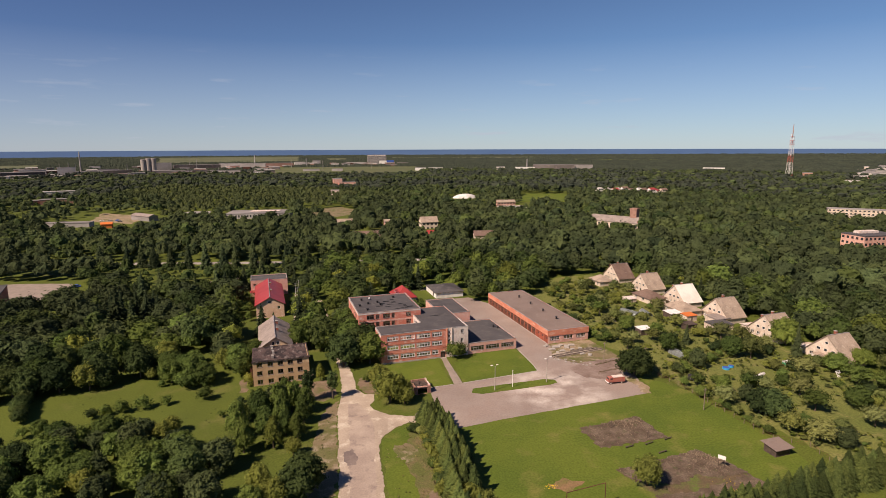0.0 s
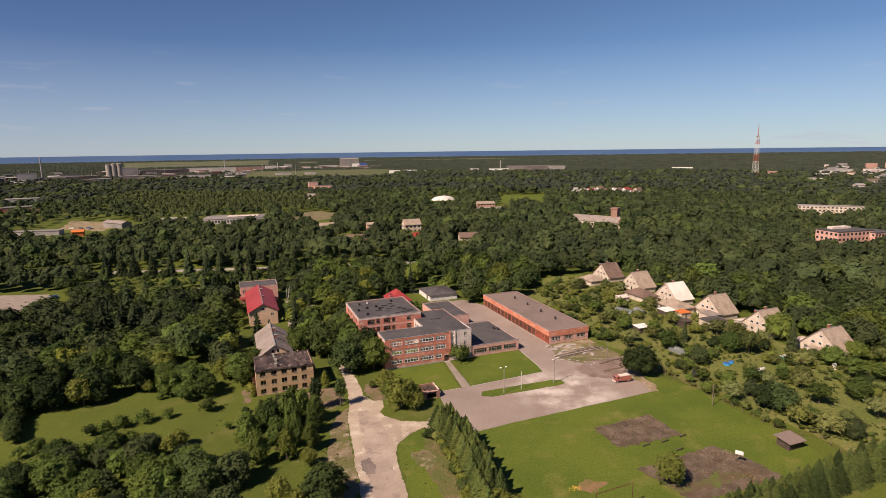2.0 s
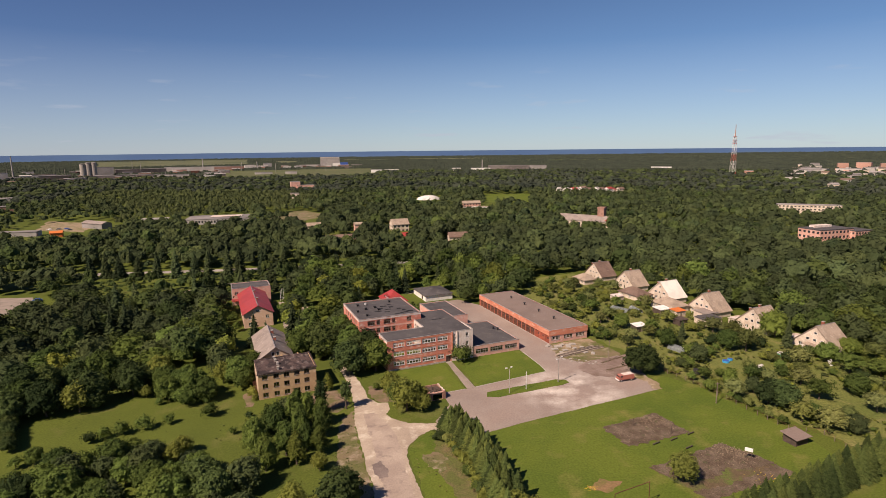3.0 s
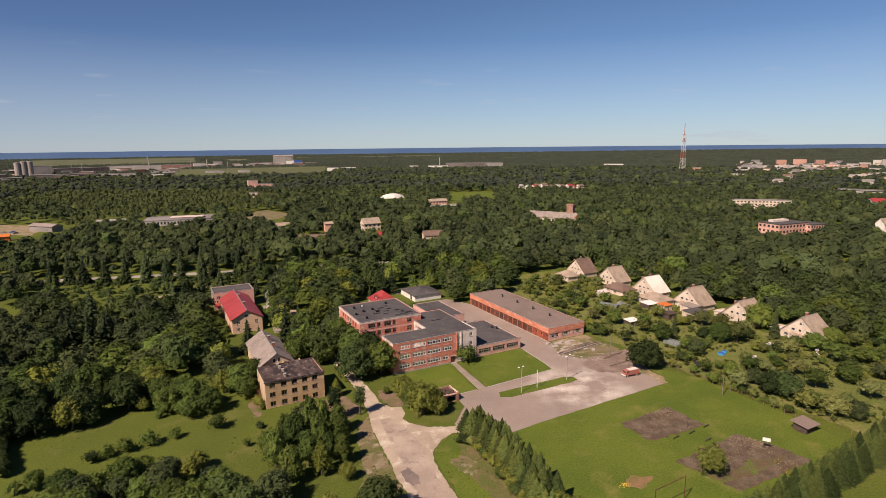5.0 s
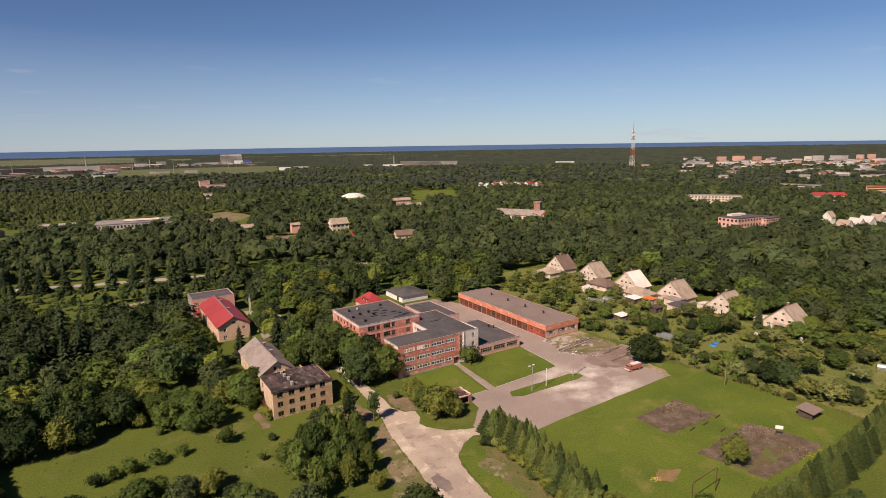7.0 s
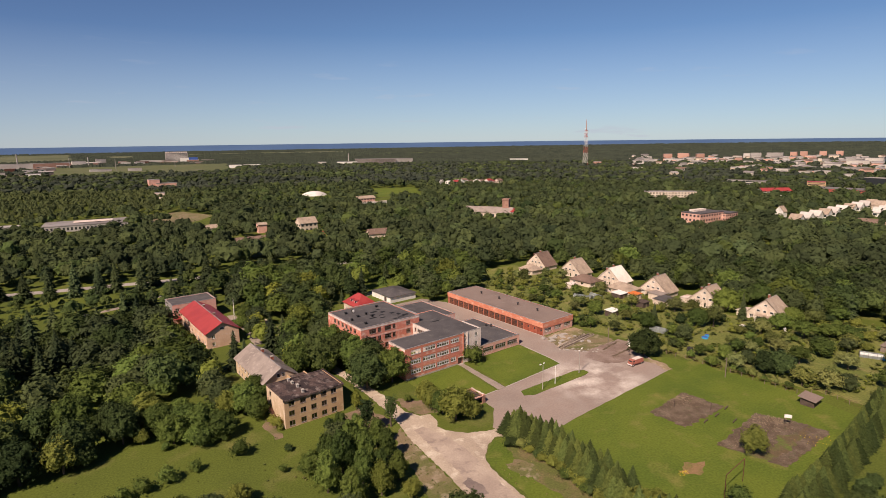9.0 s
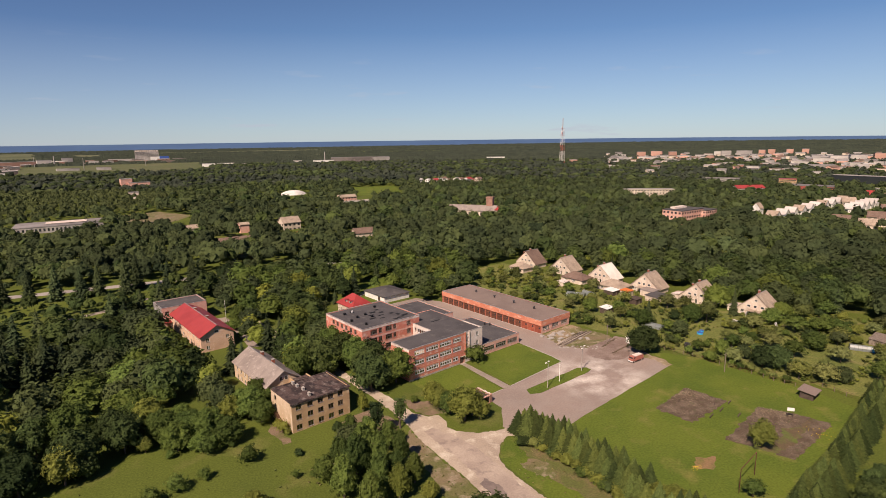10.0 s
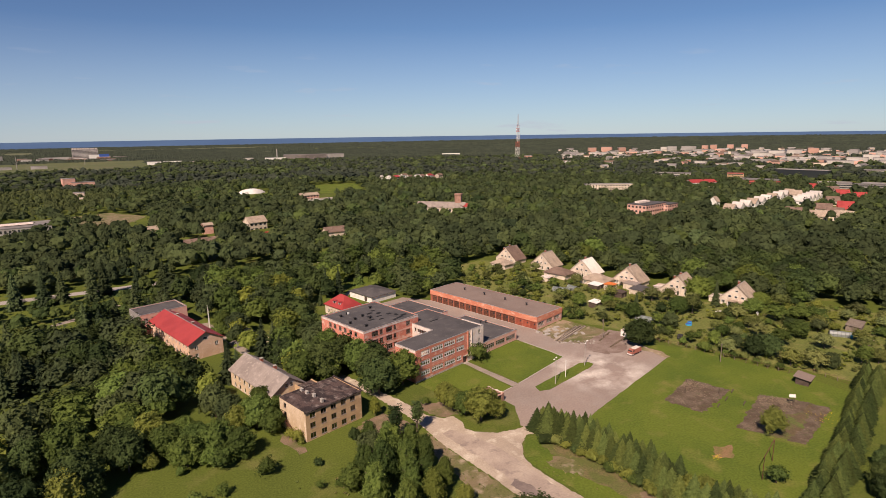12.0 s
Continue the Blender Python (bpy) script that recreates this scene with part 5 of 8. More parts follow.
# beams and rubble
rng = random.Random(8)
beams = thing("beam_stack", pose(38.2, 186.0, 0, 0, 0, 25), "long weathered pale brown beams in two low piles", "beams")
for k in range(12):
    pile, row = k % 2, k // 2
    y, z = pile * 1.75 + (row % 3) * 0.42, 0.06 + 0.3 * (row // 3)
    x = rng.uniform(-1.2, 1.6)
    part("beam", boxes((x, x + rng.uniform(15, 20.5), y, y + 0.34, z, z + 0.28)), M_WOOD if k % 4 == 2 else M_OLDBEAM, beams, m=pose(0, 0, 0, 0, 0, rng.uniform(-1.6, 1.6)))
for k, (x, y, r, s) in enumerate(((40, 197, 10, 1.6), (42, 198.5, 40, 1.2), (44, 197.2, 80, 1.7), (41.5, 193, 20, 1.1), (46, 199, 5, 1.3), (43, 190.5, 60, 0.9), (48, 190, 30, 1.0), (50.5, 189, 70, 1.1), (38, 194.5, 15, 1.4), (36.5, 198, 50, 1.2), (39.5, 191, 80, 1.0), (45.5, 194.5, 35, 0.9), (48.5, 195.5, 10, 0.8))):
    sb = bmesh.new()
    slab(sb, [(-s, -0.5 * s, 0.3), (s * 0.9, -0.6 * s, 0.26), (s, 0.5 * s, 0.34), (-0.8 * s, 0.6 * s, 0.3)], 0.28)
    t_ = thing("rubble_slab", pose(x, y, 0.04, 0, 0, r), "broken pale concrete slab on the ground", "rubble", "rubble before the workshop")
    part("slab", sb, M_CONC, t_)
for k in range(22):
    x, y, s_ = 36 + rng.uniform(0, 13), 0, rng.uniform(0.25, 0.6)
    y = 186.5 - (x - 36) * 0.55 + rng.uniform(-1.8, 1.2)
    sb = bmesh.new()
    slab(sb, [(-s_, -0.6 * s_, 0.16), (s_ * 0.9, -0.5 * s_, 0.12), (s_, 0.6 * s_, 0.18), (-0.7 * s_, 0.7 * s_, 0.15)], 0.15)
    part("slab", sb, M_CONC if k % 3 else M_WOOD, thing("rubble_slab", pose(x, y, 0.05, 0, 0, rng.uniform(0, 90)), "broken piece of concrete at the yard edge", "rubble", "rubble at the yard edge"))
for a, b_ in (((50.2, 180.0), (59.4, 184.6)), ((50.1, 173.9), (60.9, 177.9))):
    bb = bmesh.new()
    d = math.dist(a, b_)
    for k in range(30):
        x = d * k / 29
        s = rng.uniform(0.3, 0.55)
        m = Matrix.Translation((x, rng.uniform(-0.25, 0.25), s * 0.2)) @ Matrix.Diagonal((s, s * 0.7, s * 0.5, 1))
        bmesh.ops.create_icosphere(bb, subdivisions=1, radius=1, matrix=m)
    hp = new("earth_heap", mesh_of(bb, M_SOIL, "earth_heap"))
    hp.matrix_basis = pose(a[0], a[1], 0, 0, 0, math.degrees(math.atan2(b_[1] - a[1], b_[0] - a[0])))
    tagged(hp, "long low heap of dark turned earth", "earth heap", "", "stuff")
shack = thing("white_cabin", pose(62.2, 179.6, 0, 0, 0, 18), "small white plastered cabin beside the big tree", "cabin")
part("wall", boxes((-1.2, 1.2, -1, 1, 0, 2.2)), M_WHITE, shack)
part("roof", boxes((-1.4, 1.4, -1.2, 1.2, 2.2, 2.32)), M_PALE, shack)

# garden things
for x, y, r in ((92.2, 176.1, 1.15), (94.6, 177.6, 0.8)):
    b = bmesh.new()
    tube(b, (0, 0, 0), (0, 0, 0.6), r, r, n=24)
    pl = thing("paddling_pool", pose(x, y, 0), "round bright blue garden paddling pool", "paddling pool", "garden pools")
    part("tub", b, M_BLUE, pl)
    b = bmesh.new()
    tube(b, (0, 0, 0.6), (0, 0, 0.63), r * 0.9, r * 0.9, n=24)
    part("water_surface", b, M_FARBLUE, pl)
barrel = thing("water_barrel", pose(130.6, 138.0, 0), "bright blue plastic water barrel beside the greenhouse", "barrel")
b = bmesh.new()
tube(b, (0, 0, 0), (0, 0, 0.5), 0.42, 0.5, n=14)
tube(b, (0, 0, 0.5), (0, 0, 1.05), 0.5, 0.43, n=14)
part("barrel_body", b, M_BLUE, barrel)
b = bmesh.new()
tube(b, (0, 0, 1.05), (0, 0, 1.12), 0.45, 0.45, n=14)
part("lid", b, M_BLUE, barrel)


def boat(x, y, turn, size, mat, label):
    bt = thing("boat", pose(x, y, 0, 0, 0, turn) @ Matrix.Diagonal((size, size * 0.6, size * 0.8, 1)), label, "boat", "boats on the grass")
    b = bmesh.new()
    rows_ = []
    for bx, bw, bh in ((-2.4, 0.05, 0.1), (-1.6, 0.6, 0.5), (0, 0.85, 0.65), (1.4, 0.75, 0.6), (2.2, 0.6, 0.4)):
        rows_.append([b.verts.new((bx, bw * c, bh * s)) for c, s in ((-1, 0), (-0.75, 0.7), (0, 1), (0.75, 0.7), (1, 0))])
    for ra, rb_ in zip(rows_, rows_[1:]):
        for i in range(4):
            b.faces.new((ra[i], rb_[i], rb_[i + 1], ra[i + 1]))
    b.faces.new(rows_[-1])
    part("hull", b, mat, bt)
    part("keel", boxes((-2.0, 2.0, -0.04, 0.04, 0.45, 0.72)), M_WOOD, bt)


boat(100.2, 170.6, 35, 1.35, M_WHITE, "upturned white boat lying on the grass")
boat(97.9, 169.2, 35, 1.3, M_FARROOF, "upturned dark grey boat lying on the grass")
tr = thing("trampoline", pose(76.6, 167.0, 0) @ Matrix.Diagonal((0.62, 0.62, 0.75, 1)), "dark netted round garden trampoline", "trampoline")
b = bmesh.new()
tube(b, (0, 0, 0.8), (0, 0, 0.9), 1.7, 1.7, n=20)
part("mat", b, M_TYRE, tr)
b = bmesh.new()
tube(b, (0, 0, 0.9), (0, 0, 2.5), 1.65, 1.5, n=20)
part("net", b, M_DARKMETAL, tr)
for k in range(6):
    a = k * math.pi / 3
    b = bmesh.new()
    tube(b, (1.65 * math.cos(a), 1.65 * math.sin(a), 0), (1.65 * math.cos(a), 1.65 * math.sin(a), 2.5), 0.04, n=6)
    part("leg", b, M_METAL, tr)
cb = thing("compost_box", pose(114.3, 179.7, 0, 0, 0, 18), "green box with a white lid in the garden", "box")
part("body", boxes((-1.1, 1.1, -0.8, 0.8, 0, 1.0)), M_GREEN, cb)
part("lid", boxes((-1.2, 1.2, -0.9, 0.9, 1.0, 1.1)), M_WHITE, cb)
pt = thing("pallet", pose(125.1, 169.3, 0, 60, 0, 20), "white slatted pallet leaning in the garden", "pallet")
for k in range(5):
    part("slat", boxes((-1, 1, 0.45 * k, 0.45 * k + 0.2, 0, 0.06)), M_WHITE, pt)
for x in (-0.9, 0.8):
    part("runner", boxes((x, x + 0.12, 0, 2.0, -0.1, 0)), M_WHITE, pt)

# ---- buildings of the town and the woods ----
CLEAR = []        # (x, y, radius, length towards the south-west) kept free of trees


def from_end(px, dist):
    """A place by its bearing from the end of the path."""
    b = radians(27.25) + math.atan((px - 784) / 994)
    return (-87 + dist * math.sin(b), 35 + dist * math.cos(b))


WMESH = {}


def far_block(name, x, y, w, d, h, turn, wall, roof, label, category, group="", floors=0, cols=0, rise=0.0, base=0.0, strips=False, clear=None, gap=None):
    """A building at a distance: walls, a flat or pitched roof, and its windows."""
    b = thing(name, pose(x, y, base, 0, 0, turn), label, category, group)
    part("wall", boxes((-w / 2, w / 2, -d / 2, d / 2, 0, h)), wall, b)
    if rise:
        for sgn in (-1, 1):
            rb = bmesh.new()
            pts = [(-w / 2 - 0.5, 0, h + rise), (w / 2 + 0.5, 0, h + rise), (w / 2 + 0.5, sgn * (d / 2 + 0.6), h - 0.1), (-w / 2 - 0.5, sgn * (d / 2 + 0.6), h - 0.1)]
            slab(rb, pts if sgn < 0 else pts[::-1], 0.2)
            part("roof", rb, roof, b)
        for s in (-w / 2, w / 2 - 0.2):
            gb = bmesh.new()
            for e in (s, s + 0.2):
                gb.faces.new([gb.verts.new(p) for p in ((e, -d / 2, h), (e, d / 2, h), (e, 0, h + rise - 0.1))])
            part("gable", gb, wall, b)
    else:
        part("roof", boxes((-w / 2 - 0.2, w / 2 + 0.2, -d / 2 - 0.2, d / 2 + 0.2, h, h + 0.5)), roof, b)
    fh = h / max(floors, 1)
    for f in range(floors):
        z = fh * f + fh * 0.3
        if strips:
            part("window_strip", boxes((-w / 2 + 0.8, w / 2 - 0.8, -d / 2 - 0.06, -d / 2, z, z + fh * 0.42), (-w / 2 - 0.06, -w / 2, -d / 2 + 0.8, d / 2 - 0.8, z, z + fh * 0.42)), M_DARKGLASS, b)
            continue
        ww = w / cols * 0.5
        key = (round(ww, 2), round(fh, 2))
        if key not in WMESH:
            WMESH[key] = mesh_of(boxes((0, ww, -0.07, 0.0, 0, fh * 0.45)), M_DARKGLASS, "window")
        for c in range(cols):
            part("window", WMESH[key], None, b, m=Matrix.Translation((-w / 2 + w * (c + 0.25) / cols, -d / 2, z)))
        n2 = max(1, int(d / w * cols))
        for c in range(n2):
            part("window", WMESH[key], None, b, m=Matrix.Translation((-w / 2, d / 2 - d * (c + 0.25) / n2, z)) @ pose(0, 0, 0, 0, 0, -90))
    CLEAR.append((x, y, clear or (max(w, d) * 0.5 + 2), gap if gap is not None else 12 + math.dist((x, y), CENTRE) * 0.035))
    return b


# mansion with a square tower
man = far_block("mansion", 155, 507, 46, 12, 6.0, -42, M_HWALL, M_SLATE, "long pale mansion with a grey-brown hipped roof", "mansion", floors=1, cols=12, rise=4.8, gap=42, clear=22)
tw_ = part("tower", boxes((13, 19, -1, 5, 0, 18)), M_TOWER, man, "square pinkish brick tower")
part("parapet", boxes((12.6, 19.4, -1.4, 5.4, 17.2, 18.4)), M_TOWER, tw_)
b = bmesh.new()
tube(b, (25, -1, 0), (25, -1, 7), 5, 5, n=16)
rot_ = part("round_bay", b, M_HWALL, man)
b = bmesh.new()
tube(b, (25, -1, 7), (25, -1, 10), 5.6, 0.3, n=16)
part("cone_roof", b, M_REDROOF, rot_)
brick_school = far_block("brick_school", 300, 392, 32, 18, 11, 12, M_PINK, M_BITUMEN, "pink brick school with a dark flat roof", "school", floors=3, cols=9, gap=26)
part("roof_house", boxes((-8, 8, 2, 7, 11.4, 13)), M_PALE, brick_school)
far_block("brick_school_wing", 322, 391, 17, 15, 9.6, 12, M_PINK, M_BITUMEN, "pink brick school wing with a dark flat roof", "school", floors=3, cols=6)
far_block("villa", -15.5, 508, 15, 12, 7.5, 15, M_HWALL, M_HROOF_B, "large pale villa with a sandy roof", "house", "houses in the woods", floors=2, cols=4, rise=4.4, base=-1.5, gap=48, clear=13)
far_block("cottage", -13, 453, 8, 6, 3.5, 10, M_HWALL, M_REDROOF, "cottage with an orange-red roof in the trees", "house", "houses in the woods", rise=2.5)
far_block("cottage", 30, 440, 15, 9, 4.0, 5, M_HWALL, M_HROOF_A, "cottage with a brown hipped roof in the trees", "house", "houses in the woods", rise=3.5, gap=40)
far_block("cottage", -61.5, 449, 24, 11, 3.0, 12, M_HWALL, M_HROOF_A, "long house with a grey-brown roof in the trees", "house", "houses in the woods", rise=3.2)
far_block("cottage", -52, 505, 7, 7, 7.0, 12, M_PINK, M_HROOF_B, "small pink house in the trees", "house", "houses in the woods", rise=1.5)
far_block("cottage", -95, 520, 16, 9, 4.5, 12, M_HWALL, M_HROOF_B, "pale roofed house in the trees", "house", "houses in the woods", rise=2.5)
fac = far_block("works_building", -197, 596, 64, 34, 5.0, 9, M_FARGREY, M_FARROOF, "long pale works building with a grey flat roof", "works", floors=1, cols=22, clear=38, gap=50)
part("roof_sheet", boxes((-10, 20, -5, 9, 6.0, 6.1)), M_PALE, fac)
far_block("works_building", -262, 600, 30, 14, 4.0, 9, M_FARWHITE, M_FARGREY, "low pale works shed", "works", floors=1, cols=8)
b = bmesh.new()
bmesh.ops.create_uvsphere(b, u_segments=28, v_segments=12, radius=1, matrix=Matrix.Diagonal((20, 15, 9.5, 1)))
dome = thing("storage_dome", pose(29, 812, -3.5, 0, 0, 10), "pale grey storage dome among the trees", "dome")
part("shell", b, M_DOME, dome)
CLEAR.append((29, 812, 23, 85))
far_block("pavilion", 74, 690, 22, 12, 6.0, 8, M_PINK, M_HROOF_B, "pale pavilion with a long white front wall", "house", "houses in the woods", floors=2, cols=6, rise=2.5)
far_block("front_wall", 80, 672, 36, 3, 2.5, 10, M_WHITE, M_PALE, "low white wall before the pavilion", "wall")
for k in range(11):
    rr = random.Random(40 + k)
    far_block("suburb_house", 250 + 8.5 * k + rr.uniform(-2, 2), 905 - 3.5 * k + rr.uniform(-10, 10), 9, 9, rr.uniform(5, 8), rr.uniform(0, 60), rr.choice((M_WHITE, M_HWALL, M_WHITE)), rr.choice((M_REDROOF, M_HROOF_A, M_FARGREY)),
              "small white suburban house", "house", "suburb houses", rise=2.5, floors=2, cols=2, gap=70)
far_block("apartment_row", 420, 566, 58, 11, 9.0, -28, M_HWALL, M_FARROOF, "pale yellow three-storey apartment row", "apartments", floors=3, cols=16)
far_block("red_roofed_hall", 563, 545, 36, 16, 6.0, -20, M_WHITE, M_REDROOF, "white hall with a wide red roof", "hall", floors=1, cols=10, rise=3.5, gap=40)
ch = far_block("chapel", 395, 396, 6, 8, 6.0, 10, M_WHITE, M_HROOF_B, "small white chapel with a pointed roof", "chapel", rise=5.0)
part("cross_post", boxes((-0.1, 0.1, -0.1, 0.1, 11, 14)), M_DARKMETAL, ch)
# rows of white terraced houses
for k in range(10):
    t = 0.06 + 1.12 * k / 9
    x, y = 366 + 150 * t, 362 + 44 * t
    far_block("terrace_house", x, y, 8.6, 11, 3.8, -72, M_WHITE, M_FARWHITE if k % 3 else M_HROOF_B, "white terraced house with a steep pale roof", "house", "white terrace", floors=1, cols=2, rise=4.6, clear=9, gap=50)
for k in range(5):
    t = 0.3 + 0.7 * k / 4
    far_block("terrace_house", 456 + 88 * t, 358 + 28 * t, 10.5, 12, 3.8, -72, M_WHITE, M_FARWHITE, "white terraced house with a steep white roof", "house", "second white terrace", floors=1, cols=2, rise=4.6, clear=9, gap=50)
for x, y, rf, lab in ((391, 297, M_HROOF_B, "sandy"), (405, 286, M_HROOF_B, "sandy"), (452, 308, M_REDROOF, "red"), (470, 318, M_REDROOF, "red"), (560, 352, M_REDROOF, "red"), (573, 375, M_REDROOF, "red"), (500, 345, M_HROOF_A, "brown"), (420, 300, M_HROOF_A, "brown"), (440, 320, M_HROOF_A, "brown"),
                      (395, 320, M_HROOF_A, "brown"), (530, 400, M_HROOF_B, "sandy"), (600, 400, M_HROOF_A, "brown"), (620, 430, M_REDROOF, "red")):
    far_block("garden_house", x, y, 12, 10, 4.5, random.Random(int(x)).uniform(-70, -40), M_HWALL, rf, "cream house with a " + lab + " gable roof", "house", "houses at the town edge", floors=1, cols=3, rise=4.5, gap=26)
# larger blocks of the town
TOWN = ((1046, 2080, 44, 14, 27, "b"), (1072, 2110, 60, 14, 29, "b"), (1098, 2090, 40, 14, 27, "b"), (1118, 1950, 60, 30, 12, "w"), (1163, 1760, 26, 14, 21, "o"), (1172, 2200, 40, 14, 24, "w"), (1185, 2190, 50, 14, 27, "g"), (1215, 2180, 76, 15, 28, "g"),
        (1243, 2300, 32, 14, 28, "o"), (1258, 2330, 36, 14, 30, "o"), (1287, 2360, 34, 14, 30, "o"), (1312, 2400, 34, 14, 30, "o"), (1140, 1830, 70, 25, 12, "w"), (1060, 1850, 90, 25, 11, "w"), (1020, 1800, 80, 25, 12, "w"),
        (1005, 1700, 70, 16, 12, "w"), (1310, 1600, 60, 20, 11, "w"), (1345, 1700, 70, 18, 16, "w"), (1370, 1800, 60, 16, 20, "w"), (1398, 1900, 60, 40, 20, "w"), (1432, 1950, 44, 15, 24, "o"), (1395, 1550, 55, 18, 12, "w"), (1345, 1450, 80, 20, 10, "g"),
        (1480, 1380, 75, 16, 13, "w"), (1460, 1420, 60, 14, 13, "o"), (1512, 1500, 60, 14, 16, "w"), (1535, 1600, 50, 14, 18, "w"), (1560, 1500, 60, 14, 15, "w"), (1505, 1800, 30, 14, 26, "g"), (1590, 1650, 60, 14, 20, "w"), (1620, 1500, 70, 14, 16, "w"),
        (1418, 1040, 80, 16, 15, "d"), (1345, 900, 66, 30, 7, "r"), (1300, 950, 24, 14, 13, "y"), (1227, 1280, 44, 20, 8, "g"), (1180, 1500, 26, 12, 9, "w"), (1215, 1420, 22, 12, 9, "o"), (1520, 860, 70, 14, 8, "g"), (1470, 900, 50, 12, 6, "w"), (1575, 880, 60, 16, 8, "g"),
        (1090, 1620, 26, 12, 9, "w"), (1280, 1480, 40, 14, 8, "w"), (1250, 1700, 40, 14, 10, "w"), (1440, 1620, 50, 16, 12, "w"), (1550, 1150, 40, 14, 9, "w"), (1600, 1200, 50, 14, 11, "o"), (935, 1600, 30, 16, 13, "o"), (1190, 1000, 60, 12, 8, "w"))
TM = {"b": (M_FARBRICK, "pinkish brick"), "o": (M_FARBRICK, "orange brick"), "w": (M_FARWHITE, "pale panel"), "g": (M_FARGREY, "grey panel"), "d": (M_DARKGLASS, "dark glazed"), "r": (M_MASTRED, "red-fronted"), "y": (M_YELLOW, "yellow plastered")}
for k, (px, dist, w, d, h, c) in enumerate(TOWN):
    x, y = from_end(px, dist)
    b_ = math.degrees(math.atan2(x + 87, y - 35))
    far_block("town_block", x, y, w * (0.62 if dist > 1300 else 0.9), d, h * (0.62 if dist > 2000 else 0.74), -b_ + random.Random(k).uniform(-18, 18), TM[c][0], M_REDROOF if c == "y" else M_FARROOF, TM[c][1] + " block of the town", "town building", "town blocks", floors=max(2, int(h / 3)) if dist < 1300 else 0, strips=True, gap=60)
rt = random.Random(77)
for k in range(250):
    px, dist = rt.uniform(985, 1660), rt.triangular(1100, 2450, 1950)
    x, y = from_end(px, dist)
    far_block("town_house", x, y, rt.uniform(10, 30), rt.uniform(8, 13), rt.uniform(6, 9) if dist < 1500 else rt.uniform(5, 9.5), rt.uniform(-80, 20), rt.choice((M_FARWHITE, M_FARWHITE, M_HWALL, M_FARGREY, M_PINK, M_FARGREY)), rt.choice((M_FARROOF, M_FARROOF, M_FARROOF, M_FARGREY, M_HROOF_A)),
              "pale low house of the town", "town building", "town houses", rise=rt.choice((0, 2.5)), gap=55)
TOWN_ZONE = [from_end(1000, 1650), from_end(1200, 1750), from_end(1300, 1450), from_end(1680, 1200), from_end(1680, 2500), from_end(1000, 2300)]
# works and hotel on the plain
def sector(b0, b1, d0, d1):
    return [polar(b0 + (b1 - b0) * i / 8, d0) for i in range(9)] + [polar(b1 - (b1 - b0) * i / 8, d1) for i in range(9)]


WORKS_ZONE = sector(-42, -17, 1500, 2420)
OPEN_LEFT = [(-355, 452), (-328, 456), (-262, 480), (-268, 545), (-345, 640), (-397, 746), (-510, 735), (-545, 690)]
sheet("works_ground", WORKS_ZONE, 0.3, M_WORKSGROUND, "trodden brown-green ground of the works", "ground", depth=0.4, step=400, seed=90)
sheet("open_ground", OPEN_LEFT, 0.02, M_GROUND, "open rough grassland round the car park", "grass", jitter=3, step=12, seed=91)
def from_start(px, dist):
    b = math.atan((px - 784) / 994)
    return (dist * math.sin(b), dist * math.cos(b))


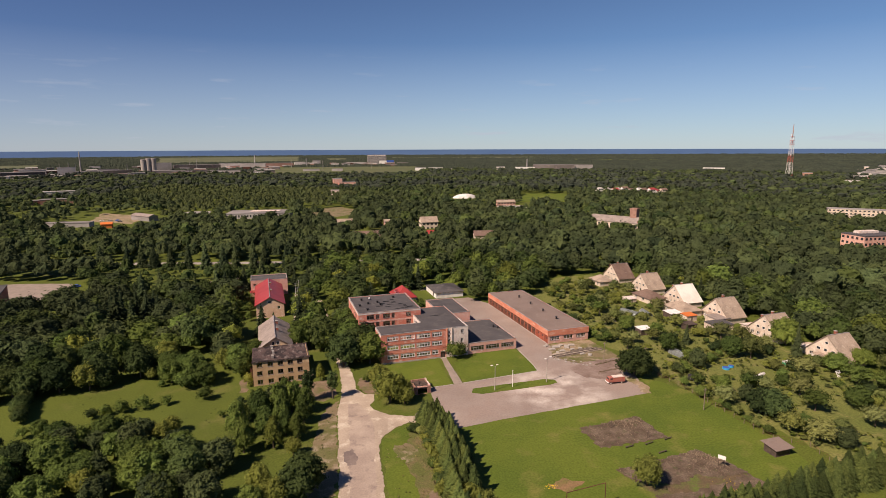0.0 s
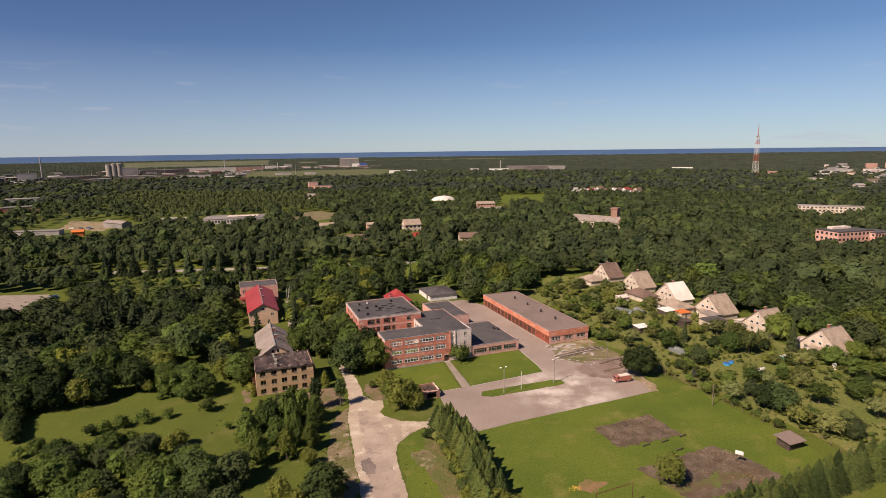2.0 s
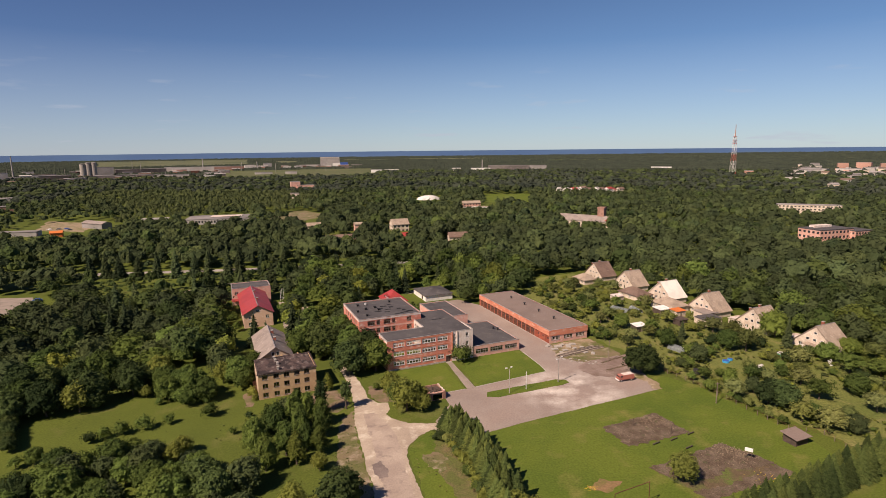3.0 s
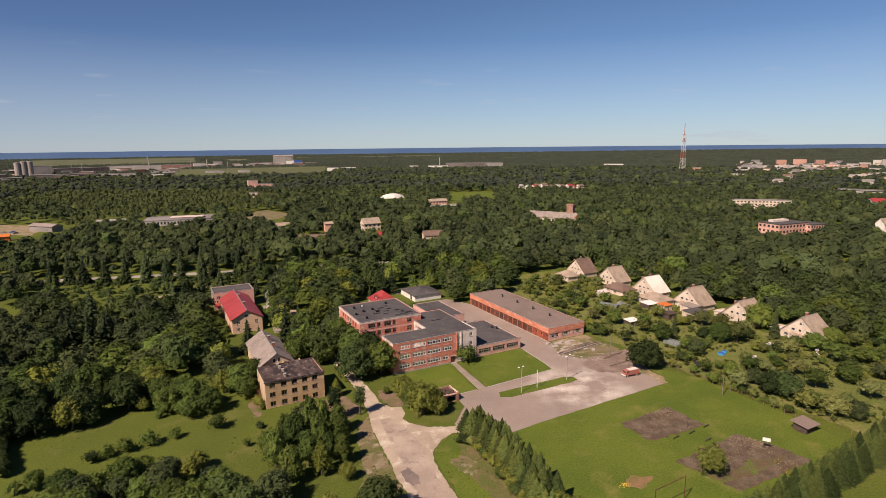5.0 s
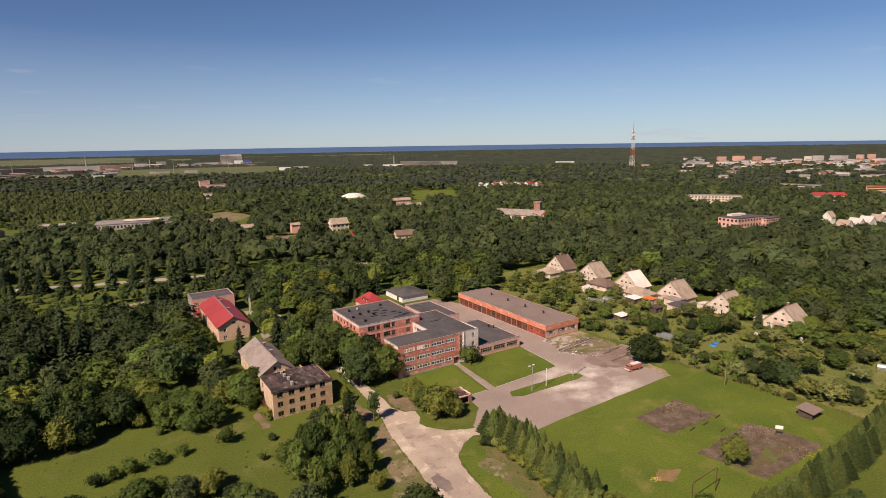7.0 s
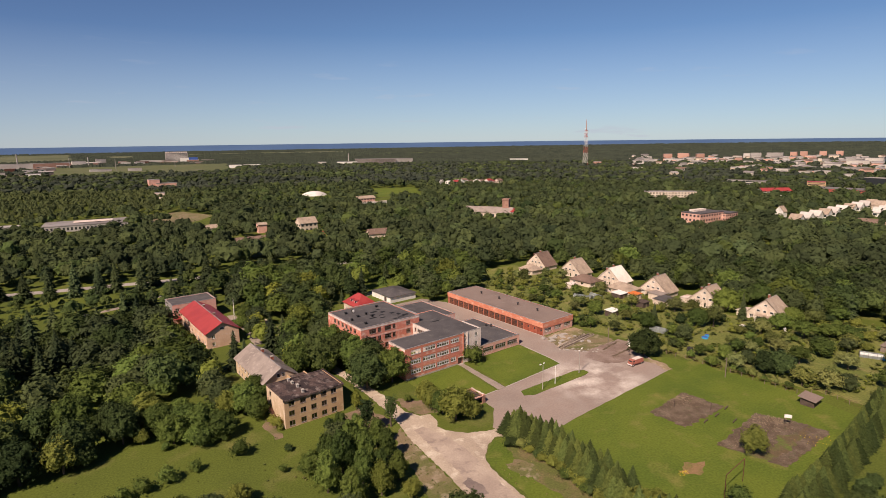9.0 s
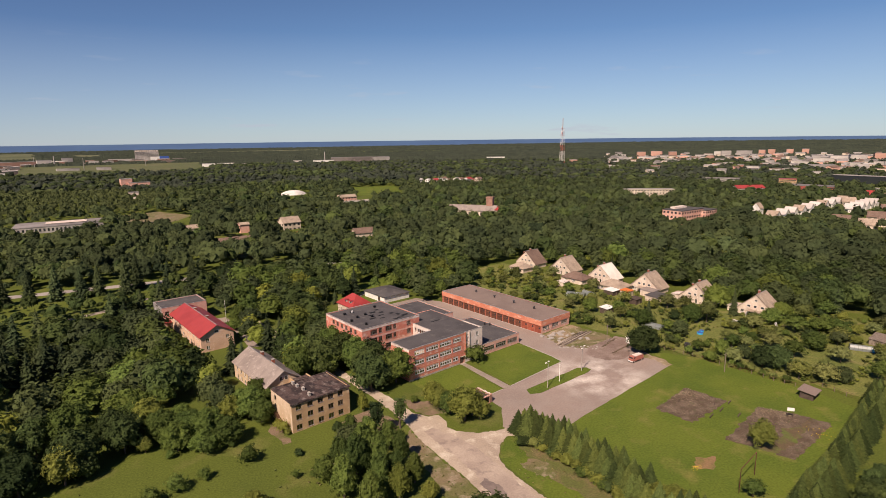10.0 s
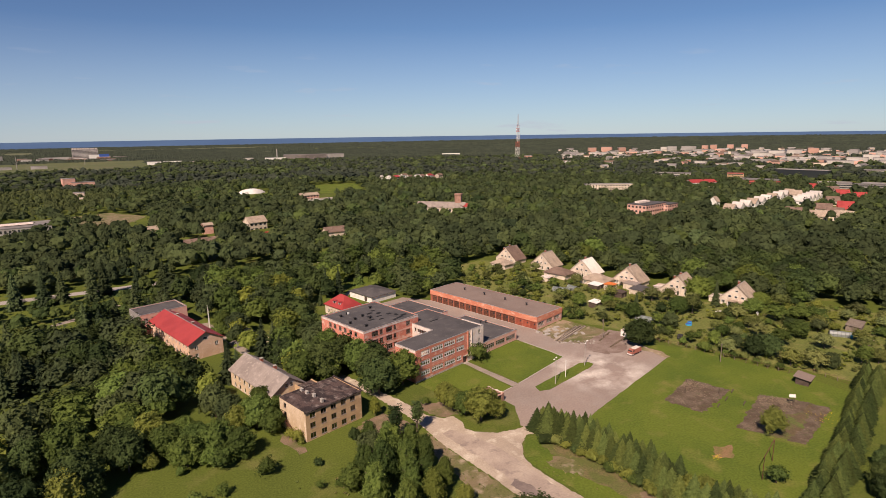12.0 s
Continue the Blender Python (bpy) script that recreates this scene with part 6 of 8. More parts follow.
hx, hy = -278, 2330
hotel = far_block("slab_tower", hx, hy, 76, 18, 36, 8, M_FARWHITE, M_FARROOF, "large pale slab building on the plain", "office block", floors=9, strips=True, gap=40)
part("blue_annexe", boxes((40, 70, -10, 8, 0, 19)), M_FARBLUE, hotel, "blue clad annexe")
part("low_annexe", boxes((-122, -40, -12, 8, 0, 12)), M_FARWHITE, hotel)
for k in range(10):
    part("roof_sign", boxes((-37 + 7.5 * k, -31.5 + 7.5 * k, -6, -5, 36.5, 41)), M_PALE, hotel)
part("white_panel", boxes((10, 40, -9.4, -9.05, 2, 18)), M_WHITE, hotel)
for px, dist, w, d, h, m_, lab in ((290, 1990, 50, 18, 26, M_FARGREY, "grey tower block"), (120, 1880, 42, 20, 20, M_FARWHITE, "pale works block"), (350, 2150, 150, 30, 14, M_WORKSDARK, "long works hall"),
                                   (430, 2200, 160, 30, 15, M_FARWHITE, "long pale works hall"), (490, 2250, 120, 30, 14, M_FARBRICK, "long orange works hall"), (320, 1750, 140, 30, 10, M_WORKSDARK, "long works hall"), (30, 1800, 120, 30, 12, M_WORKSDARK, "grey works hall"),
                                   (60, 1900, 60, 20, 14, M_FARWHITE, "pale works hall"), (400, 1750, 90, 16, 8, M_FARWHITE, "low pale hall"), (458, 1600, 28, 14, 9, M_WHITE, "white cabin block"), (-60, 1900, 120, 30, 14, M_WORKSDARK, "grey works hall"), (210, 1800, 70, 30, 12, M_WORKSDARK, "dark works hall"),
                                   (550, 1800, 50, 14, 6, M_FARWHITE, "low pale hall"), (596, 1780, 34, 14, 7, M_FARWHITE, "low pale hall"), (742, 1770, 34, 12, 9, M_WHITE, "pale roofless ruin"), (768, 1770, 46, 12, 9, M_WHITE, "pale roofless ruin"), (800, 1775, 30, 12, 6, M_PALE, "pale ruin"),
                                   (975, 1850, 130, 40, 15, M_WORKSDARK, "long grey hall"), (1018, 1870, 90, 40, 14, M_FARGREY, "long grey hall"), (925, 1820, 60, 20, 9, M_WHITE, "low white shed"), (882, 1830, 26, 14, 9, M_FARWHITE, "low white shed"), (530, 2300, 40, 20, 16, M_FARWHITE, "pale works block"),
                                   (560, 2350, 30, 20, 20, M_FARGREY, "grey works block"), (100, 1050, 44, 18, 7, M_FARWHITE, "house with a pale wide roof"), (100, 905, 40, 16, 6, M_TOWER, "ruined red brick block"), (70, 912, 26, 12, 5, M_TOWER, "ruined red brick wing"), (1255, 1900, 60, 12, 8, M_WHITE, "low white shed"),
                                   (595, 1050, 16, 10, 16, M_PINK, "pink stair tower ruin"), (612, 1045, 30, 10, 10, M_PINK, "pink ruin"), (590, 880, 12, 10, 8, M_PALE, "pale small house")):
    x, y = from_start(px, dist)
    far_block("works_hall", x, y, w, d, h, -math.degrees(math.atan2(x, y)) + random.Random(int(px)).uniform(-8, 8), m_, M_FARROOF, lab + " on the plain", "works", "works on the plain", gap=30)
rw = random.Random(19)
for k in range(95):
    bq, dq = rw.uniform(-39, -15.5) if k % 5 else rw.uniform(-15, -4), rw.uniform(1600, 2400)
    x, y = polar(bq, dq)
    if k % 5 == 0:
        dq = rw.uniform(2190, 2420)
        x, y = polar(bq, dq)
    far_block("works_shed", x, y, rw.uniform(14, 60), rw.uniform(8, 22), rw.uniform(4, 11), -bq + rw.uniform(-10, 10), rw.choice((M_FARWHITE, M_FARGREY, M_WORKSDARK, M_WORKSDARK, M_HROOF_A, M_FARBRICK, M_RUST, M_TOWER)), rw.choice((M_FARROOF, M_FARROOF, M_FARGREY, M_FARWHITE, M_HROOF_A)),
              "low shed of the works on the plain", "works", "works sheds", gap=10, rise=rw.choice((0, 0, 2)))
for k in range(14):
    x, y = polar(rw.uniform(-38, -6), rw.uniform(1750, 2350))
    c_ = thing("works_mast", pose(x, y, 0), "thin dark mast at the works", "mast", "works masts")
    b = bmesh.new()
    tube(b, (0, 0, 0), (0, 0, rw.uniform(14, 38)), 0.8, 0.5, n=6)
    part("shaft", b, M_FARROOF, c_)
for px, dist, h in ((145, 2000, 62), (928, 1830, 34), (452, 2250, 45), (542, 2250, 30)):
    x, y = from_start(px, dist)
    c_ = thing("chimney_stack", pose(x, y, 0), "tall slim works chimney", "chimney", "works chimneys")
    b = bmesh.new()
    tube(b, (0, 0, 0), (0, 0, h), 2.2, 1.4, n=10)
    part("shaft", b, M_FARGREY, c_)
for px in (256, 265, 274):
    x, y = from_start(px, 1950)
    c_ = thing("silo", pose(x, y, 0), "tall pale concrete silo of the works", "silo", "works silos")
    b = bmesh.new()
    tube(b, (0, 0, 0), (0, 0, 40 if px > 260 else 37), 7.5, n=14)
    part("shaft", b, M_CONC, c_)
    b = bmesh.new()
    tube(b, (0, 0, 40 if px > 260 else 37), (0, 0, 42 if px > 260 else 39), 7.9, 5.0, n=14)
    part("cap", b, M_FARROOF, c_)
    CLEAR.append((x, y, 14, 60))
# clearing with parked cars, and the forecourt building
sheet("car_park", [(-356, 556), (-304, 540), (-318, 602), (-387, 632)], 0.05, M_SAND, "sandy car park among trees", "yard", jitter=2, step=8, seed=60)
CLEAR.append((-338, 580, 42, 110))
sheet("field", [(-150, 600), (-112, 590), (-95, 640), (-125, 690), (-168, 672)], 0.05, M_VERGE, "open dry sandy ground among trees", "field", jitter=3, step=8, seed=61)
CLEARINGS = [[(-129, 520), (-92, 520), (-90, 632), (-125, 682), (-172, 668), (-165, 640), (-133, 600)], [(85, 680), (150, 700), (192, 878), (128, 880)]]
far_block("kiosk", -312, 513, 9, 6, 4, 20, M_ORANGETARP, M_ORANGETARP, "bright orange roofed kiosk", "kiosk", rise=1.5)
far_block("low_shed", -352, 520, 40, 10, 4, 8, M_FARGREY, M_FARROOF, "long low grey shed", "shed")
far_block("low_shed", -306, 568, 30, 10, 5, -30, M_FARGREY, M_SLATE, "low grey shed with pitched roof", "shed", rise=2)
far_block("brick_hall", -214, 250, 16, 26, 7, 30, M_BRICK, M_BITUMEN, "dark brick hall with a flat roof", "hall", floors=2, cols=6)


def car(x, y, turn, mat, lab):
    c = thing("car", pose(x, y, 0.04, 0, 0, turn), lab, "car", "parked cars")
    bb = boxes((-2.1, 2.1, -0.85, 0.85, 0.3, 0.85))
    vs_ = box(bb, -1.3, 1.4, -0.78, 0.78, 0.85, 1.42)
    for v_ in vs_:
        if v_.co.z > 1:
            v_.co.x *= 0.72
    part("body", bb, mat, c)
    part("glass", boxes((-1.0, 1.05, -0.79, 0.79, 0.95, 1.3)), M_DARKGLASS, c)
    for wx in (-1.3, 1.3):
        for wy in (-0.8, 0.8):
            w_ = bmesh.new()
            tube(w_, (wx, wy - 0.1, 0.3), (wx, wy + 0.1, 0.3), 0.31, n=10)
            part("wheel", w_, M_TYRE, c)


for k, (x, y, t) in enumerate(((-205, 312, 10), (-345, 560, 0), (-338, 562, 0), (-331, 563, 0), (-325, 556, 40), (-20, 356, 8), (5, 359, 8), (-196, 289, 30), (*W(-22.8, 70), 100))):
    car(x, y, t, (M_FARROOF, M_WHITE, M_METAL, M_FARBLUE)[k % 4], ("dark", "white", "silver", "blue")[k % 4] + " car parked on the asphalt")

# lattice mast
mast = thing("lattice_mast", pose(755, 1245, 0, 0, 0, 20), "tall red and white lattice mast with aerials", "mast")
LEV = [0, 11, 23, 36, 51, 63, 75, 83, 91]
wid = lambda z: 4.9 - 2.6 * z / 91
for k, (za, zb) in enumerate(zip(LEV, LEV[1:])):
    wa_, wb_ = wid(za), wid(zb)
    paint = M_WHITE if k in (1, 2, 4, 5, 7) else M_MASTRED
    for i in range(4):
        s0, s1 = ((-1, -1), (1, -1), (1, 1), (-1, 1))[i], ((-1, -1), (1, -1), (1, 1), (-1, 1))[(i + 1) % 4]
        lo0, lo1, hi0, hi1 = (s0[0] * wa_, s0[1] * wa_, za), (s1[0] * wa_, s1[1] * wa_, za), (s0[0] * wb_, s0[1] * wb_, zb), (s1[0] * wb_, s1[1] * wb_, zb)
        for nm, p, q, rad in (("leg", lo0, hi0, 0.24), ("brace", lo0, hi1, 0.11), ("brace", lo1, hi0, 0.11), ("strut", hi0, hi1, 0.11)):
            b = bmesh.new()
            tube(b, p, q, rad, n=5)
            part(nm, b, paint, mast)
for z, w in ((75, 3.6), (83, 3.4), (91, 3.0)):
    part("platform", boxes((-w, w, -w, w, z, z + 0.7)), M_MASTRED, mast)
for z, a in ((77, 20), (79, 140), (86, 260), (88, 60), (94, 180)):
    b = bmesh.new()
    tube(b, (3.4 * math.cos(radians(a)), 3.4 * math.sin(radians(a)), z), (3.4 * math.cos(radians(a)), 3.4 * math.sin(radians(a)), z + 3.4), 0.8, n=6)
    part("panel_aerial", b, M_WHITE, mast)
b = bmesh.new()
tube(b, (0, 0, 91), (0, 0, 118), 0.9, 0.6, n=6)
part("aerial", b, M_FARBRICK, mast)

# ---- trees ----
def ico(sub):
    b = bmesh.new()
    bmesh.ops.create_icosphere(b, subdivisions=sub, radius=1)
    v = np.array([p.co[:] for p in b.verts])
    f = np.array([[q.index for q in p.verts] for p in b.faces])
    b.free()
    return v, f


ICO_S, ICO1, ICO2, ICO3 = ico(1), ico(2), ico(3), ico(4)


def unit(a):
    return a / np.maximum(np.linalg.norm(a, axis=1, keepdims=True), 1e-9)


def crown(seed, n_lobes, leaves, size, base, radius=0.42, low=0.24, taper=0.0, rough=0.07, bottom=-0.55, loose=1.0, body=1.0, bunch=1):
    """A crown for a tree 1 m high: a body of bulging boughs with creases between them, its surface broken up by many small leaf clumps."""
    r = np.random.default_rng(seed)
    k = np.arange(n_lobes)
    z = 1 - 1.55 * (k + 0.4) / n_lobes
    a = k * 2.39996 + r.uniform(-0.5, 0.5, n_lobes)
    w = np.sqrt(np.maximum(0, 1 - z * z))
    P = np.stack([w * np.cos(a), w * np.sin(a), z], 1) * r.uniform(0.46, 0.66, (n_lobes, 1))
    Q = r.uniform(0.3, 0.46, n_lobes) * (7.0 / n_lobes) ** 0.25
    half = np.array([radius, radius, (1 - low) / 2])

    def reach(d):
        b = d @ P.T
        disc = b * b - ((P ** 2).sum(1) - Q ** 2)
        hit = np.where((disc > 0) & (b > 0), b + np.sqrt(np.maximum(disc, 0)), 0.0)
        return np.maximum(hit.max(1), 0.56), hit.argmax(1)

    def place(q):
        p = q * half + [0, 0, (1 + low) / 2]
        p[:, :2] *= (1 - taper * np.clip((p[:, 2:] - low) / (1 - low), 0, 1))
        return p

    cv, cf = base
    cf = cf[(cv[cf].mean(1)[:, 2] > bottom)]
    used, cf = np.unique(cf, return_inverse=True)
    cv, cf = cv[used], cf.reshape(-1, 3)
    rr, _ = reach(cv)
    V = place(cv * (rr * body * (1 + rough * r.normal(size=len(cv)).clip(-1.6, 1.6)))[:, None])
    F = cf
    d = unit(r.normal(size=(max(1, leaves // bunch), 3)) + [0, 0, 0.4])
    d = d[d[:, 2] > bottom]
    rr, which = reach(d)
    on = d * rr[:, None]
    out = np.repeat(unit(on - P[which] * 0.9), bunch, 0)
    pos = np.repeat(place(on * (body + 0.03 + 0.2 * loose * r.beta(1.4, 2.6, (len(d), 1)))), bunch, 0)
    m = len(pos)
    pos = pos + r.normal(0, size * 0.8, (m, 3)) * (bunch > 1)
    nr = unit(out + 0.34 * r.normal(size=(m, 3)) + [0, 0, 0.2])
    t = unit(np.cross(nr, r.normal(size=(m, 3))))
    s = np.cross(nr, t)
    g = size * r.uniform(0.6, 1.5, (m, 1))
    L = np.stack([pos - t * g, pos + t * g * 0.6 + s * g * r.uniform(0.4, 0.9, (m, 1)), pos + t * g * 0.5 - s * g * r.uniform(0.4, 0.9, (m, 1))], 1).reshape(-1, 3)
    return np.concatenate([V, L]), np.concatenate([F, np.arange(len(L)).reshape(-1, 3) + len(V)])


def spruce(seed, levels, per, width, core=True, low=0.06):
    """A conical conifer 1 m high: whorls of drooping boughs."""
    r = np.random.default_rng(seed)
    V, F = [], []
    for k in range(levels):
        f = k / (levels - 1)
        z = low + (0.97 - low) * f
        rad = width * (1 - f) ** 0.8 + 0.012
        m = max(4, int(per * (1 - 0.6 * f)))
        for i in range(m):
            a = 2 * math.pi * (i + r.uniform(-0.4, 0.4)) / m + k * 0.7
            L_ = rad * r.uniform(0.6, 1.25)
            ca_, sa_ = math.cos(a), math.sin(a)
            zz = z + r.uniform(-0.5, 0.5) * 0.9 / levels
            hw = L_ * r.uniform(0.14, 0.24) + 0.006
            o = len(V)
            V += [(0.08 * L_ * ca_, 0.08 * L_ * sa_, zz + 0.03), (0.55 * L_ * ca_ - hw * sa_, 0.55 * L_ * sa_ + hw * ca_, zz - hw * 0.6), (L_ * ca_, L_ * sa_, zz - L_ * r.uniform(0.1, 0.45)), (0.55 * L_ * ca_ + hw * sa_, 0.55 * L_ * sa_ - hw * ca_, zz - hw * 0.6)]
            F += [(o, o + 1, o + 2), (o, o + 2, o + 3)]
    if core:
        o = len(V)
        V += [(width * 0.6 * math.cos(2 * math.pi * i / 8), width * 0.6 * math.sin(2 * math.pi * i / 8), low) for i in range(8)] + [(0, 0, 0.95)]
        F += [(o + i, o + (i + 1) % 8, o + 8) for i in range(8)]
    return np.array(V), np.array(F)


def trunk_mesh(name, seed, top=0.7, r0=0.028, limbs=5):
    r = random.Random(seed)
    b = bmesh.new()
    p = Vector((0, 0, -0.02))
    rad = r0
    for k in range(4):
        q = Vector((r.uniform(-0.015, 0.015), r.uniform(-0.015, 0.015), top * (k + 1) / 4))
        tube(b, p, q, rad, rad * 0.75, n=7)
        p, rad = q, rad * 0.75
    for k in range(limbs):
        a = 2 * math.pi * k / limbs + r.uniform(-0.4, 0.4)
        z = top * r.uniform(0.35, 0.85)
        tube(b, (0, 0, z), (0.22 * math.cos(a), 0.22 * math.sin(a), z + 0.16), r0 * 0.45, r0 * 0.15, n=5)
    return mesh_of(b, M_BARK, name)


class Kind:
    """A kind of plant: its first copy is built with its parts, further ones copy it."""

    def __init__(self, name, label, category, group, crown_data, mat, trunk):
        self.tags = (name, label, category, group)
        self.mesh = np_mesh("crown", *crown_data, mat)
        self.trunk = trunk
        self.first = None

    def put(self, x, y, h, w=None, turn=0.0, z=0.0):
        w = h if w is None else w
        m = pose(x, y, z, 0, 0, turn) @ Matrix.Diagonal((w, w, h, 1))
        if self.first is None:
            ob = thing(self.tags[0], m, *self.tags[1:])
            if self.trunk:
                part("trunk", self.trunk, None, ob)
            part("crown", self.mesh, None, ob)
            self.first = ob
            return ob
        ob = self.first.copy()
        scene.collection.objects.link(ob)
        ob.matrix_basis = m
        for c in self.first.children:
            cc = c.copy()
            scene.collection.objects.link(cc)
            cc.parent = ob
        return ob


TR = [trunk_mesh("trunk", k) for k in range(3)]
TR_S = trunk_mesh("trunk", 9, top=0.9, r0=0.018, limbs=0)
BROAD = [Kind("tree", "broad-crowned green deciduous tree with dense foliage", "tree", "deciduous trees", crown(100 + k, 15 + 3 * k, 2300, 0.03, ICO2, radius=(0.46, 0.5, 0.43, 0.52)[k], low=(-0.12, -0.08, -0.16, -0.1)[k], loose=1.25, body=0.88, bunch=5, rough=0.1), (M_LEAF, M_LEAF_D, M_FOREST_L, M_LEAF)[k], TR[k % 3]) for k in range(4)]
TALL = [Kind("tree", "slim upright green leafy tree at the meadow", "tree", "deciduous trees", crown(110 + k, 22, 2300, 0.027, ICO2, radius=0.48, low=-0.1, taper=0.55, loose=1.6, body=0.85, bunch=5, rough=0.1), (M_LEAF, M_LEAF, M_LEAF_Y)[k], TR[k]) for k in range(3)]
THIN = Kind("tree", "thin sparse tree with see-through foliage", "tree", "deciduous trees", crown(116, 14, 1000, 0.03, ICO2, radius=0.32, low=-0.08, taper=0.35, loose=3.4, body=0.3), M_LEAF_D, TR[1])
YELLOW = [Kind("tree", "yellow-green leafy young deciduous tree", "tree", "deciduous trees", crown(120 + k, 18, 2400, 0.03, ICO2, radius=0.47, low=-0.1, loose=2.0, body=0.72, bunch=5, rough=0.1), M_LEAF_YS, TR[k]) for k in range(2)]
ORCHARD = [Kind("fruit_tree", "gnarled grey-green fruit tree with an open crown", "fruit tree", "garden fruit trees", crown(125 + k, 13, 1250, 0.034, ICO2, radius=0.56, low=0.06, loose=2.6, body=0.62, bunch=5, rough=0.14), (M_SHRUB, M_LEAF, M_ORCHARD)[k], TR[k]) for k in range(3)]
SPRUCE = [Kind("spruce", "tall dark green conical spruce", "spruce", "spruces", spruce(130 + k, 32, 22, 0.24), M_NEEDLE, TR_S) for k in range(3)]
HEDGE = [Kind("hedge_spruce", "slender spruce in a dense clipped row", "spruce", "spruce hedge", spruce(140 + k, 38, 26, 0.27), (M_HEDGE, M_HEDGE, M_HEDGE_D, M_HEDGE_D)[k], TR_S) for k in range(4)]
SHRUB = [Kind("shrub", "rounded green shrub standing in grass", "shrub", "garden shrubs", crown(150 + k, 9, 430, 0.05, ICO1, radius=0.6, low=-0.05, loose=2.2, rough=0.16, body=0.9), (M_SHRUB, M_LEAF, M_SHRUB, M_LEAF, M_LEAF_D)[k], None) for k in range(5)]
YSHRUB = [Kind("shrub", "low yellowish-green leafy shrub", "shrub", "garden shrubs", crown(170 + k, 9, 430, 0.05, ICO1, radius=0.6, low=-0.05, loose=2.2, rough=0.16, body=0.9), M_LEAF_YS, None) for k in range(2)]

rt = random.Random(3)
# the meadow and the roadside
for x, y, h, kind in ((-53.4, 132, 11, 4), (-49.3, 138, 11.5, 4), (-44, 138.4, 10.5, 4), (-42.8, 127, 9, 5), (-49.4, 124.8, 10, 4), (-47, 153, 8, 4), (-43.5, 146, 9.5, 4), (-46.5, 144, 10.5, 4), (-46, 131, 10, 4), (-52, 142, 9, 4), (-41.5, 133, 8, 4), (-48.5, 148.5, 8, 0), (-52, 117, 9, 0), (-57, 112, 9, 0), (-31.0, 108.5, 9.5, 3),
                      (-62, 119, 8, 0), (-68, 115, 8.5, 0), (-76, 124, 9, 0), (-84.6, 129, 8.5, 0), (-90, 117, 9, 0), (-104.5, 133, 5, 0), (-97, 110, 8, 0), (-80, 112, 8, 0), (-72, 104, 8, 0), (-60, 104, 8, 0), (-104, 104, 8, 0), (-50, 104, 8.5, 0), (-40, 101, 7, 0),
                      (-36, 104, 7, 1), (-110, 118, 7, 0), (-116, 108, 7, 0), (-84, 103, 8, 0), (-66, 126, 6, 0), (-72, 131, 5.5, 1), (-92, 124, 8, 0), (-56, 140, 6, 0), (-40.2, 167.6, 6.2, 5), (-33.6, 154.6, 8, 6), (-40.3, 152.9, 9, 6), (-38.6, 139.5, 9, 4), (-38, 131, 8, 5), (-39.4, 146, 8.5, 4), (-43.4, 150.6, 8, 4), (-37.2, 124, 5, 1), (-40.6, 109, 7, 1), (-45.5, 196, 10, 0), (-48, 204, 11, 0), (-37, 204.5, 11, 3), (-33, 200, 10, 0), (-40, 212, 11, 0), (-43, 220, 10, 0), (-54, 214, 10, 0), (-30, 196, 10, 3), (-34, 210, 11, 0), (-49, 158.5, 3.5, 0),
                       (-33, 188.5, 11, 0), (-35.5, 196, 12, 0), (-21.2, 163.4, 8.0, 1), (-16.6, 151.6, 10.4, 1), (-13.6, 153.4, 7.6, 1), (-18.6, 156.5, 7.4, 0), (-25.6, 166.5, 2.6, 0),
                      (59.8, 170.4, 10.0, 3), (62.5, 173, 9.0, 3)):
    w = h * rt.uniform(0.95, 1.2)
    if kind == 2:
        SPRUCE[rt.randrange(3)].put(x, y, h * 1.1, h * 1.1, rt.uniform(0, 360))
    elif kind in (4, 5):
        TALL[2 if kind == 5 else rt.randrange(2)].put(x, y, h * 0.98, h * rt.uniform(0.72, 0.95), rt.uniform(0, 360))
    elif kind == 6:
        THIN.put(x, y, h * 1.35, h * 1.3, 50)
    elif kind == 1:
        YELLOW[rt.randrange(2)].put(x, y, h, w, rt.uniform(0, 360))
    else:
        (BROAD[1] if kind == 3 else BROAD[rt.randrange(4)]).put(x, y, h, w * (1.1 if kind == 3 else 1), rt.uniform(0, 360))
for x, y, h in ((-96.8, 142.2, 2.6), (-94.2, 144.1, 2.8), (-90.7, 145.8, 3.2), (-86.1, 148.1, 3.4), (-80.6, 150.7, 2.6), (-79.6, 161.2, 4.5), (-70.8, 153.9, 3.6), (-61.8, 143.1, 1.8), (-104.7, 162, 4), (-88, 163, 2), (-75, 163, 3), (2.6, 186.2, 5.2), (4.2, 187.0, 4.6), (-60, 152, 1.6), (-58, 142, 1.5)):
    SHRUB[rt.choice((1, 4))].put(x, y, h * 1.2, h * rt.uniform(1.15, 1.4), rt.uniform(0, 360))
for x, y, h, w, a in ((-34.6, 178.6, 12.4, 12.6, 30), (-45.5, 197.5, 13.0, 15.0, 110), (-75.5, 164.5, 7.5, 9.0, 10), (-81.5, 163.5, 5.0, 6.0, 60), (-86.5, 166.0, 8.0, 9.0, 200), (-66.5, 172.5, 7.0, 9.0, 300), (-69.5, 176.0, 9.5, 10.5, 20),
                      (-63.2, 179.5, 6.0, 8.0, 75), (-66.0, 186.0, 7.0, 9.0, 140), (-64.5, 194.0, 6.5, 8.0, 250)):
    BROAD[1 if w > 12 else 0].put(x, y, h, w, a)
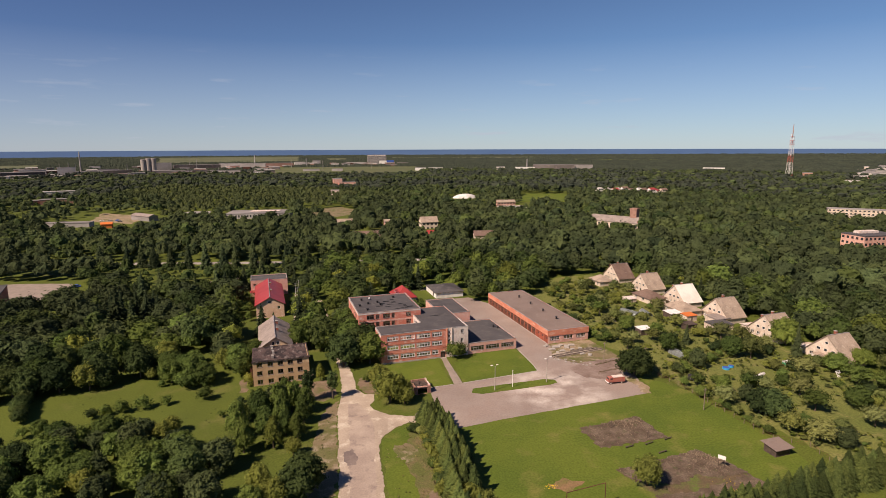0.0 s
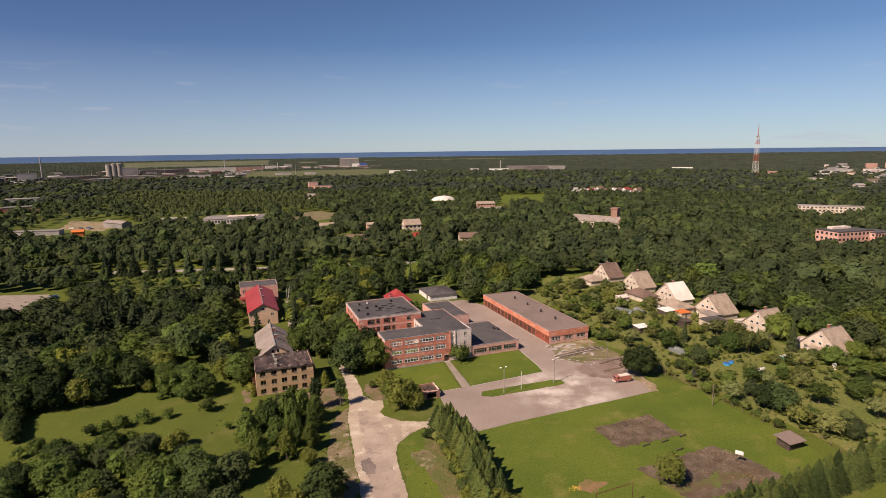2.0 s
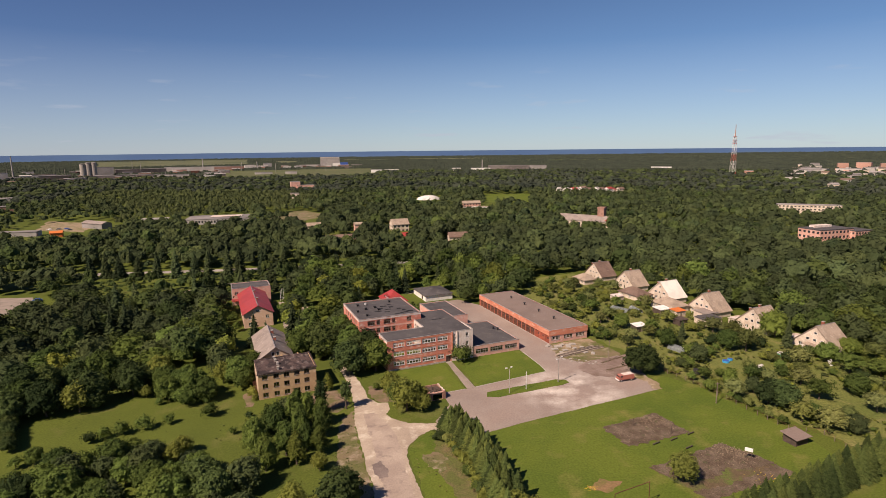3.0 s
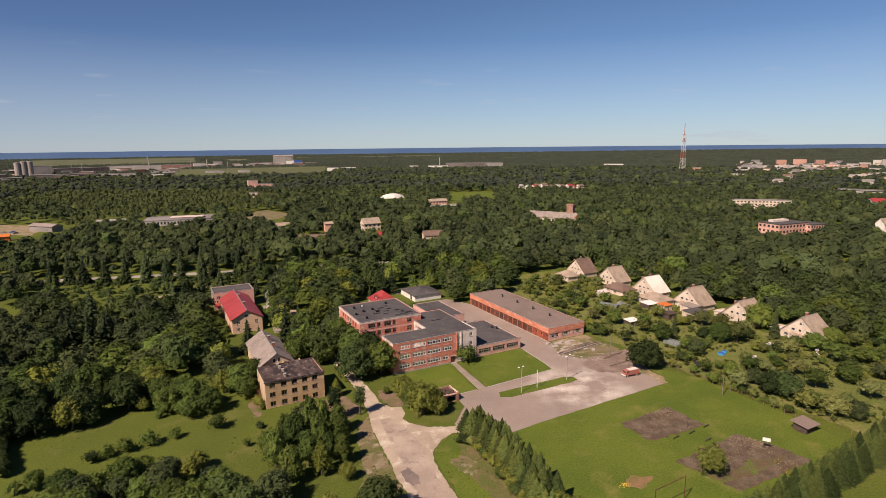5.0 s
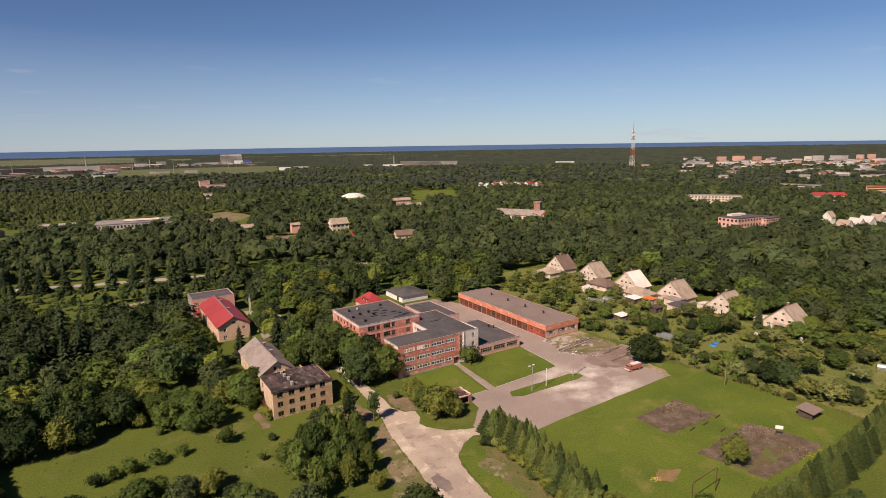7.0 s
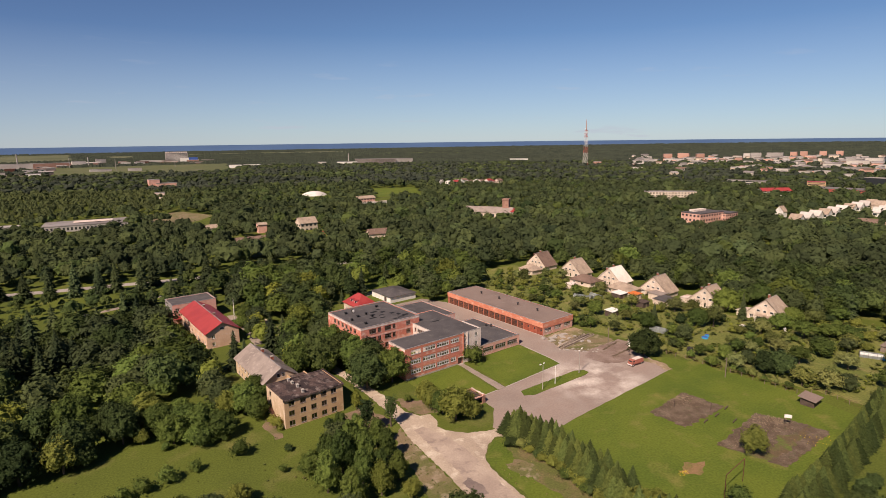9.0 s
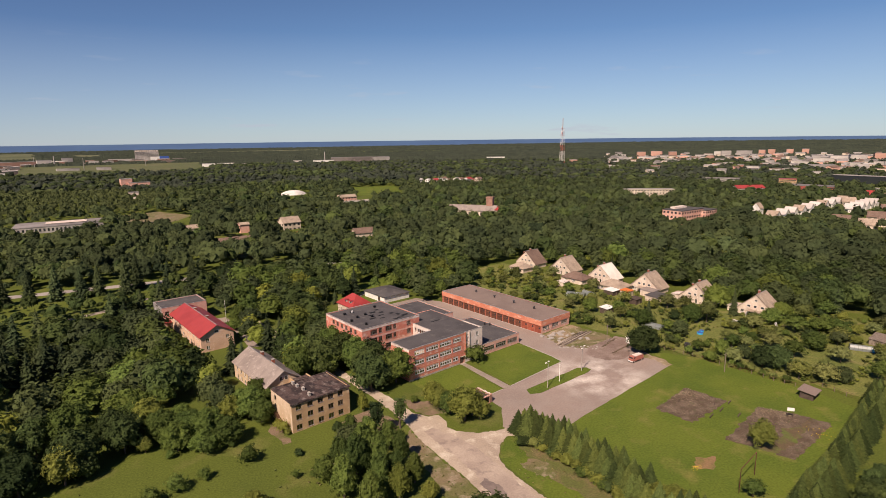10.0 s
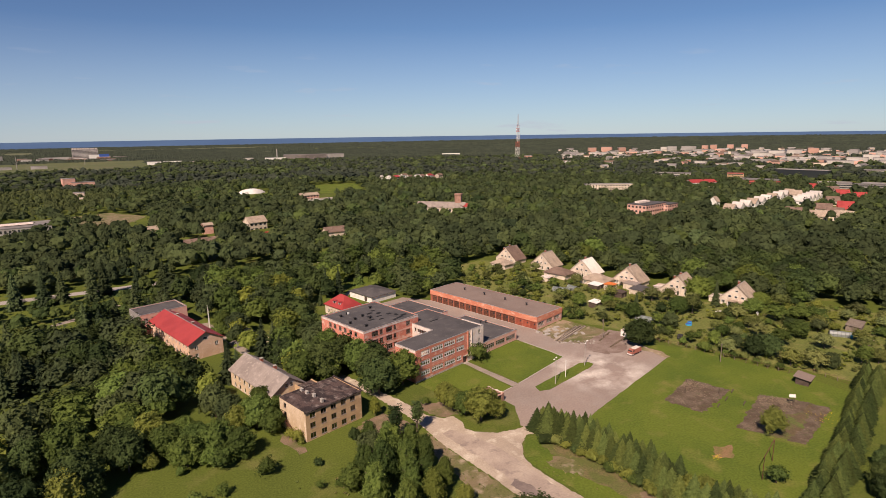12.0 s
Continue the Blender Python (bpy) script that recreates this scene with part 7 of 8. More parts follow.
for u, v, h in ((-42.6, -2.6, 3.6), (-42.8, 0.2, 2.8), (-42.2, -4.4, 1.8)):
    YSHRUB[0].put(*W(u, v), h, h * 0.9, 40 * h)
for x, y, h, w in ((-20.2, 160.0, 7.2, 8.6), (-15.4, 156.2, 6.6, 8.0), (-12.4, 151.0, 6.0, 7.0)):
    YELLOW[0].put(x, y, h, w, 20 * h)
YELLOW[1].put(43.0, 111.0, 7.6, 8.4, 40)
for k, (x, y, h) in enumerate(((-79.2, 122.2, 7), (-72.9, 120.1, 7.5), (-68.1, 120.7, 6.5), (-64.4, 124.3, 6), (-82.9, 133.0, 6), (-76.4, 130.2, 7), (-71.2, 134, 5.5), (-95.8, 122.1, 7), (-89.8, 120.9, 7.5), (-89.5, 127, 6.5),
                               (-97.0, 129.3, 6.5), (-84.5, 125, 6.5), (-108, 131.7, 3.2), (-103, 122, 5), (-110, 125, 4.5))):
    (ORCHARD[1] if k % 5 == 2 else YELLOW[0] if k == 6 else BROAD[(0, 3, 2)[k % 3]]).put(x, y, h, h * rt.uniform(1.05, 1.3), rt.uniform(0, 360))
for k in range(46):
    x, y = rt.uniform(-125, -55), rt.uniform(92, 124)
    h = rt.uniform(4, 8.5)
    (BROAD[1] if x < -92 or k % 4 == 1 else BROAD[k % 4] if k % 5 else YELLOW[k % 2]).put(x, y, h, h * rt.uniform(0.9, 1.25), rt.uniform(0, 360))
# hedges
def line(pts, step):
    out, left = [], 0.0
    for a, c in zip(pts, pts[1:]):
        d = math.dist(a, c)
        while left < d:
            out.append((a[0] + (c[0] - a[0]) * left / d, a[1] + (c[1] - a[1]) * left / d))
            left += step
        left -= d
    return out


for off in (-2.2, 0.0, 2.2):
    for x, y in line([(-4.6 + off * 0.8, 140.6), (-1.5 + off * 0.8, 132), (1.2 + off * 0.8, 121), (2.6 + off * 0.8, 111), (4.6 + off, 100), (9 + off, 88), (16 + off, 76)], 1.7):
        if math.dist((x, y), (6.2, 102.8)) < 4.2:
            continue
        HEDGE[rt.randrange(3)].put(x + rt.uniform(-0.4, 0.4), y + rt.uniform(-0.4, 0.4), rt.uniform(5.8, 8.2), rt.uniform(8.2, 10.5), rt.uniform(0, 360))
for x, y in line([(-8.4, 135), (-4.4, 127), (-2.4, 118), (-1.6, 110), (1, 100)], 1.9):
    (YSHRUB[rt.randrange(2)] if rt.random() < 0.5 else SHRUB[rt.randrange(5)]).put(x + rt.uniform(-1.2, 1.0), y + rt.uniform(-0.8, 0.8), rt.uniform(1.8, 3.4), rt.uniform(2.4, 3.6), rt.uniform(0, 360))
for x, y, h, w in ((4.6, 103.6, 5.6, 6.6), (7.8, 102.2, 5.0, 6.0), (2.4, 106.4, 3.2, 4.2)):
    YELLOW[1].put(x, y, h, w, 30 * x)
for x, y, h in ((41.5, 86.5, 6.5), (46.5, 88.0, 5.5), (50.5, 91.0, 4.5), (38.0, 84.5, 6.0), (44.0, 84.0, 6.5), (55.0, 92.0, 4.0)):
    BROAD[1].put(x, y, h, h * 0.95, 50 * h)
ORCHARD[1].put(24.8, 98.4, 4.4, 5.6, 10)
for off in (0.0, -2.6):
    for x, y in line([(97, 117 + off), (85.5, 112.5 + off), (62, 103.3 + off), (37, 94.5 + off), (22, 89.5 + off)], 2.3):
        HEDGE[rt.choice((2, 2, 3, 3))].put(x + rt.uniform(-0.6, 0.6), y + rt.uniform(-0.6, 0.6), rt.uniform(5.4, 7.6), rt.uniform(8.0, 10.0), rt.uniform(0, 360))
for x, y in line([(-126, 163), (-122.5, 153), (-119, 145.5), (-114, 139)], 2.6):
    BROAD[1].put(x, y, rt.uniform(4.0, 5.0), rt.uniform(4.6, 5.6), rt.uniform(0, 360))
# tall dark spruces by the street
for k in range(13):
    SPRUCE[k % 3].put(-205 + 9.6 * k + rt.uniform(-3.5, 3.5), 333 + 0.6 * k + rt.uniform(-5, 5), rt.uniform(13, 20), rt.uniform(15, 20), rt.uniform(0, 360))

sheet("lawn", [(-16.2, 132.5), (-13.9, 136.3), (-10.4, 139.4), (-6, 138), (0, 124), (3, 108), (9, 90), (-9, 88), (-12.6, 107), (-14.3, 116), (-15.8, 123), (-16.6, 128.6)], 0.012, M_LAWN, "rough grass bank between road and hedge", "grass", jitter=0.4, step=1.0, seed=72)
sheet("dry_bank", [(-9.5, 136), (-5.5, 134.5), (-3.4, 127), (-1.0, 114), (1.6, 100), (-3.5, 99), (-6, 108), (-9, 118), (-10.5, 127)], 0.024, M_DRY, "dry brown grass under the spruce row", "grass", jitter=0.8, step=1.0, seed=73)
sheet("bare_ground", [(-13.3, 128.1), (-9.4, 128.9), (-6.9, 124.1), (-8.9, 120.2), (-11.0, 121.4), (-12.4, 122.6), (-13.4, 125.5)], 0.036, M_VERGE, "pinkish bare soil showing through the bank", "soil", jitter=0.8, step=0.8, seed=76)
sheet("bare_ground", [(-4.6, 109), (-1.2, 110), (0.2, 103), (-3.4, 102)], 0.036, M_EARTH, "bare brown soil beside the spruce row", "soil", jitter=0.5, step=0.8, seed=74)
DRYBANK = [(-15.5, 131), (-10, 136), (-5, 124), (-2.5, 108), (2, 96), (-4, 94), (-11.5, 104), (-14, 116), (-15.8, 124)]
fl = np.random.default_rng(31)
fa, fb = (22.2, 110.8), (62.5, 109.6)
fx = np.concatenate([fa[0] + fl.normal(0, 0.8, 40), fb[0] + fl.normal(0, 2.2, 46)])
fy = np.concatenate([fa[1] + fl.normal(0, 0.5, 40), fb[1] + fl.normal(0, 1.6, 46)])
fv = np.stack([np.stack([fx + dx, fy + dy, np.full(len(fx), z)], 1) for dx, dy, z in ((-0.09, -0.05, 0.12), (0.09, -0.06, 0.17), (0.02, 0.09, 0.2))], 1).reshape(-1, 3)
tagged(new("yellow_flowers", np_mesh("yellow_flowers", fv, np.arange(len(fv)).reshape(-1, 3), M_YFLOWER)), "scattered clumps of yellow flowers in the grass", "flowers", "", "stuff")
# gardens
GARDEN = [W(83, -6), W(83, 56), W(97, 74), W(120, 96), W(143, 96), W(143, -60), W(170, -62), W(176, -130), W(92, -122), W(89, -76), W(84, -62), W(84, -30)]
placed = []
sheet("garden_ground", GARDEN, 0.014, M_GARDEN, "rough olive garden grass between the trees", "grass", jitter=1.0, step=3, seed=71)
BED = ((125, 198, 11.2, 13, 0), (122, 187, 12, 9, 3), (100, 188, 8.3, 9.4, 0), (105, 185, 9.4, 8.7, 0), (83, 177, 7.2, 8.2, 0), (105, 206, 7.1, 9, 1), (79, 192, 7.4, 7.2, 0), (89, 200, 8, 7, 3), (72, 216, 7, 7.4, 0), (71, 227, 6, 8, 1), (91, 161, 5.6, 5.6, 1),
       (70, 201, 5.5, 6, 0), (78, 204, 5.3, 6.4, 1), (60, 202, 4.8, 5.2, 0), (138, 178, 7, 9, 0), (143, 172, 7, 9.6, 0), (155, 171, 7.2, 10, 1))
BED_S = ((115, 172, 6.2, 8, 1), (126, 173, 7, 9.2, 0), (126, 163, 7.4, 10.4, 1), (88, 142, 8.6, 10, 2), (86, 145, 7.6, 9, 2), (102, 146, 7, 8.6, 1), (92, 129, 6.6, 9, 1), (115, 148, 7, 9, 0), (132, 158, 7, 10.6, 1), (112, 137, 6, 8, 1), (88, 134, 6.2, 7.4, 0),
         (86, 152, 5.8, 6.2, 0), (79, 150, 6.4, 7.0, 0), (82, 157, 6.2, 5.6, 0), (77, 163, 5, 5.4, 0), (104, 156, 6, 7.4, 1), (130, 149, 6, 8, 0), (97, 127, 5.8, 7.6, 0))
for k, (x, y, h, w, kind) in enumerate(BED + BED_S):
    (ORCHARD[k % 3] if kind == 1 or (kind == 0 and k % 2) else SPRUCE[k % 3] if kind == 3 else BROAD[1] if kind == 2 else BROAD[(0, 2, 3)[k % 3]]).put(x, y, h, w, rt.uniform(0, 360))
    placed.append((x, y, h))
GLADES = ((92, 174, 7), (99, 171, 8), (87, 160, 4), (86, 149, 5), (108, 150, 9), (113, 139, 10), (73, 205, 7), (95, 120, 6), (80, 222, 7), (100, 142, 6), (69, 186, 7), (60, 198, 6), (83, 240, 5), (68, 232, 5))
HARD = [(W(104.5, -0.6), 4.2), (W(127, 39.5), 4.5), (W(133.5, 8), 4), (W(130.5, 14), 5), (W(125.5, -1.5), 4), (W(137, -5), 6), (W(142, 1), 5), (W(101.4, -24), 4), (W(116, 23.5), 5), (W(138, 39.5), 9), (W(138.5, 18), 9), (W(135, 75), 8), (W(142, -33), 6), (W(145.1, -86.3), 5.5), (W(127.6, -93.2), 3), (W(121, 20), 4), (W(132, -84), 5)]
tries = 0
while len(placed) < 300 and tries < 9000:
    tries += 1
    x, y = rt.uniform(50, 190), rt.uniform(85, 300)
    if not inside(np.array([x]), np.array([y]), GARDEN)[0]:
        continue
    if any(math.dist((x, y), g[:2]) < g[2] for g in GLADES) or any(math.dist((x, y), c) < r + 0.5 for c, r in HARD):
        continue
    big = rt.random()
    h = rt.uniform(1.2, 2.2) if big < 0.2 else rt.uniform(2.2, 3.8) if big < 0.72 else rt.uniform(3.8, 5.8)
    if any(math.dist((x, y), p[:2]) < 0.34 * (h + p[2]) for p in placed):
        continue
    placed.append((x, y, h))
for k, (x, y, h) in enumerate(placed):
    if h > 4.2 and k >= len(BED + BED_S):
        ORCHARD[k % 3].put(x, y, h * 1.15, h * 1.25, rt.uniform(0, 360))
    elif k < len(BED + BED_S):
        continue
    elif k % 4 == 0:
        YSHRUB[k % 2].put(x, y, h, h * rt.uniform(1.0, 1.4), rt.uniform(0, 360))
    else:
        SHRUB[k % 5].put(x, y, h, h * rt.uniform(1.0, 1.45), rt.uniform(0, 360))
for v in np.arange(-2.0, 60.0, 3.2):
    SHRUB[int(v) % 5].put(*W(82.5 + rt.uniform(0, 1.5), v), rt.uniform(2, 4), rt.uniform(2.6, 4), rt.uniform(0, 360))
for x, y in line(FENCE[1:6], 3.4):
    if rt.random() < 0.75:
        SHRUB[rt.randrange(5)].put(x + rt.uniform(1.2, 2.4), y + rt.uniform(0, 1), rt.uniform(1.5, 3.6), rt.uniform(2.2, 3.6), rt.uniform(0, 360))

und = np.random.default_rng(12)
gx, gy = und.uniform(50, 190, 5200), und.uniform(85, 300, 5200)
gk = inside(gx, gy, GARDEN)
for c, rr in HARD:
    gk &= np.hypot(gx - c[0], gy - c[1]) > rr
for g in GLADES:
    gk &= np.hypot(gx - g[0], gy - g[1]) > g[2] * 0.75
UNDER = [(gx[gk], gy[gk])]

PARK = [(-190, 305), (-162, 274), (-120, 268), (-95, 298), (-78, 322), (-66, 342), (-190, 332)]
# woods
OPEN = [
    [(-320, 20), (-200, 118), (-119.5, 152), (-113.5, 153), (-107, 163), (-96, 168.5), (-84.3, 165.5), (-77, 161.5), (-71.7, 167.5), (-62, 170), (-40, 170), (-39, 190), (-34, 188), (-26, 178), (-22, 181), W(0, -1), W(5, -200)],
    [W(-1, -200), W(-1, 3), W(51, 3), W(52, 62), W(64, 62), W(83, 62), W(97, 76), W(120, 98), W(158, 96), W(158, -60), W(172, -62), W(178, -135), W(160, -200)],
    [W(-5.5, 17), W(-5.5, 45), W(28, 45), W(29, 52), W(44, 52), W(44, 62), W(60, 62), W(60, 0), W(0, 0)],
    [W(-42.5, -7), W(-44.5, 12), W(-45, 43), W(-27, 43), W(-22.5, 9), W(-22.5, -7)],
    [W(-46, 49), W(-50, 58), W(-52, 122), W(-20, 122), W(-20, 95), W(-25, 58), W(-27, 49)],
    [(-135, 196), (-122, 200), (-116, 218), (-125, 226), (-136, 218)],
    [W(8, 44), W(10, 82), W(34, 82), W(44, 60), W(40, 44)],
    [W(13, 64), W(13, 80), W(38, 96), W(46, 96), W(86, 99), W(84, 112), W(52, 113), W(40, 100), W(36, 92), W(56, 92), W(56, 70), W(38, 66)],
    PARK,
    [(-47, 170), (-38, 170), (-38.5, 184), (-45, 182)],
    [(-300, 322), (-210, 328), (-130, 330), (-68, 340), (30, 354), (30, 371), (-68, 363), (-130, 359), (-210, 356), (-300, 351)],
    [(-300, 215), (-300, 290), (-205, 306), (-182, 288), (-182, 262), (-178, 236), (-200, 210)],
    [(-67, 263), (-54, 226), (-46, 200), (-41, 181), (-34.5, 180), (-39, 200), (-47, 227), (-59, 264)],
] + FAR_FIELDS + CLEARINGS


def free(px, py, tree_r):
    ok = np.ones(len(px), bool)
    for poly in OPEN:
        ok &= ~inside(px, py, poly)
    for cx, cy, r, ln in CLEAR:
        dx, dy = CENTRE[0] - cx, CENTRE[1] - cy
        d = math.hypot(dx, dy)
        dx, dy = dx / d, dy / d
        t = np.clip((px - cx) * dx + (py - cy) * dy, 0, ln)
        ok &= np.hypot(px - cx - t * dx, py - cy - t * dy) > np.where(t > r * 0.8, r * 0.75, r) + tree_r * 0.4
    return ok


def scatter(r0, r1, step, b0, b1, seed, jit=0.42):
    r = np.random.default_rng(seed)
    xs = np.arange(-r1, r1, step)
    ys = np.arange(-200, r1, step * 0.87)
    gx, gy = np.meshgrid(xs, ys)
    gx = gx + (np.arange(len(ys)) % 2)[:, None] * step / 2
    px, py = gx.ravel(), gy.ravel()
    d = np.hypot(px, py)
    b = np.degrees(np.arctan2(px, py))
    k = (d > r0) & (d < r1) & (b > b0) & (b < b1)
    px, py = px[k] + r.uniform(-jit, jit, k.sum()) * step, py[k] + r.uniform(-jit, jit, k.sum()) * step
    return px + CENTRE[0], py + CENTRE[1], r


def spread(name, templates, px, py, hs, ws, mat, label, r, zs=None, smooth=False):
    """Many trees as one object."""
    V, F, T, off = [], [], [], 0
    which = r.integers(0, len(templates), len(px))
    for k, (tv, tf) in enumerate(templates):
        s = which == k
        m = int(s.sum())
        if not m:
            continue
        a = r.uniform(0, 2 * math.pi, m)
        c, q = np.cos(a)[:, None], np.sin(a)[:, None]
        x = (tv[None, :, 0] * c - tv[None, :, 1] * q) * ws[s, None] + px[s, None]
        y = (tv[None, :, 0] * q + tv[None, :, 1] * c) * ws[s, None] + py[s, None]
        z = tv[None, :, 2] * hs[s, None] + (0 if zs is None else zs[s, None])
        V.append(np.stack([x, y, z], 2).reshape(-1, 3))
        F.append((tf[None] + (np.arange(m) * len(tv))[:, None, None] + off).reshape(-1, 3))
        T.append(np.repeat(r.random(m), len(tf)))
        off += m * len(tv)
    if V:
        tagged(new(name, np_mesh(name, np.concatenate(V), np.concatenate(F), mat, smooth, np.concatenate(T))), label, "woodland", "", "stuff")


def patches(px, py, r, size):
    """A number from 0 to 1 for each tree, alike among neighbours."""
    f = np.zeros(len(px))
    for k in range(6):
        a, p, w = r.uniform(0, 2 * math.pi), r.uniform(0, 6.28), 2 * math.pi / (size * r.uniform(0.6, 1.8))
        f += np.sin((px * math.cos(a) + py * math.sin(a)) * w + p)
    f = f / 2.2 + r.normal(0, 1.0, len(px))
    return np.argsort(np.argsort(f)) / max(1, len(f))


T_HI = [crown(200 + k, 12 + 3 * (k % 3), 640, 0.041, ICO2, radius=0.5, low=-0.04, bottom=-0.3, taper=(0.0, 0.15, 0.4)[k % 3], loose=1.5, body=0.82, bunch=4, rough=0.09) for k in range(6)]
T_MID = [crown(220 + k, 13, 70, 0.065, ICO2, radius=0.48, low=-0.03, bottom=-0.1, rough=0.1, body=0.93, loose=1.5, taper=(0.0, 0.2, 0.45)[k % 3]) for k in range(6)]
T_LOW = [crown(240 + k, 9, 34, 0.085, ICO1, radius=0.5, low=-0.02, bottom=0.0, rough=0.1, loose=1.5, body=0.92, taper=(0.0, 0.3, 0.5)[k % 3]) for k in range(6)]
T_FARTREE = [crown(250 + k, 5, 9, 0.14, ICO_S, radius=0.52, low=0.0, bottom=-0.2, rough=0.12) for k in range(6)]
ICO0 = (np.array([[1, 0, 0], [-1, 0, 0], [0, 1, 0], [0, -1, 0], [0, 0, 1.0]]), np.array([[0, 2, 4], [2, 1, 4], [1, 3, 4], [3, 0, 4]]))
r0_ = np.random.default_rng(260)
T_FAR = []
for k in range(4):
    cv, cf = ICO0
    tv, tf, o = [], [], 0
    for j in range(4):
        c = np.array([r0_.uniform(-0.35, 0.35), r0_.uniform(-0.35, 0.35), 0])
        tv.append(cv * [r0_.uniform(0.25, 0.4), r0_.uniform(0.25, 0.4), r0_.uniform(0.75, 1.0)] + c)
        tf.append(cf + o)
        o += 5
    T_FAR.append((np.concatenate(tv), np.concatenate(tf)))
S_MID = [spruce(270 + k, 20, 14, 0.23) for k in range(3)]

B0, B1 = -41, 67
gx, gy = UNDER[0]
gh = und.uniform(0.4, 1.9, len(gx))
T_TUFT = [crown(280 + k, 4, 22, 0.2, ICO_S, radius=0.5, low=-0.1, loose=2.0, body=0.5) for k in range(3)]
M_DRYLEAF = leaf_material("dry_grass_tufts", (0.13, 0.125, 0.045), (0.19, 0.165, 0.07), (0.26, 0.22, 0.11), trans=0.3)
q_ = np.random.default_rng(91)
for poly, num, lo, hi, mat, lab in ((DRYBANK, 120, 0.12, 0.35, M_DRYLEAF, "tufts of dry brown grass beside the hedge"),
                                    ([(-125, 130), (-60, 128), (-62, 166), (-96, 166), (-118, 150)], 36, 0.15, 0.5, M_SHRUB, "tufts of taller grass in the meadow"),
                                    ([(-38, 108), (-33, 150), (-31.5, 150), (-28, 120), (-25, 108)], 150, 0.12, 0.35, M_SHRUB, "tufts of grass along the road"),
                                    ([(-58, 146), (-50, 147), (-52, 137), (-60, 138)], 26, 0.4, 1.2, M_DRYLEAF, "heap of cut grass and weeds")):
    ax, ay = np.array(poly).T
    tx, ty = q_.uniform(ax.min(), ax.max(), num * 4), q_.uniform(ay.min(), ay.max(), num * 4)
    kk = np.nonzero(inside(tx, ty, poly))[0][:num]
    th = q_.uniform(lo, hi, len(kk))
    spread("undergrowth", T_TUFT, tx[kk], ty[kk], th, th * 1.8, mat, lab, q_)
half = np.arange(len(gx)) % 2 == 0
spread("undergrowth", T_TUFT, gx[half], gy[half], gh[half], gh[half] * 1.5, M_SHRUB, "tangled green garden undergrowth and weeds", und)
spread("undergrowth", T_TUFT, gx[~half], gy[~half], gh[~half], gh[~half] * 1.5, M_LEAF_Y, "light green garden undergrowth and weeds", und)
# nearest woods: the front ranks one by one, the rest together
px, py, r = scatter(60, 330, 7.7, B0, B1, 1)
k = free(px, py, 3.5)
px, py = px[k], py[k]
dist = np.hypot(px - CENTRE[0], py - CENTRE[1])
near = dist < 178
for x, y in zip(px[near], py[near]):
    h = rt.choice((5.5, 8.0, 9.5, 10.5, 11.5, 12.5)) * rt.uniform(0.9, 1.08)
    BROAD[1 if x < -92 and rt.random() < 0.7 else rt.randrange(4)].put(x, y, h, h * rt.uniform(0.9, 1.15), rt.uniform(0, 360)) if rt.random() > 0.12 else YELLOW[rt.randrange(2)].put(x, y, h * 0.85, h * 0.85, rt.uniform(0, 360))
px, py = px[~near], py[~near]
n = len(px)
hs = r.uniform(8.0, 12.5, n) * r.choice([0.65, 0.9, 1.0, 1.1, 1.2], n)
ws = hs * r.uniform(1.0, 1.35, n)
cls = patches(px, py, r, 45)
# left wood: shade put into darker leaf colours, with more real spruces
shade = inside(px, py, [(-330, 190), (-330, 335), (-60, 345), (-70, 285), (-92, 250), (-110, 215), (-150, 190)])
WOOD = ((0, 0.24, T_HI, M_LEAF, "dense green deciduous wood"), (0.24, 0.54, T_HI, M_FOREST_L, "deep green deciduous wood"), (0.54, 0.81, T_HI, M_LEAF_D, "dense dark green deciduous wood"),
        (0.81, 0.93, T_HI, M_LEAF_Y, "yellow-green trees of the wood"), (0.93, 1.01, S_MID, M_NEEDLE, "dark spruces of the wood"))
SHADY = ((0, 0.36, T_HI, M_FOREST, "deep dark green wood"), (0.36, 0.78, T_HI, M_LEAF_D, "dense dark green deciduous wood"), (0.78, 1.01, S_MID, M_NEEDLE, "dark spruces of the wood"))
DEEP = ((0, 0.4, T_HI, M_FOREST_L, "deep green deciduous wood"), (0.4, 0.62, T_HI, M_FOREST, "deep dark green wood"), (0.62, 0.97, T_HI, M_LEAF_D, "dense dark green deciduous wood"), (0.97, 1.01, T_HI, M_LEAF, "dense green deciduous wood"))
deep = inside(px, py, [(146, 232), (158, 196), (168, 148), (260, 120), (360, 230), (250, 300), (150, 270)]) & ~shade
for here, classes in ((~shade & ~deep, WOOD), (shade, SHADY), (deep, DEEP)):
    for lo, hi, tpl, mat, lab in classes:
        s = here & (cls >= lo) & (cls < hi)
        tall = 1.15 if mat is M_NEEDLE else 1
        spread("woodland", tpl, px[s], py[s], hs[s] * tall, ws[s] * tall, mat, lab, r)
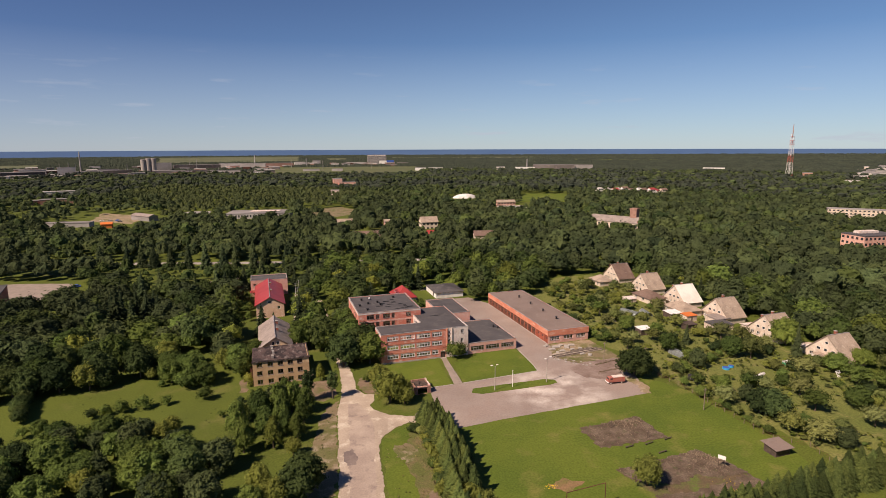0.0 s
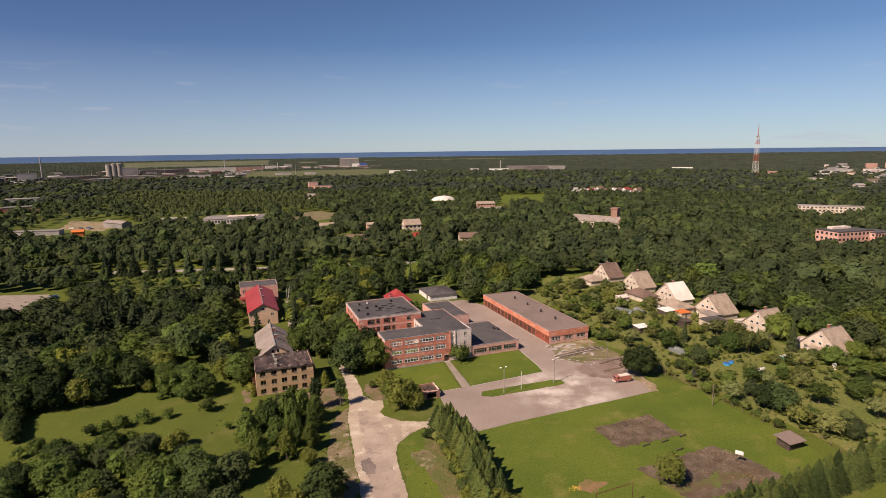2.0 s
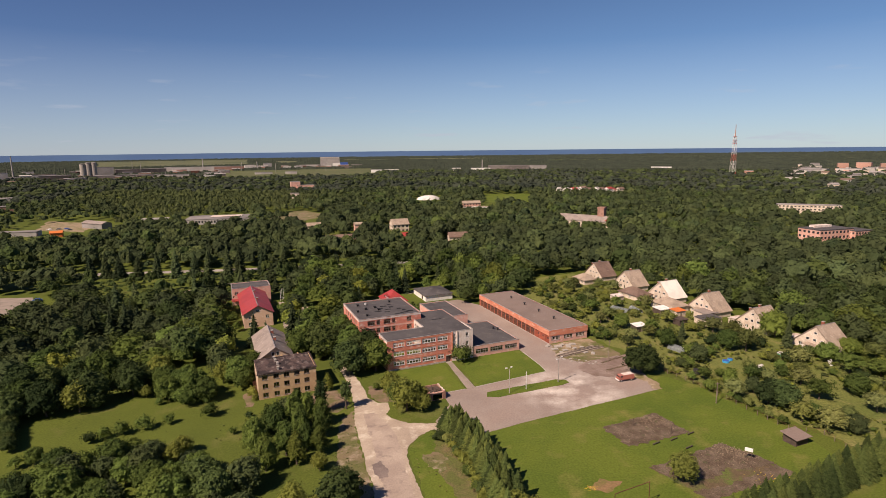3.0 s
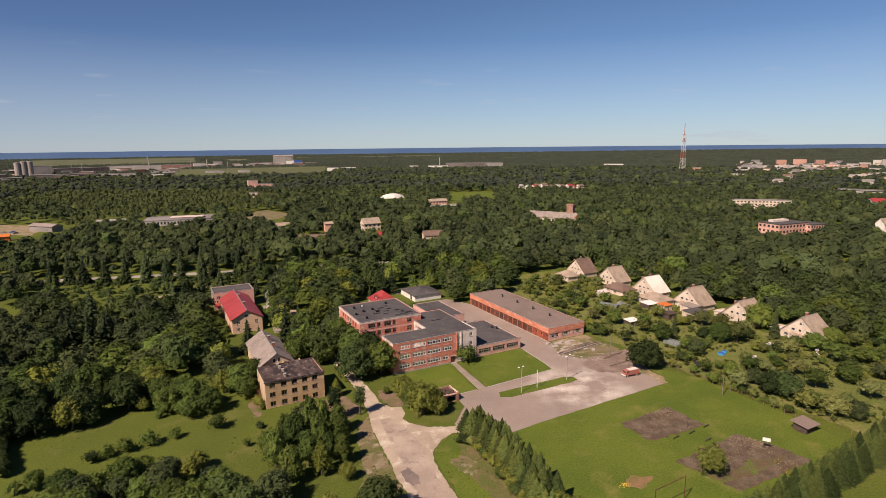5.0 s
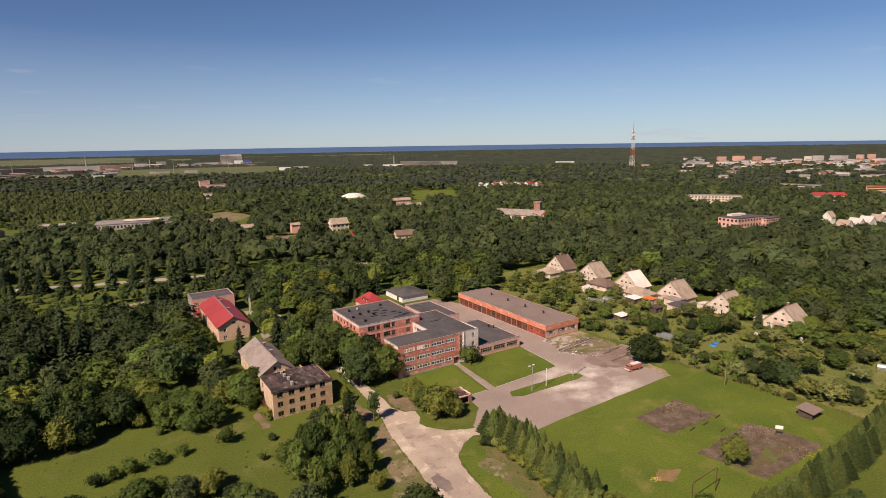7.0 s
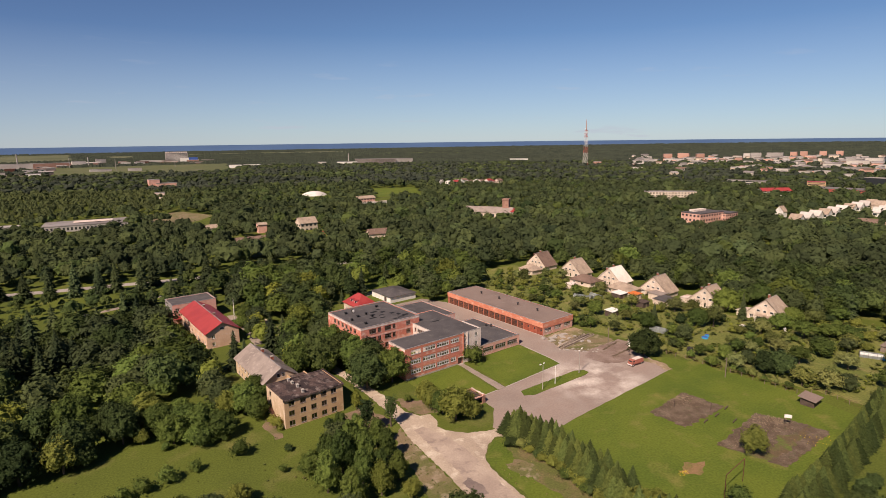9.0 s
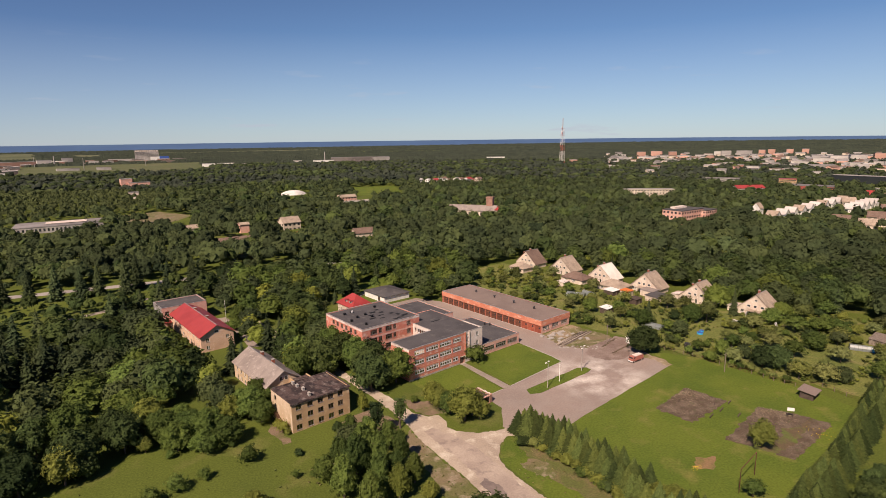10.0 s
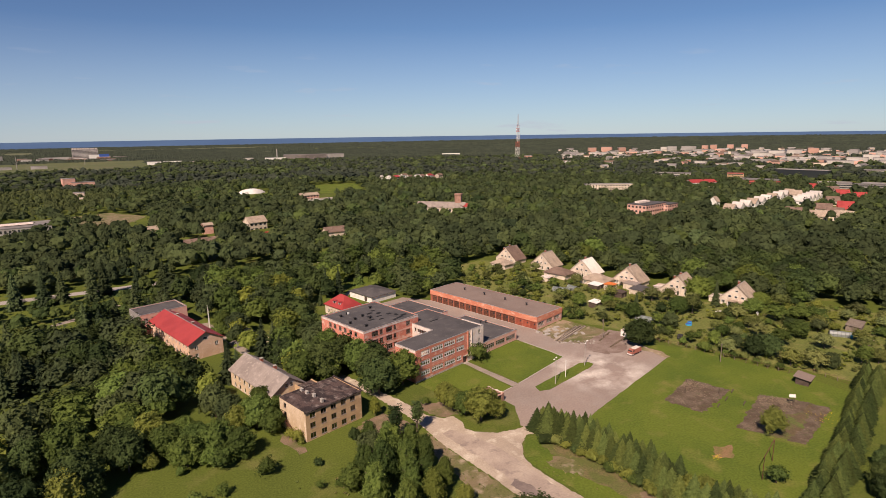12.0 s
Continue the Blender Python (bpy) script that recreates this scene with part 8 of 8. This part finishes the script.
# small trees and bushes of the park, and beside the red-roofed house
for poly, num, lo, hi in ((PARK, 260, 1.6, 4.4), ([W(-52, 58), W(-54, 110), W(-42.5, 103), W(-42, 62)], 40, 2.5, 5.5), ([W(8, 46), W(10, 66), W(36, 64), W(40, 53), W(28, 46)], 50, 2.5, 5.0), ([W(-26, 66), W(-20, 66), W(-20, 95), W(-25, 95)], 12, 3, 5)):
    gx, gy = np.array(poly).T
    qx, qy = r.uniform(gx.min(), gx.max(), 900), r.uniform(gy.min(), gy.max(), 900)
    k = np.nonzero(inside(qx, qy, poly))[0][:num]
    qh = r.uniform(lo, hi, len(k))
    if num > 200:
        qh[::9] *= 2.3
    spread("small_trees", T_HI if num < 100 else T_MID, qx[k], qy[k], qh, qh * r.uniform(0.9, 1.3, len(k)), M_LEAF if num < 100 else M_LEAF_D, "low green trees and bushes of a park", r)
# middle woods
THICKET = [(-300, 525), (-235, 640), (-135, 700), (-120, 811), (-200, 950), (-498, 1020), (-505, 827), (-390, 760), (-300, 640)]
for (ra, rb_, step, tpl, h0, h1, wide, seed) in ((330, 520, 8.4, T_MID, 8.5, 13.5, 1.1, 2), (520, 900, 9.2, T_LOW, 7.5, 13, 1.08, 3), (900, 1700, 11.0, T_FARTREE, 7, 12.5, 1.12, 4)):
    px, py, r = scatter(ra, rb_, step, B0, B1, seed)
    k = free(px, py, 4)
    k &= ~inside(px, py, TOWN_ZONE) | (r.random(len(px)) < 0.45)
    k &= ~inside(px, py, WORKS_ZONE) | (r.random(len(px)) < 0.42)
    k &= ~inside(px, py, OPEN_LEFT) | (r.random(len(px)) < 0.5)
    px, py = px[k], py[k]
    n = len(px)
    hs = r.uniform(h0, h1, n) * r.choice([0.6, 0.85, 1.0, 1.1, 1.25], n)
    ws = hs * wide * r.uniform(0.8, 1.15, n)
    cls = patches(px, py, r, 60 + ra * 0.25)
    young = inside(px, py, THICKET)
    ws = np.where(young, ws * 0.72, ws)
    hs = np.where(young, np.clip(hs, 8.5, 12), hs)
    spread("far_woods", tpl, px[young], py[young], hs[young], ws[young], M_BIRCH, "distant thicket of young birches", r)
    # beyond 900 m the haze-tinted leaf colour replaces the plain forest one
    for lo, hi, tp, mat, lab in ((0, 0.5, tpl, M_HAZEFOREST if ra > 800 else M_FOREST, "distant green mixed wood"), (0.5, 0.82, tpl, M_FOREST if ra > 800 else M_FOREST_L, "distant dark green wood"), (0.82, 0.9, tpl, M_FOREST_L if ra > 800 else M_LEAF_D, "distant bright green trees"), (0.9, 1.01, tpl, M_NEEDLE, "distant dark spruces")):
        s = (cls >= lo) & (cls < hi) & ~young
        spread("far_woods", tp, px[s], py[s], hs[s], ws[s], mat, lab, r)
for ra, rb_, step, w0, w1 in ((1700, 2700, 22, 24, 34), (2700, 4640, 39, 42, 60)):
    px, py, r = scatter(ra, rb_, step, B0, B1, 5)
    k = free(px, py, 4)
    k &= ~inside(px, py, TOWN_ZONE) | (r.random(len(px)) < 0.35)
    k &= ~inside(px, py, WORKS_ZONE) | (r.random(len(px)) < 0.3)
    px, py = px[k], py[k]
    zs = np.array([ground_height(x, y) for x, y in zip(px, py)])
    # farthest trees all carry the haze-tinted colour
    spread("far_woods", T_FAR, px, py, r.uniform(6, 10.5, len(px)), r.uniform(w0, w1, len(px)) * 1.15, M_HAZEFOREST, "distant forest reaching the coast", r, zs)
